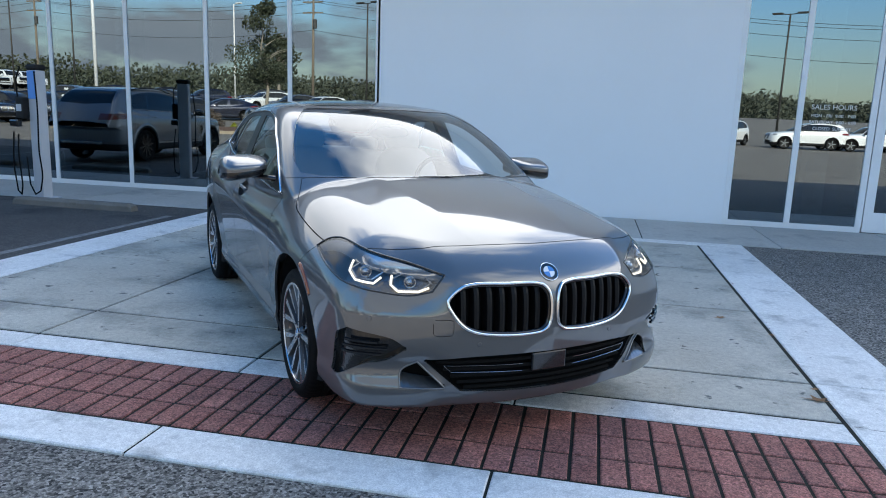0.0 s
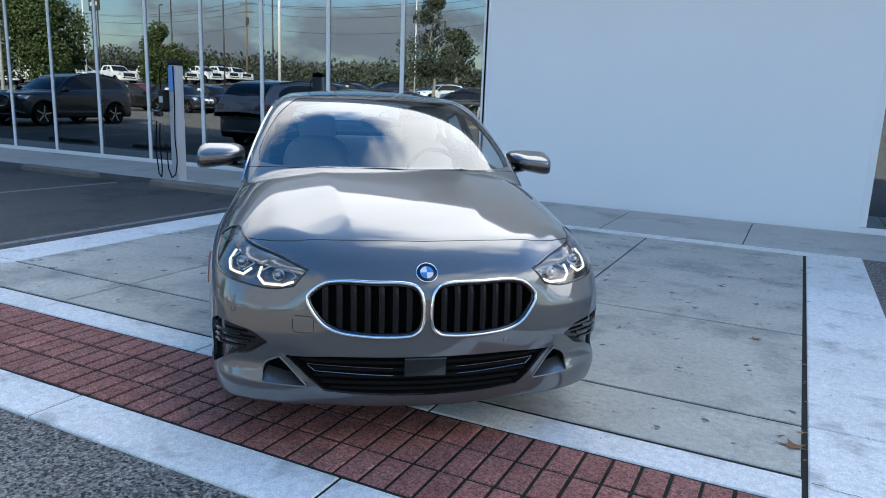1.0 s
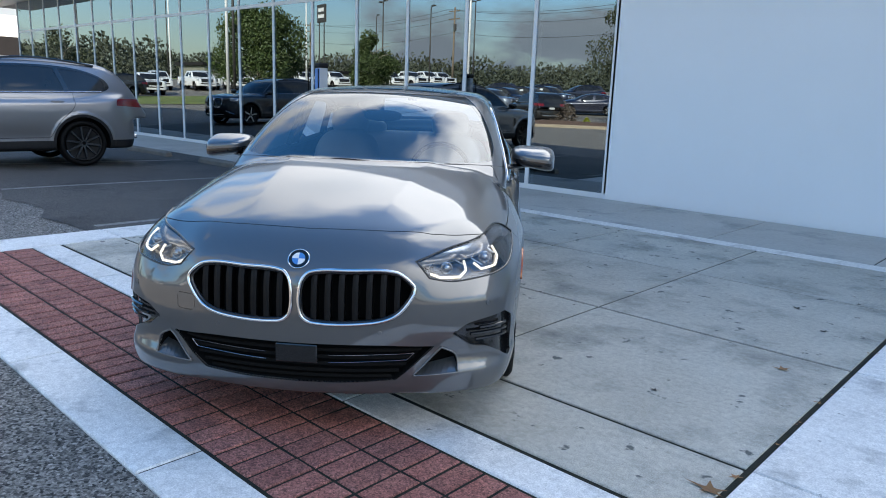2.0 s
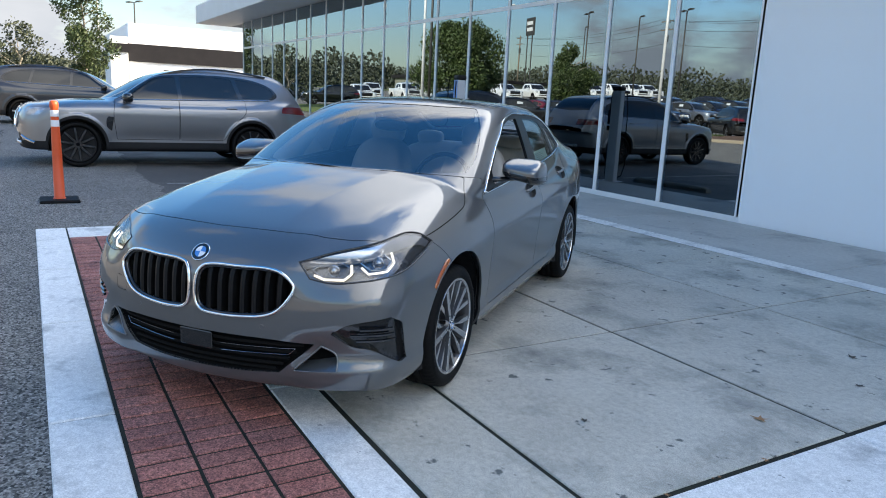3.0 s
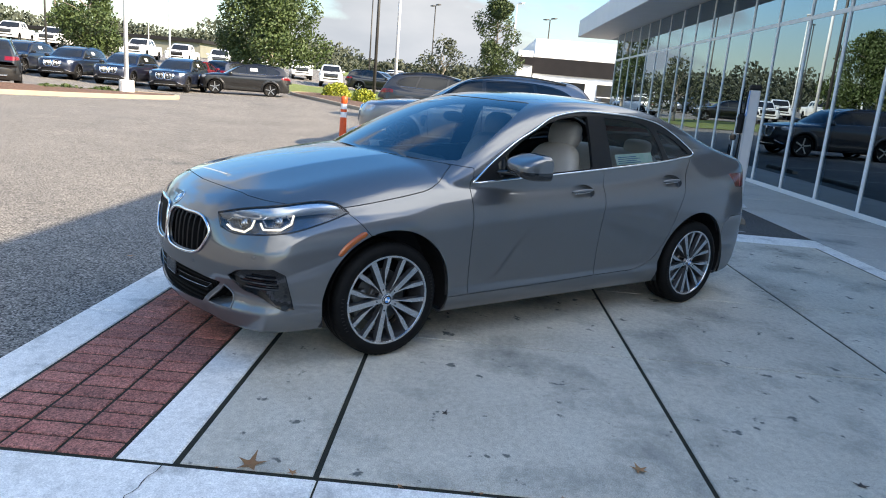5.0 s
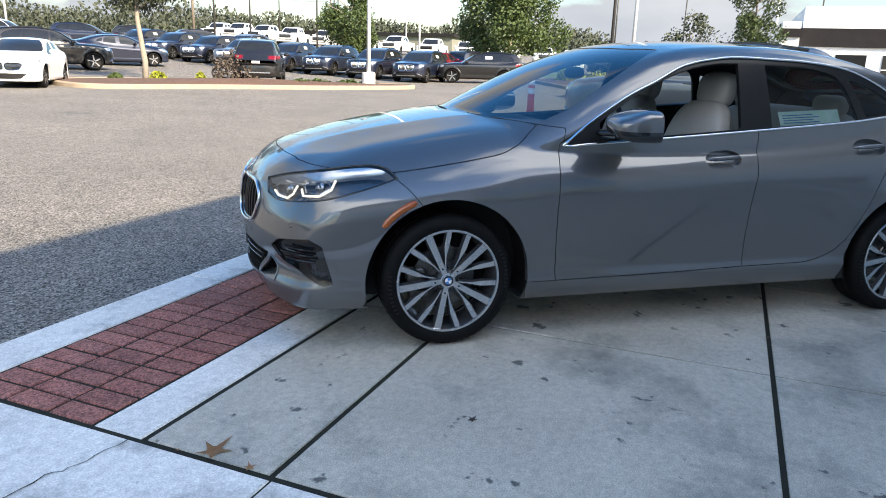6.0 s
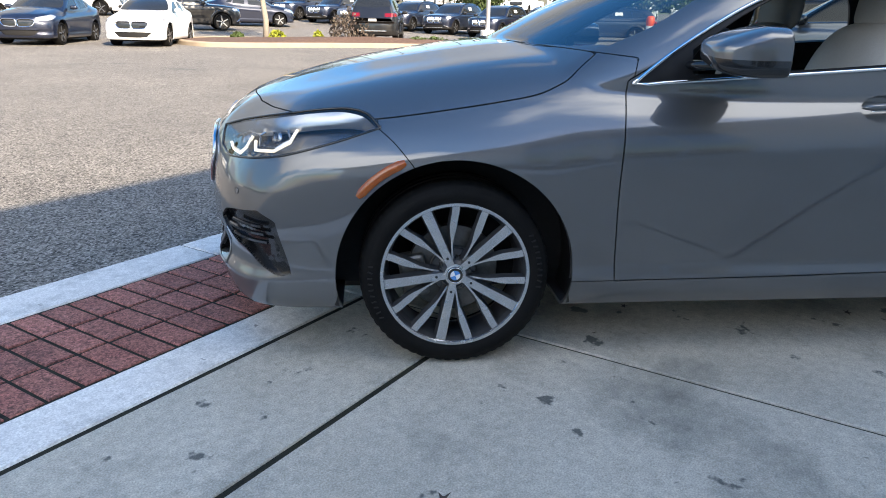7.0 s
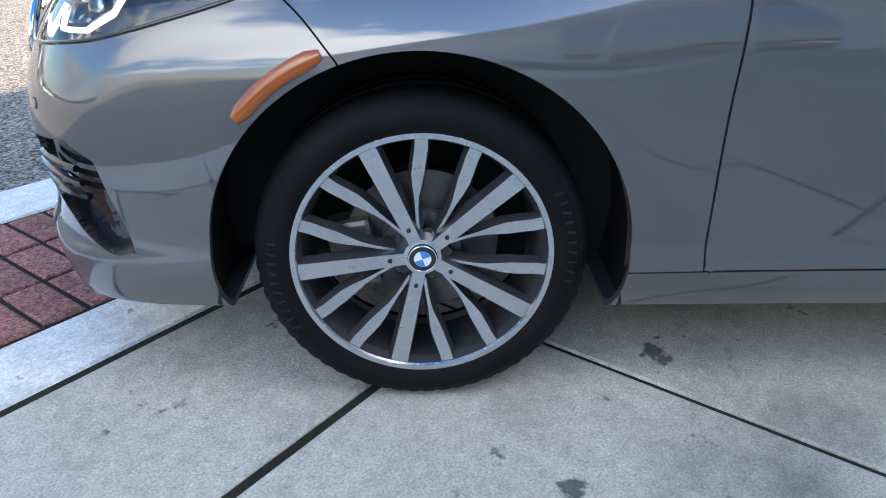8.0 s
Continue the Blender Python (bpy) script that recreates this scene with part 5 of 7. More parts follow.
    # ---- mirrors ----
    for s in (1, -1):
        cxm, cym, czm = MIRROR_AT
        def shell(P, s=s):
            x, y, z = P[:, 0] - cxm, P[:, 1] * s - cym, P[:, 2] - czm
            x = x - 0.12 * y
            x0, zz = x + 0.02, z + 0.10 * y + 0.012
            q = (np.abs(x0 / np.where(x0 > 0, 0.155, 0.105)) ** np.where(x0 > 0, 2.0, 5.0) + np.abs(y / 0.132) ** np.where(y > 0, 5.0, 3.0) + np.abs(zz / (np.where(zz > 0, 0.072 * (1 - 0.40 * np.clip(x0 / 0.15, 0, 1)), 0.060) * (1 + 1.1 * y))) ** np.where(zz > 0, 3.2, 5.0)) ** (1 / 2.5)
            return smax((q - 1) * 0.07, -(x + 0.085), 0.008)
        lo, hi = (cxm - 0.16, s * cym - 0.18, czm - 0.105), (cxm + 0.16, s * cym + 0.18, czm + 0.095)
        MV, MT = surface(shell, lo, hi, 0.007)
        MN = normals_of(shell, MV)
        f = MV[:, 2] - czm + 0.022 + 0.10 * (MV[:, 1] * s - cym)
        MV, MT, ML, up = cut(MV, MT, np.zeros(len(MT), int), f)
        MV = settle(shell, MV, 1)
        MN = normals_of(shell, MV)
        back = MV[MT].mean(1)[:, 0] - cxm - 0.12 * (MV[MT].mean(1)[:, 1] * s - cym) < -0.083
        mir = obj("wing_mirror", *bare(MV, MT, MN, up & ~back)[:2], PAINT, car, "grey mirror cap on a black foot", normals=bare(MV, MT, MN, up & ~back)[2])
        b = bare(MV, MT, MN, ~up & ~back)
        obj("mirror_base", b[0], b[1], GLOSS_BLACK, mir, normals=b[2])
        b = bare(MV, MT, MN, back)
        obj("mirror_glass", b[0], b[1], MIRROR, mir, "silvered glass", normals=b[2])
        P = [(cxm + 0.125, s * (cym - 0.21), czm - 0.075), (cxm + 0.08, s * (cym - 0.14), czm - 0.066), (cxm + 0.02, s * (cym - 0.03), czm - 0.05)]
        VV, FF = tube(P, [0.030, 0.026, 0.022], 12)
        VV = [(v[0], v[1], czm - 0.062 + (v[2] - czm + 0.062) * 0.6) for v in VV]
        obj("mirror_arm", VV, FF, GLOSS_BLACK, mir, smooth=True)

    # ---- cabin ----
    for s in (1, -1):
        seat = soft_part("front_seat", rounded(-1.20, 0.37 * s, 0.54, 0.27, 0.25, 0.11, 3.2), (-1.5, 0.37 * s - 0.3, 0.4), (-0.85, 0.37 * s + 0.3, 0.7), 0.025, SEAT, car, "pale leather front seat")
        soft_part("seat_back", rounded(-1.55, 0.37 * s, 0.83, 0.085, 0.245, 0.32, 3.0, 0.30), (-1.9, 0.37 * s - 0.3, 0.45), (-1.3, 0.37 * s + 0.3, 1.2), 0.022, SEAT, seat)
        soft_part("headrest", rounded(-1.69, 0.37 * s, 1.205, 0.062, 0.135, 0.100, 3.0, 0.12), (-1.85, 0.37 * s - 0.2, 1.05), (-1.55, 0.37 * s + 0.2, 1.36), 0.014, SEAT, seat)
        for d in (-0.05, 0.05):
            VV, FF = tube([(-1.665, 0.37 * s + d, 1.06), (-1.685, 0.37 * s + d, 1.15)], 0.007, 8)
            obj("headrest_post", VV, FF, CHROME, seat)
    bench = soft_part("rear_seat", rounded(-2.12, 0.0, 0.56, 0.26, 0.64, 0.11, 4), (-2.5, -0.75, 0.4), (-1.8, 0.75, 0.75), 0.04, SEAT, car, "pale leather rear bench")
    soft_part("seat_back", rounded(-2.42, 0.0, 0.83, 0.09, 0.62, 0.28, 4, 0.35), (-2.8, -0.75, 0.5), (-2.1, 0.75, 1.15), 0.035, SEAT, bench)
    for y in (-0.36, 0.36):
        soft_part("headrest", rounded(-2.50, y, 1.13, 0.05, 0.12, 0.062, 3), (-2.6, y - 0.16, 1.03), (-2.4, y + 0.16, 1.22), 0.016, SEAT, bench)
    soft_part("dashboard", rounded(-0.60, 0.0, 0.86, 0.30, 0.76, 0.145, 4), (-0.95, -0.85, 0.65), (-0.25, 0.85, 1.05), 0.03, DASH, car, "black dashboard")
    VV, FF = tube([(-0.98 - 0.065 * math.cos(t), 0.37 + 0.185 * math.sin(t), 0.93 + 0.175 * math.cos(t)) for t in np.linspace(0, 2 * math.pi, 40)[:-1]], 0.015, 10, closed=True)
    wheel = obj("steering_wheel", VV, FF, DASH, car, "black three-spoke steering wheel", smooth=True)
    for a in (0, 180, 270):
        t = radians(a)
        VV, FF = tube([(-0.965, 0.37, 0.93), (-0.98 - 0.065 * math.sin(t), 0.37 + 0.18 * math.cos(t), 0.93 + 0.17 * math.sin(t))], 0.016, 8)
        obj("wheel_spoke", VV, FF, DASH, wheel)
    soft_part("inner_mirror", rounded(-0.98, 0.0, 1.27, 0.02, 0.12, 0.035, 2.6), (-1.05, -0.15, 1.2), (-0.92, 0.15, 1.34), 0.012, DASH, car)
    # the printed sheet inside the rear side window
    P = on_side([-1.80, -2.20, -2.19, -1.79], [1.046, 1.066, 1.135, 1.115], 1, -0.014)
    sheet_ob = obj("window_sheet", P, [(0, 1, 2, 3)], PAPER, car, "pale green printed sheet inside the window")
    for i in range(4):
        a = P[0] * (1 - 0.18 * (i + 1)) + P[3] * 0.18 * (i + 1)
        b = P[1] * (1 - 0.18 * (i + 1)) + P[2] * 0.18 * (i + 1)
        VV, FF = tube([a * 0.94 + b * 0.06 + np.array([0, 0.002, 0]), a * (0.35 + 0.1 * (i % 2)) + b * (0.65 - 0.1 * (i % 2)) + np.array([0, 0.002, 0])], 0.0022, 4)
        obj("print_bar", VV, FF, BLUE_ENAMEL, sheet_ob)
    # wipers, in the trough under the windscreen
    for (xa, ya), (xb, yb) in (((-0.22, -0.30), (-0.19, 0.12)),):
        ts = np.linspace(0, 1, 14)
        xs, yw = xa + (xb - xa) * ts, ya + (yb - ya) * ts
        zs = np.array([C_ROOF(x + 0.36 * y * y) - 0.042 * y * y / 0.36 for x, y in zip(xs, yw)])
        VV, FF = tube(np.stack([xs, yw, zs + 0.003], 1), 0.006, 6)
        obj("wiper", VV, FF, MATT_BLACK, car)
    fin = lambda P: smax((np.abs(P[:, 1]) / 0.022 + np.maximum((P[:, 2] - 1.40) / 0.085, 0) - 1) * 0.02, np.maximum((P[:, 0] + 2.29) * 0.9 + (P[:, 2] - 1.43) * 1.9, -(P[:, 0] + 2.43) + 0.15 * (P[:, 2] - 1.4)), 0.01)
    soft_part("antenna_fin", fin, (-2.5, -0.04, 1.36), (-2.2, 0.04, 1.52), 0.007, PAINT, car)


MIRROR_AT = (-0.850, 0.948, 1.066)
build_coupe()

# ---- other vehicles ----
DARK_GLASS = material("dark_vehicle_glass", (0.012, 0.014, 0.016), 0.04, second=(0.018, 0.02, 0.022), scale=-2, spec=0.5)
CLEAR_LENS = material("clear_lamp_lens", (0.55, 0.58, 0.62), 0.08, metal=0.4, second=(0.3, 0.32, 0.35), scale=-14, coat=1.0)
BLACK_RIM = material("gloss_black_rim", (0.012, 0.012, 0.013), 0.2, second=(0.02, 0.02, 0.02), scale=-20, coat=0.7)
GREY_RIM = material("silver_rim", (0.45, 0.46, 0.48), 0.3, metal=0.9, second=(0.35, 0.36, 0.38), scale=-18)
PLATE = material("number_plate_white", (0.6, 0.62, 0.62), 0.5, second=(0.5, 0.52, 0.55), scale=-30)
RED_CALIPER = material("red_caliper_paint", (0.35, 0.015, 0.012), 0.35, second=(0.28, 0.01, 0.01), scale=-30)

S_TOP = Curve((1.0, 0.80), (0.9, 0.91), (0.82, 0.99), (0.6, 1.06), (0.2, 1.12), (-0.3, 1.155), (-0.8, 1.17), (-2.0, 1.19), (-3.2, 1.22), (-3.9, 1.20), (-4.1, 1.15))
S_ROOF = Curve((0.1, 0.86), (-0.2, 1.02), (-0.5, 1.20), (-0.85, 1.42), (-1.15, 1.58), (-1.5, 1.69), (-2.0, 1.765), (-2.7, 1.77), (-3.2, 1.74), (-3.55, 1.67), (-3.8, 1.47), (-4.0, 1.17), (-4.2, 0.85))
S_NOSE = Curve((0.2, 0.80), (0.3, 0.86), (0.5, 0.90), (0.7, 0.905), (0.85, 0.88), (1.0, 0.80), (1.15, 0.65))
S_TAIL = Curve((0.2, -3.95), (0.35, -4.02), (0.6, -4.05), (0.8, -4.03), (1.0, -3.98), (1.2, -3.93), (1.4, -3.88))
S_PLAN = Curve((0, 0), (0.3, 0.015), (0.5, 0.05), (0.7, 0.12), (0.82, 0.21), (0.9, 0.32), (0.96, 0.5), (1.02, 0.9))
S_CABIN = Curve((0.2, 0.82), (-0.3, 0.86), (-0.8, 0.91), (-1.6, 0.935), (-2.6, 0.93), (-3.3, 0.90), (-3.8, 0.84), (-4.2, 0.78))


def suv(P):
    x, y, z = P[:, 0], np.abs(P[:, 1]), P[:, 2]
    up, dn = soft(z - 0.92, 0.05), soft(0.92 - z, 0.03)
    w = 0.985 - 0.10 * up - 0.45 * up ** 2 - 0.05 * dn - 0.03 * dn ** 2 - 0.02 * np.exp(-((z - 0.5) / 0.13) ** 2) * step(-0.4, -0.9, x) * step(-2.7, -2.2, x) - 0.7 * soft(0.32 - z, 0.02) ** 1.2
    for xa in (0.0, -2.975):
        r = np.hypot(x - xa, z - 0.38)
        w = w + 0.018 * step(0.54, 0.50, r)
    side = y - w
    front = (x - (S_NOSE(z) - S_PLAN(y))) * 0.75
    rear = (S_TAIL(z) + S_PLAN(y) * 0.8 - x) * 0.75
    top = z - (S_TOP(x) - 0.05 * y * y - 0.9 * soft(y - 0.72, 0.08) ** 2)
    f = smax(smax(side, front, 0.08), smax(top, rear, 0.06), 0.07)
    f = smax(f, 0.28 - z, 0.03)
    u = soft(z - 1.12, 0.03)
    cab = smax((y - (S_CABIN(x) - 0.30 * u - 0.18 * u * u)) * 0.95, (z - (S_ROOF(x + 0.2 * y * y * step(-1.5, -0.9, x)) - 0.05 * y * y)) * 0.8, 0.08)
    return smin(f, smax(cab, 0.8 - z, 0.02), 0.015 + 0.06 * step(-3.0, -3.5, x))


K_TOP = Curve((1.0, 1.05), (0.9, 1.13), (0.6, 1.20), (0.0, 1.25), (-0.6, 1.28), (-1.2, 1.30), (-5.0, 1.34))
K_ROOF = Curve((-0.2, 1.0), (-0.5, 1.25), (-0.9, 1.58), (-1.2, 1.78), (-1.5, 1.88), (-2.0, 1.92), (-2.5, 1.91), (-2.75, 1.86), (-2.9, 1.6), (-3.0, 1.2))


def pickup(P):
    x, y, z = P[:, 0], np.abs(P[:, 1]), P[:, 2]
    up, dn = soft(z - 1.0, 0.05), soft(1.0 - z, 0.03)
    w = 1.0 - 0.08 * up - 0.25 * up ** 2 - 0.05 * dn - 0.5 * soft(0.45 - z, 0.02)
    for xa in (0.0, -3.7):
        w = w + 0.03 * step(0.60, 0.56, np.hypot(x - xa, z - 0.42))
    front = x - (0.93 - 0.25 * soft(z - 1.0, 0.05) - 0.5 * soft(y - 0.72, 0.06) ** 1.3)
    rear = -4.9 - x
    top = z - (K_TOP(x) - 0.03 * y * y)
    f = smax(smax(y - w, front, 0.07), smax(top, rear, 0.05), 0.06)
    f = smax(f, 0.45 - z, 0.03)
    bed = np.maximum(np.maximum(y - 0.84, x + 3.05), np.maximum(-4.8 - x, 0.85 - z))
    f = np.maximum(f, -bed)
    u = soft(z - 1.28, 0.03)
    cab = smax((y - (0.94 - 0.26 * u - 0.1 * u * u)), (z - (K_ROOF(x + 0.15 * y * y * step(-1.6, -1.0, x)) - 0.04 * y * y)) * 0.85, 0.07)
    return smin(f, smax(cab, 0.9 - z, 0.02), 0.02)


KINDS = {
    "suv": dict(field=suv, lo=(-4.15, -1.1, 0.2), hi=(1.0, 1.1, 1.85), axles=(0.0, -2.975), wheel=0.38, track=0.97, arch=0.44, belt=1.14,
                screen=[(-0.42, -0.2, 1), (-0.42, 0), (-0.55, 0.5), (-0.68, 0.80, 1), (-1.0, 0.70), (-1.30, 0.62, 1), (-1.22, 0.3), (-1.18, 0), (-1.18, -0.2, 1)],
                back=[(-3.58, -0.2, 1), (-3.58, 0), (-3.56, 0.62, 1), (-3.86, 0.70, 1), (-3.9, 0), (-3.9, -0.2, 1)],
                sides=[[(-0.80, 1.195, 1), (-1.0, 1.36), (-1.28, 1.545), (-1.62, 1.60, 1), (-1.66, 1.215, 1)], [(-1.73, 1.22, 1), (-1.70, 1.605, 1), (-2.2, 1.63), (-2.62, 1.615, 1), (-2.74, 1.25, 1)],
                       [(-2.82, 1.26, 1), (-2.70, 1.61, 1), (-3.1, 1.56), (-3.38, 1.44), (-3.42, 1.32), (-3.3, 1.28)]],
                dlo=[(-0.70, 1.175, 1), (-0.98, 1.40), (-1.28, 1.575), (-1.62, 1.635), (-2.2, 1.66), (-2.75, 1.645), (-3.15, 1.58), (-3.42, 1.46), (-3.50, 1.33), (-3.38, 1.255), (-2.6, 1.22), (-1.6, 1.185)],
                lamp=[(0.28, 0.86, 1), (0.30, 0.96), (0.05, 0.985), (-0.10, 0.97, 1), (0.02, 0.87)], lamp_z=0.8, tail=[(-3.55, 1.02, 1), (-3.6, 1.13), (-4.2, 1.12, 1), (-4.2, 0.98, 1)],
                grille=[(0.04, 0.66), (0.04, 0.93), (0.22, 0.95), (0.42, 0.92), (0.44, 0.80), (0.38, 0.66), (0.2, 0.62)], mouth=[(-0.2, 0.55, 1), (0.55, 0.55, 1), (0.62, 0.40, 1), (-0.2, 0.36, 1)],
                doors=[[(-0.62, 1.16, 1), (-0.58, 0.9), (-0.62, 0.48, 1), (-1.66, 0.48, 1), (-1.67, 1.3, 1), (-0.9, 1.3, 1)], [(-1.68, 0.48, 1), (-1.67, 1.3, 1), (-2.85, 1.3, 1), (-2.86, 1.0), (-2.62, 0.75), (-2.45, 0.48, 1)]]),
    "pickup": dict(field=pickup, lo=(-5.0, -1.1, 0.3), hi=(1.05, 1.1, 2.02), axles=(0.0, -3.7), wheel=0.42, track=0.98, arch=0.50, belt=1.3,
                   screen=[(-0.55, -0.2, 1), (-0.55, 0), (-0.72, 0.80, 1), (-1.32, 0.66, 1), (-1.22, 0), (-1.22, -0.2, 1)], back=[(-2.72, -0.2, 1), (-2.72, 0.6, 1), (-2.95, 0.6, 1), (-2.95, -0.2, 1)],
                   sides=[[(-0.95, 1.36, 1), (-1.32, 1.72, 1), (-1.72, 1.76, 1), (-1.75, 1.36, 1)], [(-1.84, 1.36, 1), (-1.82, 1.76, 1), (-2.5, 1.74, 1), (-2.62, 1.36, 1)]],
                   lamp=[(0.40, 0.92, 1), (0.40, 1.12, 1), (0.12, 1.12, 1), (0.12, 0.92, 1)], lamp_z=0.85, tail=[(-4.7, 0.95, 1), (-4.7, 1.3, 1), (-5.2, 1.3, 1), (-5.2, 0.95, 1)],
                   grille=[(-0.2, 0.80, 1), (-0.2, 1.14, 1), (0.62, 1.14, 1), (0.58, 0.80, 1)], mouth=[(-0.2, 0.72, 1), (0.7, 0.72, 1), (0.7, 0.6, 1), (-0.2, 0.6, 1)], doors=[]),
    "sedan": dict(field=coupe, lo=(-3.75, -1.0, 0.12), hi=(1.0, 1.0, 1.55), axles=(0.0, AXLE_R), wheel=0.318, track=0.868, arch=0.402, belt=0.98, ready=True),
}


def vehicle(name, label, kind, body_paint, at, h=0.05, rim=GREY_RIM, group="", detail=False, plate=False, scale=1.0):
    """A parked vehicle: painted body, glass, lamps, grille and four wheels."""
    k = KINDS[kind]
    car = thing(name, label, "car" if kind != "pickup" else "pickup truck", group, at)
    car.scale = (scale, scale, scale)
    field = k["field"]
    V, T = surface(field, k["lo"], k["hi"], h)
    lab = np.zeros(len(T), int)
    found = ["body"]

    def region(f_of, where, nm, gap=0.0, over=(0,)):
        nonlocal V, T, lab
        for g in ((gap, -gap) if gap else (0.0,)):
            pick = np.isin(lab, over) & where(V[T].mean(1))
            V, T, lab, s = cut(V, T, lab, f_of(V) - g, pick)
        c = V[T].mean(1)
        f = f_of(c)
        pick = np.isin(lab, over) & where(c)
        if nm not in found:
            found.append(nm)
        if gap:
            if "shut_line" not in found:
                found.append("shut_line")
            lab[pick & (np.abs(f) < gap)] = found.index("shut_line")
        lab[pick & (f > gap)] = found.index(nm)

    top = lambda o: (lambda P: within(np.stack([P[:, 0], np.abs(P[:, 1])], 1), o))
    side = lambda o: (lambda P: within(P[:, [0, 2]], o))
    nose = lambda o: (lambda P: within(np.stack([np.abs(P[:, 1]), P[:, 2]], 1), o))
    wrap = lambda o: (lambda P: within(np.stack([P[:, 0] - 0.6 * np.abs(P[:, 1]), P[:, 2]], 1), o))
    high = lambda c: c[:, 2] > k["belt"] - 0.1
    flank = lambda c: (np.abs(c[:, 1]) > 0.5)
    ax, hub = k["axles"], k["wheel"]
    region(lambda P: k["arch"] - np.minimum(np.hypot(P[:, 0] - ax[0], P[:, 2] - hub), np.hypot(P[:, 0] - ax[1], P[:, 2] - hub)), lambda c: c[:, 2] < k["belt"], "arch")
    if k.get("ready"):
        outlines = dict(screen=O_SHIELD, back=O_REARGLASS, sides=[O_GLASS_F, O_GLASS_R, O_GLASS_Q], lamp=O_LAMP, tail=O_TAILLAMP, grille=O_KIDNEY, mouth=O_INTAKE, doors=[])
    else:
        outlines = {n: loop(k[n], 60) for n in ("screen", "back", "lamp", "tail", "grille", "mouth")}
        outlines["sides"] = [loop(o, 50) for o in k["sides"]]
        outlines["doors"] = [loop(o, 50) for o in k["doors"]]
    region(top(outlines["screen"]), high, "windscreen")
    region(top(outlines["back"]), high, "rear_window")
    surround = ()
    if "dlo" in k:
        region(side(loop(k["dlo"], 90)), lambda c: high(c) & flank(c), "window_frame")
        surround = (found.index("window_frame"),)
    for i, o in enumerate(outlines["sides"]):
        region(side(o), lambda c: high(c) & flank(c), "side_window_%d" % i, over=(0,) + surround)
    region(wrap(outlines["lamp"]), lambda c: (c[:, 0] > 0.05) & flank(c) if not k.get("ready") else c[:, 0] > 0.1, "headlight")
    region(side(outlines["tail"]), lambda c: (c[:, 0] < ax[1] - 0.35) & flank(c), "tail_lamp")
    region(nose(outlines["grille"]), lambda c: c[:, 0] > 0.5, "grille")
    region(nose(outlines["mouth"]), lambda c: c[:, 0] > 0.5, "intake")
    if detail:
        for i, o in enumerate(outlines["doors"]):
            region(side(o), flank, "door_%d" % i, gap=0.004)
    if kind == "suv":
        region(lambda P: 0.43 - P[:, 2], lambda c: c[:, 2] < 0.6, "lower_cladding")
        region(lambda P: k["arch"] + 0.045 - np.minimum(np.hypot(P[:, 0] - ax[0], P[:, 2] - hub), np.hypot(P[:, 0] - ax[1], P[:, 2] - hub)), lambda c: c[:, 2] < 1.0, "lower_cladding")
    V = settle(field, V, 2)
    N = normals_of(field, V)
    cy = V[T][:, :, 1].mean(1)
    for i, nm in enumerate(found):
        if nm == "arch" or not (lab == i).any():
            continue
        plain = nm.rstrip("0123456789").rstrip("_")
        mat = {"body": body_paint, "door": body_paint, "windscreen": DARK_GLASS, "rear_window": DARK_GLASS, "side_window": DARK_GLASS, "headlight": CLEAR_LENS, "tail_lamp": RED_LENS, "grille": GLOSS_BLACK,
               "intake": MATT_BLACK, "lower_cladding": MATT_BLACK, "shut_line": DEEP_BLACK, "window_frame": GLOSS_BLACK}[plain]
        split = plain in ("side_window", "window_frame", "headlight", "tail_lamp", "door", "grille")
        for s in ((1, -1) if split else (0,)):
            pick = (lab == i) & ((cy * s > 0) if s else True)
            if not pick.any():
                continue
            v, t, n = bare(V, T, N, pick)
            lift = {"shut_line": -0.012, "windscreen": -0.004, "side_window": -0.006, "grille": -0.02, "intake": -0.03}.get(plain, 0.0)
            panel(plain, v, t, n, mat, car, "", 0.02 if plain in ("body", "door") else 0, lift)
    c = V[T].mean(1)
    for xa in ax:
        for s in (1, -1):
            w0 = k["track"]
            M = Matrix.Translation((xa, s * w0, hub)) @ (Matrix.Identity(4) if s > 0 else Matrix.Rotation(math.pi, 4, "Z"))
            r = hub * 0.77
            prof = [(r - 0.005, -0.2), (r + 0.02, -0.012), (hub - 0.04, 0.0), (hub - 0.012, -0.012), (hub, -0.04), (hub, -0.2), (hub - 0.03, -0.24)]
            v, f = spun(prof, 40, "y")
            bm = bmesh.new()
            vv, ff = spun([(r * 0.99, -0.004), (r, -0.012), (r * 0.93, -0.016), (r * 0.9, -0.05), (r * 0.3, -0.09), (0.0, -0.09)], 40, "y")
            b = [bm.verts.new(q) for q in vv]
            for q in ff:
                bm.faces.new([b[e] for e in q]).material_index = 1
            bm.transform(M)
            me = bpy.data.meshes.new("wheel")
            bm.to_mesh(me)
            bm.free()
            me.materials.append(rim)
            me.materials.append(MATT_BLACK)
            wob = new("wheel", me)
            wob.parent = car
            for j in range(5 if not detail else 10):
                spoke(wob, M, radians(j * (72 if not detail else 36) + 10), 0.03, r * 0.95, 0.05 if not detail else 0.03, 0.045 if not detail else 0.026, -0.02, -0.014, 0.04, mats=(rim, MATT_BLACK))
            obj("tyre", [M @ Vector(q) for q in v], f, RUBBER, wob, smooth=True)
            prof = [(k["arch"] + 0.006, s * (w0 - 0.005)), (k["arch"] + 0.015, s * (w0 - 0.05)), (k["arch"] + 0.02, s * (w0 - 0.32)), (0.0, s * (w0 - 0.32))]
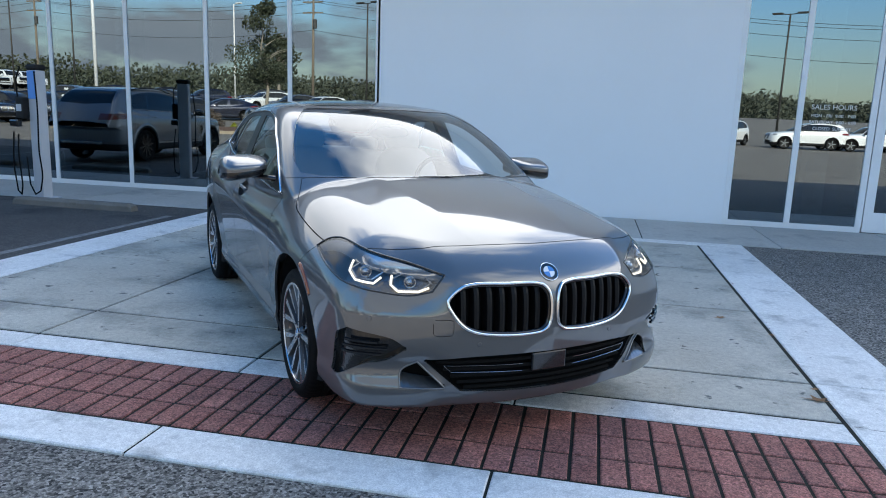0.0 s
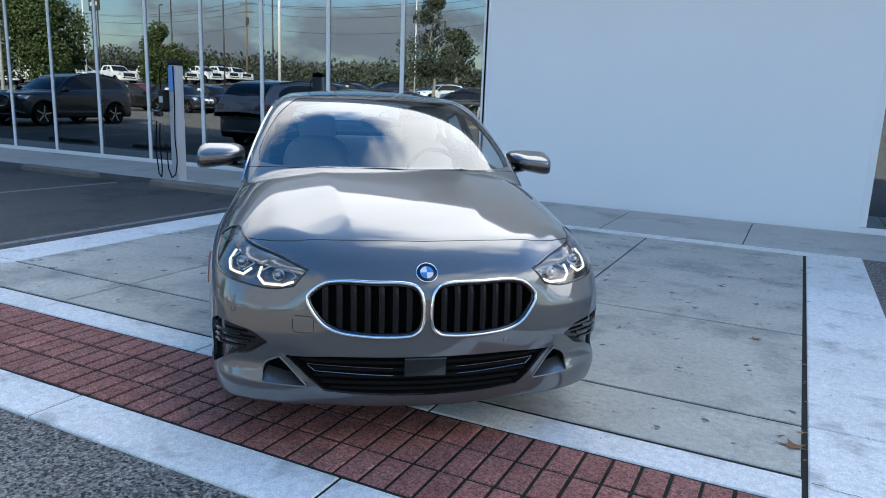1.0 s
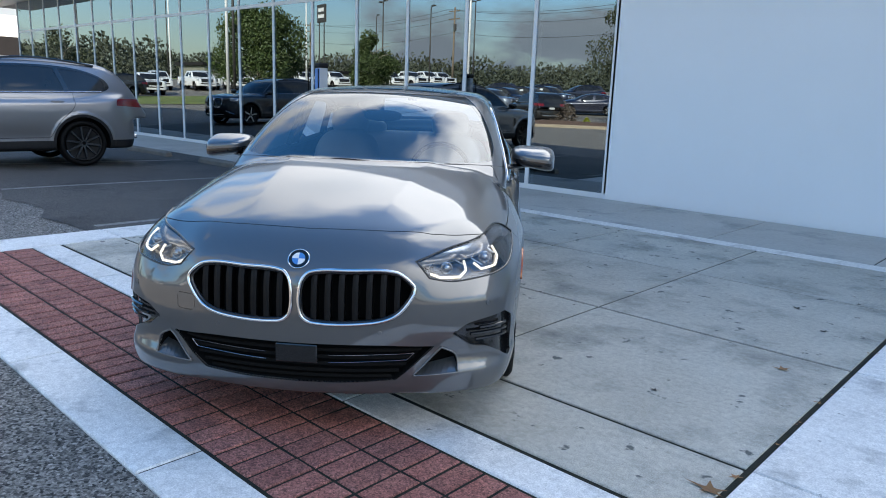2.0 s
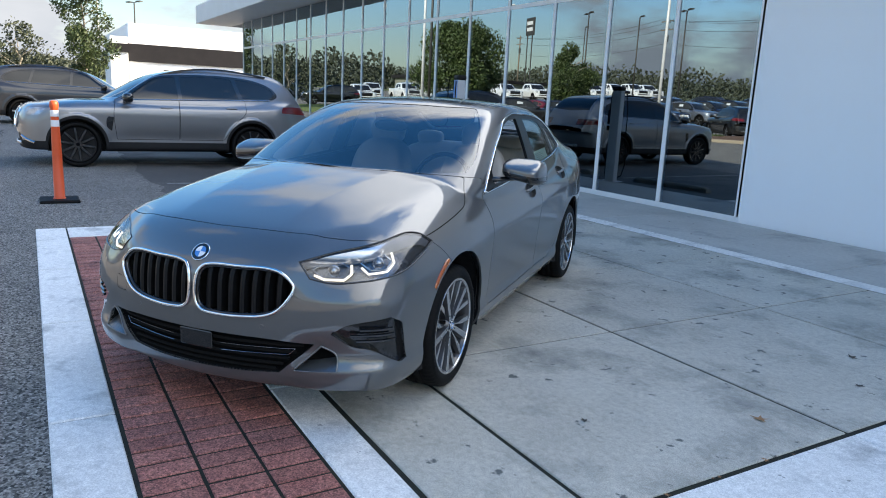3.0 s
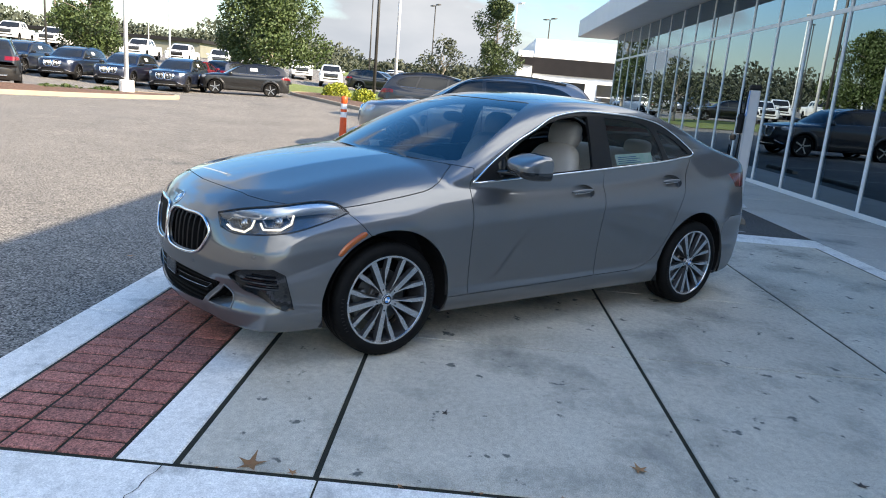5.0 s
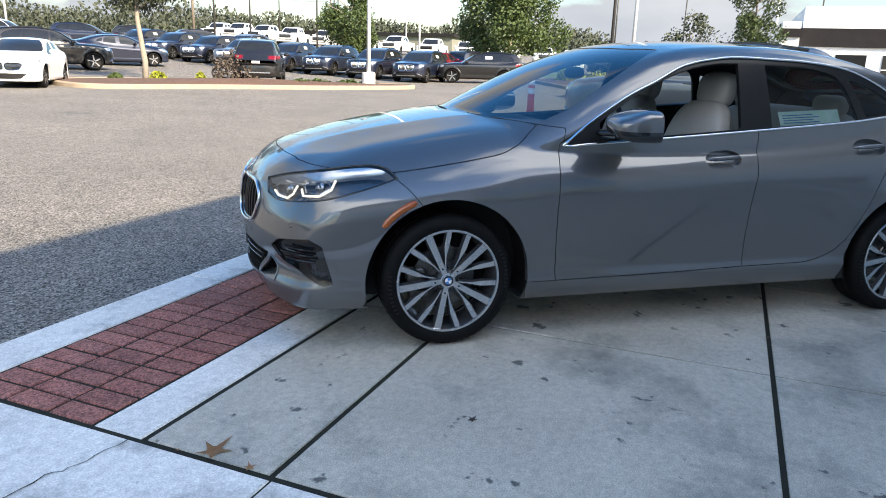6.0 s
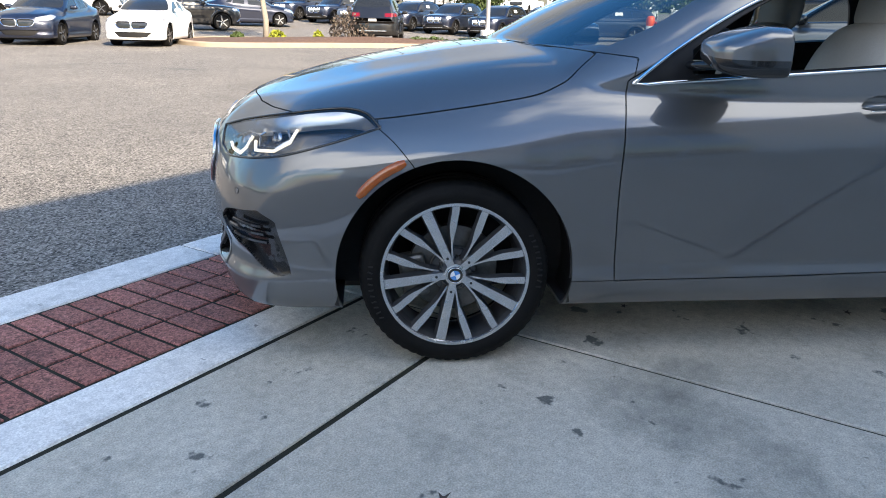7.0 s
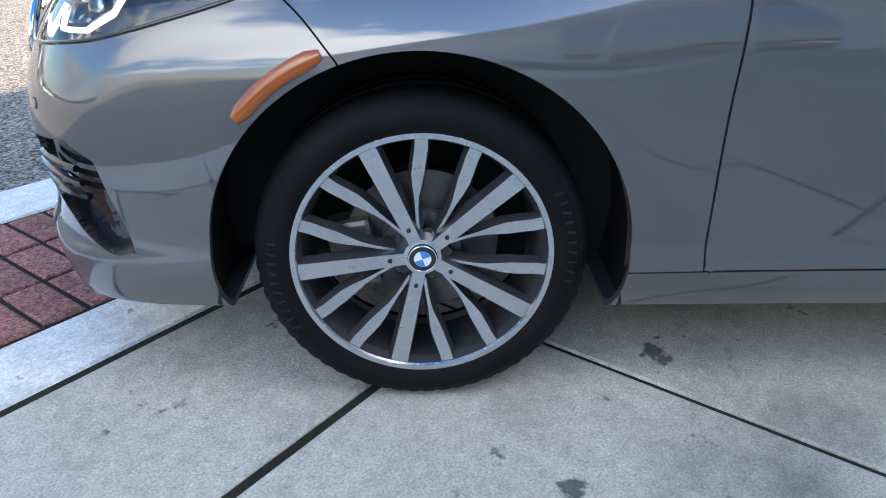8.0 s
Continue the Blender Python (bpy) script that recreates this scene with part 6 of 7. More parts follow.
            v, f = spun(prof, 28, "y")
            v = [(q[0] + xa, q[1], q[2] + hub) for q in v]
            f = [q for q in f if all(v[e][2] > 0.26 for e in q)]
            obj("wheel_well", v, f, MATT_BLACK, car)
    lo_z = 0.2 if kind == "sedan" else (0.3 if kind == "suv" else 0.5)
    boxed("underbody", (ax[1] - 0.5, 0.45, -0.6, 0.6, lo_z - 0.06, lo_z + 0.1), MATT_BLACK, car)
    if kind != "sedan":
        for s in (1, -1):
            z = k["belt"] + 0.06
            x = -0.80 if kind == "suv" else -1.0
            wm = soft_part("wing_mirror", rounded(x, s * 1.09, z, 0.09, 0.12, 0.085, 2.6), (x - 0.15, s * 1.09 - 0.16, z - 0.12), (x + 0.15, s * 1.09 + 0.16, z + 0.12), 0.03, body_paint if kind == "pickup" else GLOSS_BLACK, car)
            v, f = tube([(x + 0.04, s * 0.86, z - 0.07), (x + 0.02, s * 1.04, z - 0.05)], 0.025, 8)
            obj("mirror_arm", v, f, MATT_BLACK, wm)
    else:
        for s in (1, -1):
            soft_part("wing_mirror", rounded(-0.845, s * 0.945, 1.068, 0.075, 0.11, 0.065, 2.6), (-1.0, s * 0.945 - 0.15, 0.95), (-0.7, s * 0.945 + 0.15, 1.2), 0.03, body_paint, car)
        v, f = tube([tuple(p) for p in on_nose(O_KIDNEY[::4, 0], O_KIDNEY[::4, 1], 0.006)], 0.012, 6, closed=True)
        obj("grille_frame", v, f, CHROME, car)
        v, f = tube([tuple(p) for p in on_nose(-O_KIDNEY[::4, 0], O_KIDNEY[::4, 1], 0.006)], 0.012, 6, closed=True)
        obj("grille_frame", v, f, CHROME, car)
    if kind == "suv":
        for s in (1, -1):
            o = outlines["grille"][::3]
            v, f = tube([tuple(p) for p in on_nose(o[:, 0] * s, o[:, 1], 0.008, field)], 0.016, 6, closed=True)
            obj("grille_frame", v, f, CHROME, car, "bright grille frame")
            for j in range(5):
                v, f = tube([tuple(p) for p in on_nose([s * (0.09 + 0.075 * j)] * 3, [0.67, 0.79, 0.91], -0.005, field)], 0.010, 4)
                obj("grille_bar", v, f, LAMP_SHELL, car)
            xs = np.linspace(-0.75, -3.35, 14)
            v, f = tube([tuple(p) for p in on_side(xs, 1.165 + 0.03 * (-0.75 - xs), s, 0.004, field)], 0.009, 5)
            obj("window_trim", v, f, SATIN, car, "bright strip under the windows")
            v, f = tube([tuple(p) for p in on_nose(s * np.linspace(0.62, 0.86, 6), 0.50 - 0.10 * np.linspace(0, 1, 6), 0.006, field)], 0.022, 6)
            obj("fog_trim", v, f, SATIN, car)
        v, f = tube([tuple(p) for p in on_nose(np.linspace(-0.55, 0.55, 9), np.full(9, 0.375), 0.004, field)], 0.026, 6)
        obj("front_trim", v, f, SATIN, car, "bright lower bumper trim")
        if not detail:
            P = on_side([-1.86, -2.26, -2.24, -1.84], [1.36, 1.37, 1.53, 1.52], 1, 0.006, field)
            obj("window_sheet", P, [(0, 1, 2, 3)], PLATE, car, "white printed sheet in the side window")
        for s in (1, -1):
            xs = np.linspace(-1.25, -3.3, 12)
            v, f = tube([(x, s * 0.69, float(S_ROOF(x)) - 0.055 + 0.045 * math.sin(math.pi * i / 11)) for i, x in enumerate(xs)], 0.018, 6)
            obj("roof_rail", v, f, GLOSS_BLACK, car)
        boxed("rear_trim", (-4.075, -4.0, -0.55, 0.55, 0.42, 0.50), SATIN, car, "bright lower bumper trim", 0.02)
        if detail:
            for x, z in ((-1.45, 1.04), (-2.6, 1.07)):
                for s in (1, -1):
                    P = on_side(x + np.linspace(-0.1, 0.1, 9), np.full(9, z), s, 0.008, field)
                    v, f = tube(P, [0.008, 0.014, 0.016, 0.017, 0.017, 0.017, 0.016, 0.014, 0.008], 8)
                    obj("door_handle", v, f, body_paint, car, smooth=True)
            for s in (1, -1):
                o = loop([(-0.42, 0.62, 1), (-0.46, 0.86, 1), (-0.36, 0.86), (-0.34, 0.7)], 32)
                P = on_side(o[:, 0] - 0.12, o[:, 1], s, 0.004, field)
                obj("fender_vent", P, [tuple(range(len(P)))], GLOSS_BLACK, car, "gloss black fender vent")
    if plate:
        x = {"suv": -4.06, "sedan": -3.66, "pickup": -4.92}[kind]
        z = {"suv": 0.88, "sedan": 0.72, "pickup": 0.72}[kind]
        boxed("number_plate", (x - 0.03, x, -0.16, 0.16, z - 0.08, z + 0.08), PLATE, car, "plain number plate")
    return car

# ---- pavers ----
def build_pavers():
    base = boxed("paver_bed", (-4.2, 1.61, 2.96, 3.64, -0.1, -0.018), JOINT)
    tagged(base, "strip of red pavers between pale concrete bands", "paving", kind="structure")
    w, d = 5.81 / 50, 0.68 / 3
    g, b = 0.0072, 0.005
    V, F = [], []
    for o, z in ((0, -0.05), (0, -0.004), (b, 0.0)):
        V += [(g + o, g + o, z), (w - g - o, g + o, z), (w - g - o, d - g - o, z), (g + o, d - g - o, z)]
    for r in (0, 4):
        F += [(r + k, r + (k + 1) % 4, r + 4 + (k + 1) % 4, r + 4 + k) for k in range(4)]
    F.append((8, 9, 10, 11))
    first = obj("brick", V, F, BRICK, base)
    me = first.data
    rnd = random.Random(4)
    for i in range(50):
        for j in range(3):
            ob = first if i == j == 0 else new("brick", me)
            ob.parent = base
            ob.matrix_world = pose(-4.2 + i * w, 2.96 + j * d, rnd.uniform(-0.0015, 0.001), rnd.uniform(-0.4, 0.4), rnd.uniform(-0.5, 0.5), rnd.uniform(-0.5, 0.5))


build_pavers()

# ---- the lot ----
P_NAVY = paint("dark_blue_paint", (0.009, 0.014, 0.032), 0.4)
P_BLACK = paint("black_paint", (0.008, 0.008, 0.009), 0.3)
P_SLATE = paint("slate_grey_paint", (0.16, 0.18, 0.22), 0.6)
P_SUVGREY = paint("mid_grey_paint", (0.22, 0.22, 0.23), 0.7)
P_CHARCOAL = paint("charcoal_paint", (0.03, 0.033, 0.04), 0.5)
P_WHITE = material("white_paint", (0.74, 0.75, 0.76), 0.3, second=(0.7, 0.71, 0.72), scale=-3, coat=1.0)
P_RED = paint("dark_red_paint", (0.16, 0.008, 0.014), 0.4)


def on_ground(x, y, heading):
    return pose(x, y, float(rise(x, y)) - 0.015, 0, 0, heading)


def build_cars():
    vehicle("suv", "mid grey large SUV with black rims, parked by the wheel stops", "suv", P_SUVGREY, on_ground(-11.3, 3.4, -90), 0.03, BLACK_RIM, "parked vehicles", detail=True)
    vehicle("suv", "dark charcoal SUV parked beyond the grey one", "suv", P_CHARCOAL, on_ground(-22.6, 5.75, 84), 0.045, GREY_RIM, "parked vehicles", plate=True, scale=1.04)
    vehicle("suv", "black SUV seen from behind at the planted island", "suv", P_BLACK, on_ground(-22.8, -13.3, 212), 0.05, GREY_RIM, "parked vehicles", plate=True, scale=0.94)
    first = vehicle("suv", "dark blue compact SUV in the front row", "suv", P_NAVY, on_ground(-30.0, -9.6, 4), 0.06, GREY_RIM, "front row of parked vehicles", scale=0.90)
    grey = vehicle("suv", "slate grey compact SUV in the front row", "suv", P_SLATE, on_ground(-30.0, -20.6, 4), 0.06, GREY_RIM, "front row of parked vehicles", scale=0.92)
    for i, y in enumerate((-12.35, -15.1, -17.85, -23.4, -26.2, -29.0)):
        copy_thing(first, on_ground(-30.2 - 0.1 * i, y, 3 + (i % 3)))
    copy_thing(grey, on_ground(-36.5, -25.5, 5))
    side = vehicle("suv", "black compact SUV standing across the lane", "suv", P_BLACK, on_ground(-32.2, -8.2, -72), 0.05, GREY_RIM, "parked vehicles", scale=0.9)
    vehicle("sedan", "dark red saloon parked behind the front row", "sedan", P_RED, on_ground(-37.6, -10.6, 176), 0.05, GREY_RIM, "parked vehicles", plate=True)
    copy_thing(first, on_ground(-40.5, -9.3, 168))
    white = vehicle("sedan", "white four-door coupe with black grille, facing the lane", "sedan", P_WHITE, on_ground(-12.0, -14.4, 38), 0.045, GREY_RIM, "coupes by the island")
    dark = vehicle("sedan", "dark blue four-door coupe facing the lane", "sedan", P_NAVY, on_ground(-9.7, -16.3, 38), 0.045, GREY_RIM, "coupes by the island")
    copy_thing(white, on_ground(-7.4, -18.2, 38))
    for i in range(5):
        copy_thing(dark if i % 3 else white, on_ground(-5.1 + 2.3 * i, -20.1 - 1.9 * i, 38))
    vehicle("suv", "black sloping-roof SUV parked broadside", "suv", P_BLACK, on_ground(-21.0, -21.2, 146), 0.05, GREY_RIM, "parked vehicles", scale=0.97)
    vehicle("sedan", "dark blue saloon parked beyond the island", "sedan", P_NAVY, on_ground(-25.8, -22.5, 150), 0.05, GREY_RIM, "parked vehicles")
    wsuv = vehicle("suv", "white SUV in the back row", "suv", P_WHITE, on_ground(-22.0, -31.0, 120), 0.06, GREY_RIM, "back row of parked vehicles", scale=0.95)
    for i, (x, y) in enumerate(((-25.0, -32.5), (-28.2, -34.0), (-18.5, -29.5), (-15.5, -28.5), (8.0, -27.0), (12.0, -27.5), (16.0, -28.0))):
        copy_thing(wsuv if i % 2 or i > 3 else grey, on_ground(x, y, 120 if i < 5 else 175))
    for i, (x, y) in enumerate(((-33.5, -33.0), (-36.5, -31.0), (-39.5, -28.5), (-12.0, -27.0), (-8.5, -27.5), (-31.0, -39.0))):
        copy_thing(side if i % 2 else first, on_ground(x, y, 130 + 7 * i))
    truck = vehicle("pickup", "white crew-cab pickup with a black grille, on the rise", "pickup", P_WHITE, on_ground(-62.0, -22.5, 10), 0.07, GREY_RIM, "row of white pickups")
    for i, (x, y) in enumerate(((-60.8, -25.9), (-60.0, -29.3), (-59.2, -32.8), (-58.8, -36.4), (-58.8, -40.0), (-59.6, -43.6), (-61.0, -47.4), (-63.0, -19.0), (-64.0, -15.4), (-58.5, -7.6), (-66.0, -51.0), (-66.1, -12.0), (-64.9, -16.4))):
        copy_thing(truck, on_ground(x, y, 8 + 3 * (i % 4)))
    far = vehicle("suv", "dark SUV far off beside the lawn", "suv", P_BLACK, on_ground(-56.5, -1.8, 100), 0.08, GREY_RIM, "far parked vehicles", plate=True)
    for i, (x, y) in enumerate(((-70, -3.5), (-74, -1.5), (-78, 0.5), (-82, 2.0), (-64, 3.4), (-86, -4))):
        copy_thing(wsuv if i % 3 else grey, on_ground(x, y, 60 + 20 * i))


build_cars()

# ---- plants ----
LEAF = material("green_leaves", (0.026, 0.052, 0.013), 0.6, second=(0.055, 0.085, 0.022), scale=1.3, amount=0.5, by_object=0.1)
LEAF_DARK = material("dark_tree_leaves", (0.028, 0.04, 0.024), 0.7, second=(0.055, 0.066, 0.036), scale=0.25, amount=0.5)
# the greying of distant haze is put into the far woods' leaf colour
LEAF_HAZED = material("hazed_wood_leaves", (0.035, 0.047, 0.036), 0.8, second=(0.065, 0.075, 0.05), scale=0.12, amount=0.5)
LEAF_YELLOW = material("yellow_green_leaves", (0.19, 0.23, 0.022), 0.6, second=(0.30, 0.31, 0.035), scale=5, amount=0.5)
LEAF_BURGUNDY = material("dull_burgundy_leaves", (0.07, 0.045, 0.045), 0.7, second=(0.10, 0.085, 0.06), scale=5, amount=0.5)
BARK = material("grey_bark", (0.20, 0.17, 0.14), 0.9, second=(0.28, 0.25, 0.21), scale=9, fine=0.2, bump=0.006, bump_scale=40)
MULCH = material("brown_mulch", (0.075, 0.042, 0.031), 0.95, second=(0.13, 0.075, 0.055), scale=9, amount=0.4, fine=0.4, fine_scale=60, bump=0.02, bump_scale=35)
GRASS = material("mown_grass", (0.09, 0.13, 0.03), 0.9, second=(0.16, 0.19, 0.05), scale=0.5, fine=0.35, fine_scale=50, bump=0.02, bump_scale=45)
KERB = material("buff_kerb_concrete", (0.25, 0.20, 0.15), 0.85, second=(0.32, 0.26, 0.195), scale=3, fine=0.12, bump=0.002, bump_scale=70)


def leaves(rnd, places, size, bent=0.25):
    """Verts and faces of a cloud of small folded leaf clumps at the places given."""
    V, F = [], []
    for p in places:
        a, b = rnd.uniform(0, 2 * math.pi), rnd.uniform(-1, 1)
        n = Vector((math.cos(a) * math.sqrt(1 - b * b), math.sin(a) * math.sqrt(1 - b * b), b))
        u = n.orthogonal().normalized()
        w = n.cross(u)
        s = size * rnd.uniform(0.6, 1.3)
        i = len(V)
        V += [p + u * s, p + w * s * 0.6 + n * s * bent, p - u * s, p - w * s * 0.6 + n * s * bent]
        F += [(i, i + 1, i + 2), (i, i + 2, i + 3)]
    return V, F


def crown_places(rnd, n, height, radius, low, shape):
    """Places in a crown of uneven lobes with gaps."""
    lobes = []
    for _ in range(26):
        t = rnd.random()
        a = rnd.uniform(0, 2 * math.pi)
        r = radius * shape(t) * rnd.uniform(0.35, 0.85)
        lobes.append((Vector((r * math.cos(a), r * math.sin(a), low + (height - low) * t)), radius * rnd.uniform(0.22, 0.42) * (0.6 + 0.6 * shape(t))))
    out = []
    while len(out) < n:
        c, s = rnd.choice(lobes)
        d = Vector((rnd.gauss(0, 1), rnd.gauss(0, 1), rnd.gauss(0, 0.8))).normalized()
        out.append(c + d * s * rnd.uniform(0.55, 1.05))
    return out


def tree(name, label, x, y, height, radius, low, n, leaf, mat, seed, shape, trunk=0.12, group="trees"):
    rnd = random.Random(seed)
    t = thing(name, label, "tree", group, on_ground(x, y, 0))
    places = crown_places(rnd, n, height, radius, low, shape)
    V, F = leaves(rnd, places, leaf)
    P = [(rnd.uniform(-0.04, 0.04) * i, rnd.uniform(-0.04, 0.04) * i, height * 0.9 * i / 8 - (0.1 if i == 0 else 0)) for i in range(9)]
    tv, tf = tube(P, [trunk * (1.15 - i / 8.5) for i in range(9)], 10)
    bark = obj("trunk", tv, tf, BARK, t, smooth=True)
    for i in range(12):
        z = rnd.uniform(low * 0.9, height * 0.75)
        a = rnd.uniform(0, 2 * math.pi)
        r = radius * shape((z - low * 0.9) / (height - low * 0.9)) * 0.75
        lv, lf = tube([(0, 0, z), (0.5 * r * math.cos(a), 0.5 * r * math.sin(a), z + 0.35 * r), (r * math.cos(a), r * math.sin(a), z + 0.5 * r)], [trunk * 0.35, trunk * 0.2, trunk * 0.06], 6)
        obj("limb", lv, lf, BARK, bark)
    c = obj("crown", V, F, mat, t)
    c["kind"] = "stuff"
    return t


def bush(name, label, x, y, w, h, n, leaf, mat, seed, group=""):
    rnd = random.Random(seed)
    t = thing(name, label, "shrub", group, on_ground(x, y, 0))
    places = []
    for _ in range(n):
        d = Vector((rnd.gauss(0, 1), rnd.gauss(0, 1), abs(rnd.gauss(0, 1)))).normalized()
        k = rnd.uniform(0.72, 1.0) * (1 + 0.16 * noise.noise(d * 2.6 + Vector((seed, 0, 0))))
        places.append(Vector((d.x * w * k, d.y * w * k, d.z * h * k + 0.03)))
    V, F = leaves(rnd, places, leaf)
    c = obj("foliage", V, F, mat, t)
    c["kind"] = "stuff"
    for i in range(7):
        a = rnd.uniform(0, 2 * math.pi)
        tv, tf = tube([(0.06 * math.cos(a), 0.06 * math.sin(a), -0.05), (0.5 * w * math.cos(a), 0.5 * w * math.sin(a), 0.7 * h)], [0.02, 0.006], 5)
        obj("stem", tv, tf, BARK, t)
    return t


ROUND = lambda t: math.sqrt(max(0.0, 1 - (2 * t - 0.75) ** 2 / 1.6)) if t < 1 else 0.2
SLIM = lambda t: max(0.12, math.sin(math.pi * min(0.98, 0.12 + 0.83 * t)) * (1.15 - 0.55 * t))


def build_plants():
    tree("tree", "broad green street tree in full leaf", -43.5, -8.6, 6.4, 3.4, 1.5, 21000, 0.105, LEAF, 3, ROUND, 0.17)
    tree("tree", "tall slim green tree with a thin crown", -50.8, 6.2, 8.9, 2.0, 2.0, 10000, 0.095, LEAF, 5, SLIM, 0.12)
    tree("tree", "round green tree among the parked trucks", -47.5, -23.0, 5.4, 2.4, 1.2, 11000, 0.11, LEAF, 8, ROUND, 0.14)
    tree("tree", "slim tree with a pale trunk on the island", -17.4, -14.6, 6.6, 1.9, 2.6, 5500, 0.075, LEAF_DARK, 11, SLIM, 0.10)
    tree("tree", "low thin-leaved tree beyond the parked SUV", -50.0, 2.4, 4.2, 2.4, 1.0, 2600, 0.11, LEAF_DARK, 14, ROUND, 0.10)
    tree("tree", "green tree at the edge of the far lot", -34.0, -52.0, 6.5, 2.2, 2.0, 2600, 0.2, LEAF_DARK, 22, ROUND, 0.2)
    tree("tree", "thin autumn tree beside the road", -9.0, -40.0, 6.0, 1.9, 2.0, 2000, 0.2, LEAF_DARK, 23, ROUND, 0.2)
    for i, (x, y, w, h) in enumerate(((-35.8, -2.7, 0.85, 0.9), (-32.0, -0.6, 0.68, 0.8), (-29.2, 0.9, 0.5, 0.66))):
        bush("bush", "clipped yellow-green bush in a mulched bed", x, y, w, h, 1500, 0.075, LEAF_YELLOW, 30 + i, "bushes by the lane")
    bush("shrub", "loose burgundy shrub on the mulched island", -19.6, -12.2, 1.0, 1.25, 1500, 0.06, LEAF_BURGUNDY, 41)
    for i, (x, y, w) in enumerate(((-17.0, -13.6, 0.35), (-18.4, -12.9, 0.22), (-21.3, -9.6, 0.7), (-20.4, -9.9, 0.55), (-22.6, -9.0, 0.6), (-23.4, -8.5, 0.4), (-16.3, -14.9, 0.3))):
        bush("shrub", "low grassy tuft on the island", x, y, w, 0.30 if i > 1 else 0.42, 420, 0.06, LEAF if i > 1 else LEAF_YELLOW, 50 + i, "tufts on the island")


build_plants()


def mound(name, label, outline, high, mat, category, kerb=True):
    """A kerbed bed: a rounded kerb round an outline and a low crowned fill."""
    base = rise(outline[:, 0], outline[:, 1])
    c = outline.mean(0)
    n = len(outline)
    V = [(p[0], p[1], float(b) + 0.11) for p, b in zip(outline, base)]
    for f in (0.6, 0.25):
        V += [(*(c + (p - c) * f), float(rise(*(c + (p - c) * f))) + 0.11 + high * (1 - f)) for p in outline]
    V.append((*c, float(rise(*c)) + 0.11 + high))
    F = []
    for r in (0, 1):
        F += [(r * n + k, r * n + (k + 1) % n, (r + 1) * n + (k + 1) % n, (r + 1) * n + k) for k in range(n)]
    F += [(2 * n + k, 2 * n + (k + 1) % n, 3 * n) for k in range(n)]
    t = thing(name, label, category)
    obj("fill", V, F, mat, t, smooth=True)
    if kerb:
        V, F = [], []
        for p, q, b in zip(outline, np.roll(outline, -1, 0), base):
            d = q - p
            d = d / max(np.linalg.norm(d), 1e-6)
            o = np.array([d[1], -d[0]])
            if o @ (p - c) < 0:
                o = -o
            for a, z in ((0.10, -0.05), (0.09, 0.10), (0.05, 0.135), (-0.07, 0.135), (-0.08, 0.05)):
                V.append((*(p + o * a), float(b) + z))
        for k in range(n):
            j = (k + 1) % n
            F += [(5 * k + i, 5 * j + i, 5 * j + i + 1, 5 * k + i + 1) for i in range(4)]
        obj("kerb", V, F, KERB, t, "buff concrete kerb")
    return t


def build_beds():
    mound("planted_island", "kerbed traffic island with mulch, shrubs and grass", loop([(-13.4, -13.6), (-13.9, -12.6), (-17.5, -10.7), (-21.6, -7.8), (-23.4, -6.7), (-24.6, -7.2), (-24.4, -8.8), (-20.5, -12.2), (-16.0, -15.6), (-14.0, -15.2)], 90), 0.2, MULCH, "traffic island")
    mound("planted_bed", "kerbed mulched bed with clipped bushes", loop([(-26.5, 1.8), (-28.5, 1.6), (-33.0, -0.8), (-38.5, -3.6), (-39.5, -5.2), (-38.0, -5.8), (-33.5, -3.8), (-28.5, -0.9), (-26.2, 0.9)], 80), 0.08, MULCH, "planting bed")
    rnd = random.Random(77)
    n = 26
    xs, ys = np.linspace(-56, -40, n), np.linspace(-14, 4, n)
    V = [(x, y, float(rise(x, y)) + 0.02) for x in xs for y in ys]
    F = [(i * n + j, (i + 1) * n + j, (i + 1) * n + j + 1, i * n + j + 1) for i in range(n - 1) for j in range(n - 1)]
    tagged(obj("lawn", V, F, GRASS, smooth=True), "strip of mown grass before the far lot", "lawn", kind="structure")
    xs, ys = np.linspace(-420, -95, 30), np.linspace(-420, 300, 40)
    V = [(x, y, float(rise(x, y)) + 0.05) for x in xs for y in ys]
    F = [(i * 40 + j, (i + 1) * 40 + j, (i + 1) * 40 + j + 1, i * 40 + j + 1) for i in range(29) for j in range(39)]
    tagged(obj("far_field", V, F, GRASS, smooth=True), "rough grass beyond the lots", "field", kind="structure")
    # far woods
    V, F = [], []
    for i in range(330):
        a = radians(150 + 190 * i / 330 + rnd.uniform(-0.6, 0.6))
        d = rnd.uniform(170, 250)
        x, y = d * math.cos(a), d * math.sin(a)
        hgt = (rnd.uniform(2.6, 4.6) + 5.0 * float(np.interp(math.degrees(a), [184, 196, 250, 300], [0, 1, 1, 0.4]))) + 1.6 * noise.noise((a * 6, 0, 3))
        w = rnd.uniform(6, 11)
        c = Vector((x, y, float(rise(x, y))))
        pts = []
        for _ in range(460):
            dd = Vector((rnd.gauss(0, 1), rnd.gauss(0, 1), abs(rnd.gauss(0, 1)))).normalized()
            pts.append(c + Vector((dd.x * w, dd.y * w, dd.z * hgt)) * rnd.uniform(0.75, 1.05))
        v, f = leaves(rnd, pts, 0.55)
        o = len(V)
        V += v
        F += [tuple(k + o for k in q) for q in f]
    tagged(obj("far_woods", V, F, LEAF_HAZED), "dark line of woods on the horizon", "woods", kind="stuff")


build_beds()

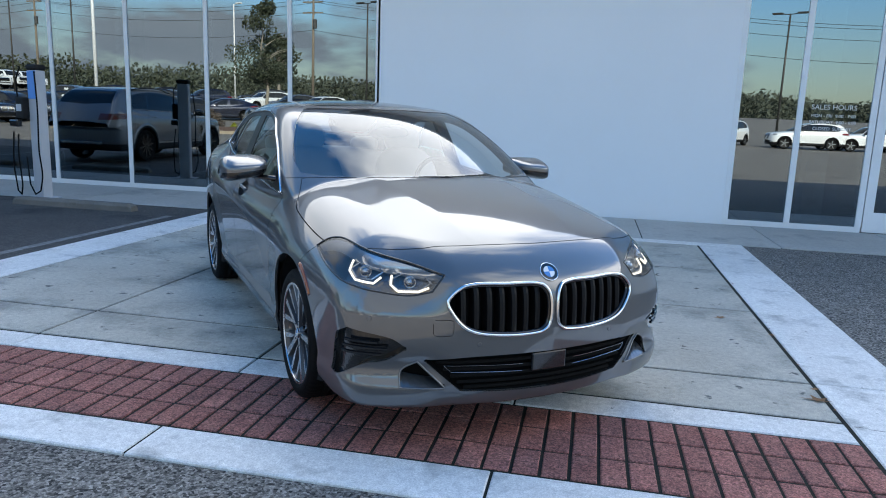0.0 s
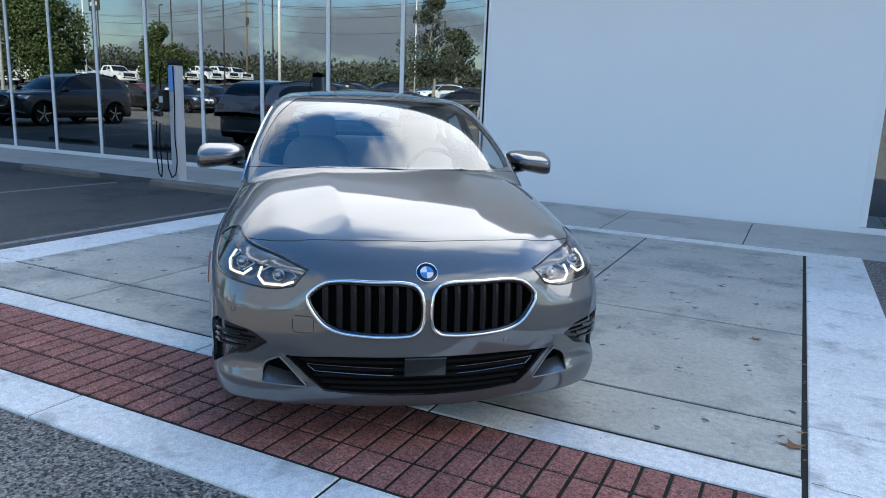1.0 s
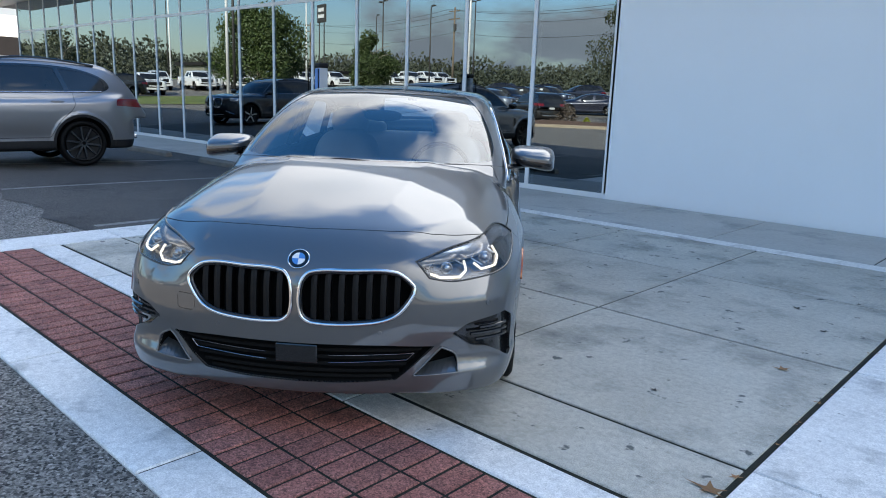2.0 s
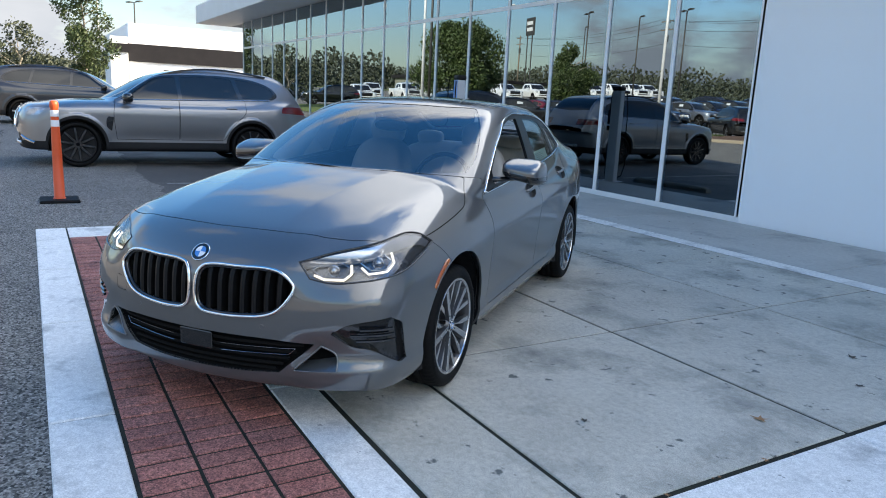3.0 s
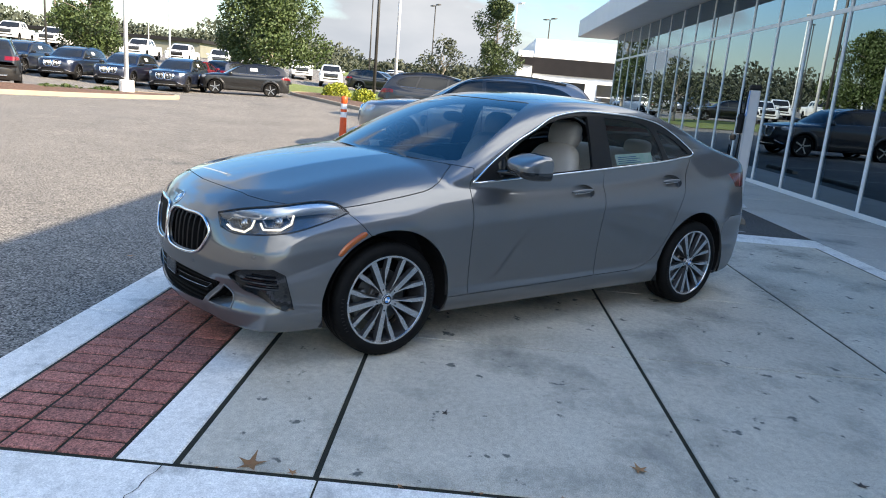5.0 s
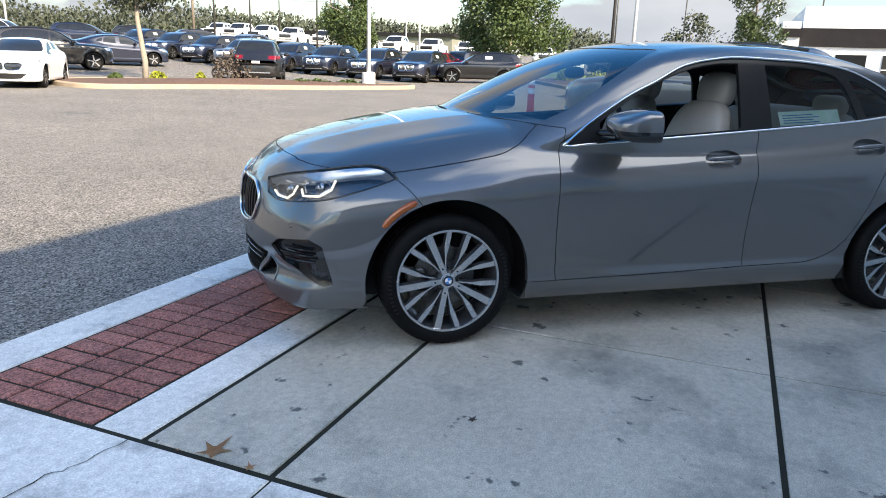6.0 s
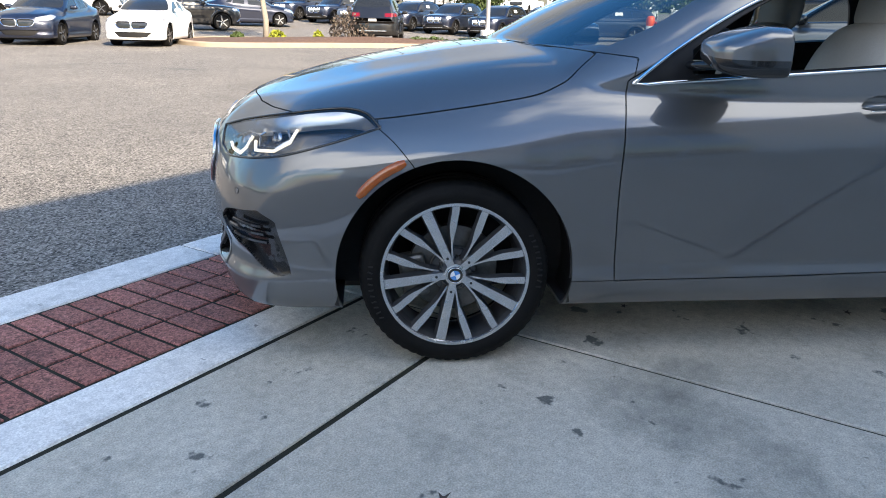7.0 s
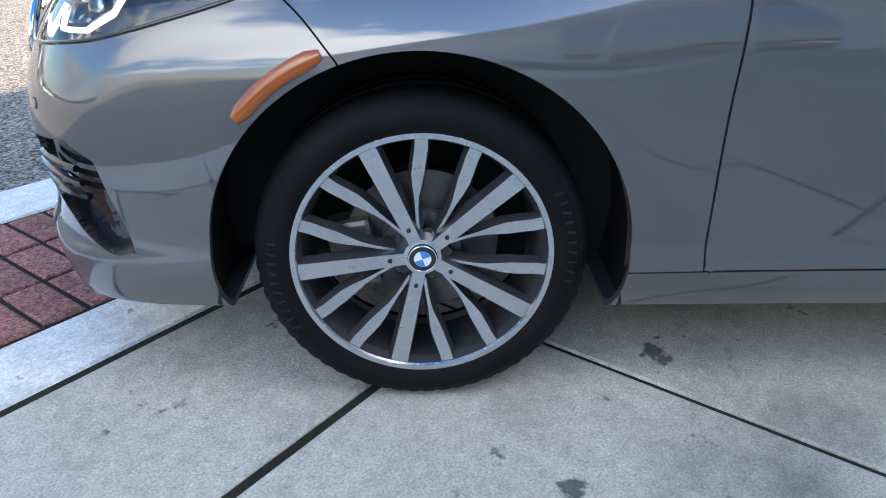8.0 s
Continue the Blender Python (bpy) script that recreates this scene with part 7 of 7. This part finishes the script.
# ---- poles, wires, signs ----
WHITE_POLE = material("white_pole_paint", (0.7, 0.71, 0.72), 0.4, second=(0.6, 0.61, 0.62), scale=2)
DARK_POLE = material("dark_bronze_pole", (0.03, 0.03, 0.03), 0.5, second=(0.045, 0.043, 0.04), scale=2)
TIMBER = material("weathered_timber_pole", (0.14, 0.11, 0.085), 0.9, second=(0.2, 0.165, 0.13), scale=4, fine=0.2)
WIRE = material("black_cable", (0.012, 0.012, 0.012), 0.6, second=(0.02, 0.02, 0.02), scale=-5)


def light_pole(x, y, height, mat, label, base=True, arms=2, group="car park lights"):
    t = thing("street_lamp", label, "street lamp", group, on_ground(x, y, 25))
    if base:
        v, f = spun([(0.0, 0.62), (0.24, 0.62), (0.27, 0.58), (0.27, -0.05)], 20)
        obj("footing", v, f, BAND, t, "round concrete footing")
    v, f = tube([(0, 0, 0.5 if base else -0.1), (0, 0, height)], [0.085, 0.06], 10)
    pole = obj("pole", v, f, mat, t, smooth=True)
    for s in ((1, -1) if arms == 2 else (1,)):
        v, f = tube([(0, 0, height - 0.05), (s * 0.5, 0, height)], 0.03, 6)
        obj("arm", v, f, mat, pole)
        boxed("lamp_head", (min(s * 0.45, s * 1.15), max(s * 0.45, s * 1.15), -0.17, 0.17, height - 0.02, height + 0.09), mat, pole, bevel=0.02)
    return t


def utility_pole(x, y, height):
    t = thing("utility_pole", "timber utility pole with two crossarms", "utility pole", "utility poles", on_ground(x, y, 8))
    v, f = tube([(0, 0, -0.2), (0.05, 0, height)], [0.17, 0.11], 10)
    obj("pole", v, f, TIMBER, t, smooth=True)
    for z in (height - 0.5, height - 1.6):
        arm = boxed("crossarm", (-1.2, 1.2, -0.06, 0.06, z - 0.06, z + 0.06), TIMBER, t)
        for xx in (-1.1, -0.6, 0.6, 1.1):
            v, f = tube([(xx, 0, z + 0.06), (xx, 0, z + 0.2)], 0.03, 6)
            obj("insulator", v, f, DARK_POLE, arm)
    v, f = tube([(0.3, 0.1, height - 3.2), (0.3, 0.1, height - 2.3)], 0.22, 12)
    obj("transformer", v, f, DARK_POLE, t, "grey drum transformer")
    return t


def build_poles():
    light_pole(-23.0, -8.3, 9.5, WHITE_POLE, "white lamp post on a concrete footing at the island")
    light_pole(-31.2, 1.0, 10.0, WHITE_POLE, "tall white lamp post by the bushes")
    light_pole(-32.6, -0.2, 10.5, DARK_POLE, "tall dark lamp post by the bushes", False)
    for i, (x, y, h) in enumerate(((-52, -19, 9), (-54, -30, 9), (-55, -38, 9), (-66, -13, 9.5), (-70, -6, 9.5), (-75, 0, 9), (-62, 8, 9), (-72, 12, 9), (-85, -22, 10), (-90, -38, 10), (-80, -52, 10), (-45, -34, 9), (-36, -46, 9.5))):
        light_pole(x, y, h, DARK_POLE if i % 3 else WHITE_POLE, "slim car park lamp post far off", False, 1 + i % 2)
    for i, (x, y) in enumerate(((-18, -34), (-3, -36), (13, -33), (26, -40), (40, -36))):
        light_pole(x, y, 9.0, WHITE_POLE if i % 2 else DARK_POLE, "car park lamp post across the lane", True)
    spots = [(-110, -62), (-68, -56), (-30, -52), (6, -49), (42, -46)]
    for x, y in spots:
        utility_pole(x, y, 11.0)
    lines = thing("power_lines", "sagging black power lines between the poles", "power lines")
    for (xa, ya), (xb, yb) in zip(spots, spots[1:]):
        for off, z in ((-1.1, 10.6), (0.0, 9.5), (1.1, 10.6), (0.0, 7.6)):
            pts = []
            for k in range(13):
                s = k / 12
                x, y = xa + (xb - xa) * s, ya + (yb - ya) * s
                g = float(rise(xa, ya)) * (1 - s) + float(rise(xb, yb)) * s
                pts.append((x, y + off, g + z - 1.1 * 4 * s * (1 - s)))
            v, f = tube(pts, 0.022, 5)
            obj("cable", v, f, WIRE, lines)
    for x, y, w, h, z in ((-20, -58, 3.4, 2.0, 6.0), (-88, -48, 2.6, 2.6, 9.0)):
        t = thing("road_sign", "dark roadside sign board on two posts", "sign", "roadside signs", on_ground(x, y, 10))
        boxed("board", (-w / 2, w / 2, -0.12, 0.12, z, z + h), DARK_POLE, t, "dark sign board", 0.02)
        for s in (-1, 1):
            v, f = tube([(s * w * 0.3, 0, -0.1), (s * w * 0.3, 0, z + 0.2)], 0.09, 8)
            obj("post", v, f, DARK_POLE, t)
        for i in range(2):
            boxed("sign_bar", (-w * 0.36, w * 0.36, 0.12, 0.14, z + h * (0.25 + 0.35 * i), z + h * (0.45 + 0.35 * i)), WHITE_POLE, t)


build_poles()

BAND_DARK = material("dark_bronze_cladding", (0.016, 0.016, 0.018), 0.8, spec=0.1, second=(0.022, 0.021, 0.023), scale=1.5)


def build_far_building():
    t = thing("far_building", "low white commercial building with a dark fascia band", "building")
    boxed("wall", (-76, -56.5, 9.6, 40, -0.2, 3.3), WHITE_WALL, t, "white panelled wall")
    boxed("fascia_band", (-76.2, -56.3, 9.4, 40, 3.3, 4.6), BAND_DARK, t, "dark fascia band")
    boxed("parapet", (-76, -56.5, 9.6, 40, 4.6, 6.1), WHITE_WALL, t, "white parapet")
    boxed("portal", (-58.0, -55.4, 8.2, 9.4, -0.2, 5.0), WHITE_WALL, t, "projecting entrance block")
    boxed("portal_band", (-58.1, -55.2, 8.1, 9.5, 3.9, 4.5), BAND_DARK, t)
    for i in range(8):
        w = boxed("window", (-56.49, -56.44, 12 + 3 * i, 14 + 3 * i, 0.8, 2.8), DARK_GLASS, t)
        boxed("window_frame", (-56.44, -56.40, 12 + 3 * i, 14 + 3 * i, 1.78, 1.84), FRAME_WHITE, w)
    t2 = thing("far_building", "long pale low building behind the pickups", "building")
    boxed("wall", (-108, -100, -75, -35, 0, 5.0), material("buff_cladding", (0.2, 0.2, 0.17), 0.7, second=(0.16, 0.16, 0.14), scale=0.4), t2)
    boxed("roof", (-108.5, -99.5, -75.5, -34.5, 5.0, 5.5), BAND_DARK, t2)


build_far_building()

# ---- small things near the pad ----
ORANGE = material("orange_plastic", (0.75, 0.09, 0.02), 0.45, second=(0.65, 0.075, 0.02), scale=-6, fine=0.06)
BLUE_PANEL = material("bright_blue_panel", (0.03, 0.30, 0.75), 0.3, second=(0.03, 0.27, 0.7), scale=-6, coat=0.4)
GREY_POST = material("pale_grey_powder_coat", (0.52, 0.54, 0.57), 0.4, second=(0.47, 0.49, 0.52), scale=-5)
STOP_CONC = material("stained_wheel_stop_concrete", (0.13, 0.12, 0.105), 0.9, second=(0.22, 0.20, 0.175), scale=3, amount=0.5, fine=0.25, fine_scale=90, bump=0.004, bump_scale=70)
LINE_WHITE = material("worn_white_line_paint", (0.30, 0.30, 0.29), 0.8, second=(0.12, 0.12, 0.115), scale=14, amount=0.35, fine=0.3, fine_scale=90)
DRY_LEAF = material("dry_brown_leaf", (0.24, 0.10, 0.045), 0.8, second=(0.33, 0.17, 0.07), scale=30, by_object=0.25)
DARK_LEAF = material("wet_dark_leaf", (0.05, 0.035, 0.03), 0.6, second=(0.08, 0.055, 0.04), scale=30, by_object=0.3)


def build_bollard():
    t = thing("delineator_post", "orange delineator post with white reflective bands", "traffic post", at=pose(-6.62, 2.97, -0.015))
    bm = bmesh.new()
    box(bm, -0.22, 0.22, -0.22, 0.22, 0.0, 0.05, 0.02, 2)
    part("base", bm, RUBBER, t, "black rubber base")
    v, f = spun([(0.0, 1.24), (0.028, 1.24), (0.045, 1.225), (0.05, 1.20), (0.05, 1.16), (0.044, 1.14), (0.046, 1.0), (0.055, 0.6), (0.062, 0.06), (0.075, 0.05)], 24)
    post = obj("post", v, f, ORANGE, t, smooth=True)
    for z in (0.93, 1.05):
        v, f = spun([(0.0485, z), (0.0488, z + 0.002), (0.0475, z + 0.075), (0.047, z + 0.077)], 24)
        obj("reflective_band", v, f, WHITE_ENAMEL, post, smooth=True)


def build_charger():
    t = thing("ev_charger", "pale grey charging post with blue top and black cable", "charger", at=pose(-7.52, 9.25, 0, 0, 0, -14))
    bm = bmesh.new()
    box(bm, -0.105, 0.105, -0.075, 0.075, 0.0, 1.82, 0.02, 2)
    part("post", bm, GREY_POST, t)
    bm = bmesh.new()
    box(bm, -0.115, 0.115, -0.085, 0.085, 1.82, 1.90, 0.025, 2)
    part("cap", bm, MATT_BLACK, t)
    boxed("screen", (-0.08, 0.09, -0.084, -0.074, 1.42, 1.81), BLUE_PANEL, t, "bright blue display")
    boxed("foot_plate", (-0.2, 0.2, -0.15, 0.15, 0.0, 0.015), GREY_POST, t, bevel=0.004)
    bm = bmesh.new()
    box(bm, -0.26, -0.08, -0.17, -0.07, 1.14, 1.44, 0.02, 2)
    holster = part("holster", bm, MATT_BLACK, t, "black connector holster")
    bm = bmesh.new()
    box(bm, -0.32, -0.14, -0.24, -0.15, 1.02, 1.12, 0.02, 2)
    part("connector", bm, GLOSS_BLACK, holster)
    boxed("holster_label", (-0.23, -0.12, -0.176, -0.171, 1.24, 1.34), GREY_POST, holster)
    for pts in ([(-0.14, -0.14, 1.86), (-0.24, -0.14, 1.7), (-0.25, -0.13, 1.42)], [(-0.25, -0.22, 0.95), (-0.30, -0.22, 0.5), (-0.28, -0.2, 0.10), (-0.20, -0.2, 0.05), (-0.17, -0.2, 0.2), (-0.19, -0.21, 0.6), (-0.18, -0.2, 0.92)],
                [(0.12, -0.11, 1.80), (0.17, -0.13, 1.3), (0.16, -0.14, 0.7), (0.20, -0.14, 0.35), (0.14, -0.14, 0.12), (0.02, -0.14, 0.06), (-0.08, -0.14, 0.2), (-0.12, -0.14, 0.6)]):
        q = loop([p[:2] for p in pts], 60, closed=False)
        zz = np.interp(np.linspace(0, 1, len(q)), np.linspace(0, 1, len(pts)), [p[2] for p in pts])
        v, f = tube([(a, b, c) for (a, b), c in zip(q, zz)], 0.0105, 8)
        obj("charging_cable", v, f, RUBBER, t, smooth=True)


def build_stops():
    V, F = [], []
    prof = [(-0.075, 0.0), (-0.07, 0.075), (-0.045, 0.11), (0.045, 0.11), (0.07, 0.075), (0.075, 0.0)]
    for x, s in ((-0.92, 0.75), (-0.86, 1.0), (0.86, 1.0), (0.92, 0.75)):
        V += [(x, y, z * s) for y, z in prof]
    for r in range(3):
        F += [(6 * r + k, 6 * r + k + 1, 6 * r + k + 7, 6 * r + k + 6) for k in range(5)]
    F += [(0, 1, 2, 3, 4, 5), (23, 22, 21, 20, 19, 18)]
    first = None
    for i, x in enumerate((-6.5, -9.65, -12.85, -16.1)):
        m = pose(x, 8.62 + 0.02 * (i % 2), -0.015, 0, 0, 0.6 * (i - 1))
        if first is None:
            first = thing("wheel_stop", "stained concrete wheel stop on the asphalt", "wheel stop", "wheel stops", m)
            obj("block", V, F, STOP_CONC, first)
            for s in (-0.6, 0.6):
                v, f = spun([(0.0, 0.118), (0.016, 0.116), (0.018, 0.108)], 12)
                obj("pin", [(q[0] + s, q[1], q[2]) for q in v], f, CAST, first, "rusty fixing pin")
        else:
            copy_thing(first, m)


def build_lines():
    for x in (-4.95, -8.02, -11.1, -14.2, -17.3):
        ys = np.linspace(4.45, 8.45, 12)
        V = [(x + o, y, float(rise(x + o, y)) - 0.004) for y in ys for o in (-0.05, 0.05)]
        ob = obj("parking_line", V, [(2 * i, 2 * i + 1, 2 * i + 3, 2 * i + 2) for i in range(11)], LINE_WHITE)
        tagged(ob, "worn white parking bay line on asphalt", "road marking", group="bay lines", kind="structure")


def build_bays():
    xs, ys = np.linspace(-24.0, -4.73, 40), np.linspace(4.3, 9.22, 16)
    rnd = random.Random(9)
    V = [(x, y + (rnd.uniform(-0.12, 0.12) if j == 0 else 0), float(rise(x, y)) - 0.008) for x in xs for j, y in enumerate(ys)]
    F = [(i * 16 + j, (i + 1) * 16 + j, (i + 1) * 16 + j + 1, i * 16 + j + 1) for i in range(39) for j in range(15)]
    tagged(obj("parking_bays", V, F, BAY_ASPHALT, smooth=True), "dark stained asphalt of the parking bays", "asphalt", kind="structure")


def crack(name, label, points, width, z, seed):
    """A thin uneven dark crack that runs along some points on the ground."""
    rnd = random.Random(seed)
    P = []
    for (xa, ya), (xb, yb) in zip(points, points[1:]):
        n = max(3, int(math.hypot(xb - xa, yb - ya) / (14 * width)))
        P += [(xa + (xb - xa) * k / n, ya + (yb - ya) * k / n) for k in range(n)]
    V, F = [], []
    for i, (x, y) in enumerate(P):
        dx, dy = points[-1][0] - points[0][0], points[-1][1] - points[0][1]
        d = math.hypot(dx, dy)
        o, w = rnd.gauss(0, 1.2 * width), width * rnd.uniform(0.25, 0.7)
        nx, ny = -dy / d, dx / d
        for s in (-1, 1):
            px, py = x + nx * (o + s * w), y + ny * (o + s * w)
            V.append((px, py, z + (float(rise(px, py)) if z < 0 else 0.0)))
        if i:
            F.append((2 * i - 2, 2 * i - 1, 2 * i + 1, 2 * i))
    tagged(obj(name, V, F, JOINT), label, "crack", kind="structure")


def build_cracks():
    crack("asphalt_crack", "long dark crack across the asphalt", [(-5.06, 2.14), (-7.73, 2.18), (-9.2, 2.19), (-12.0, 2.1), (-19.6, 2.06)], 0.022, -0.011, 5)
    crack("asphalt_crack", "short dark crack across the asphalt", [(-6.6, 2.16), (-7.3, 0.9), (-8.6, -0.6), (-9.6, -2.4)], 0.014, -0.011, 6)
    crack("slab_crack", "fine crack across a pale concrete band", [(1.64, 3.84), (1.76, 3.82), (1.85, 3.81), (1.91, 3.78), (2.04, 3.765), (2.14, 3.72)], 0.005, 0.0035, 7)


def build_hours():
    """The opening hours lettered on the window beside the entrance."""
    win = bpy.data.objects["window_2"]
    for text, z, size in (("SALES HOURS", 1.665, 0.094), ("MON - FRI  9:00 - 7:00", 1.56, 0.060), ("SATURDAY  9:00 - 6:00", 1.475, 0.060), ("CLOSED  SUNDAY", 1.385, 0.060)):
        c = bpy.data.curves.new("lettering", "FONT")
        c.body, c.size, c.align_x, c.extrude = text, size, "CENTER", 0.0008
        c.materials.append(WHITE_ENAMEL)
        ob = new("lettering", c)
        ob.matrix_world = pose(3.52, WALL_Y - 0.002, z, 90, 0, 0)
        ob.parent = win


def leaf_mesh(rnd):
    """A lobed dry leaf, curled."""
    V, n = [(0, 0, 0.004)], 15
    for k in range(n):
        a = 2 * math.pi * k / n
        r = (1.0 if k % 3 == 0 else 0.42) * (1.25 if k == 0 else 1.0) * rnd.uniform(0.85, 1.1)
        V.append((r * math.cos(a), r * 0.8 * math.sin(a), 0.25 * r * abs(math.sin(a * 0.5 + 0.4)) * rnd.uniform(0.5, 1)))
    return V, [(0, k + 1, (k + 1) % n + 1) for k in range(n)]


def build_leaves():
    rnd = random.Random(12)
    spots = [(1.57, 4.15, 0.075, 0), (1.33, 5.68, 0.055, 0), (1.29, 6.6, 0.04, 1), (0.99, 7.04, 0.045, 1), (1.60, 4.32, 0.03, 0), (-1.2, 2.35, 0.04, 0)]
    for _ in range(46):
        spots.append((rnd.uniform(-4, 1.5), rnd.uniform(4.5, 10.8), rnd.uniform(0.012, 0.032), 1))
    for _ in range(16):
        spots.append((1.61 + rnd.uniform(-0.02, 0.05), rnd.uniform(3.9, 8.5), rnd.uniform(0.008, 0.02), 0))
    for x, y, s, dark in spots:
        V, F = leaf_mesh(rnd)
        a = rnd.uniform(0, 360)
        ob = obj("fallen_leaf", [(v[0] * s, v[1] * s, v[2] * s) for v in V], F, DARK_LEAF if dark else DRY_LEAF)
        ob.matrix_world = pose(x, y, 0.002, rnd.uniform(-4, 4), rnd.uniform(-4, 4), a)
        tagged(ob, "small dark wet leaf on the concrete" if dark else "dry brown fallen leaf on the concrete", "leaf", group="fallen leaves")


build_bollard()
build_charger()
build_stops()
build_bays()
build_lines()
build_cracks()
build_hours()
build_leaves()
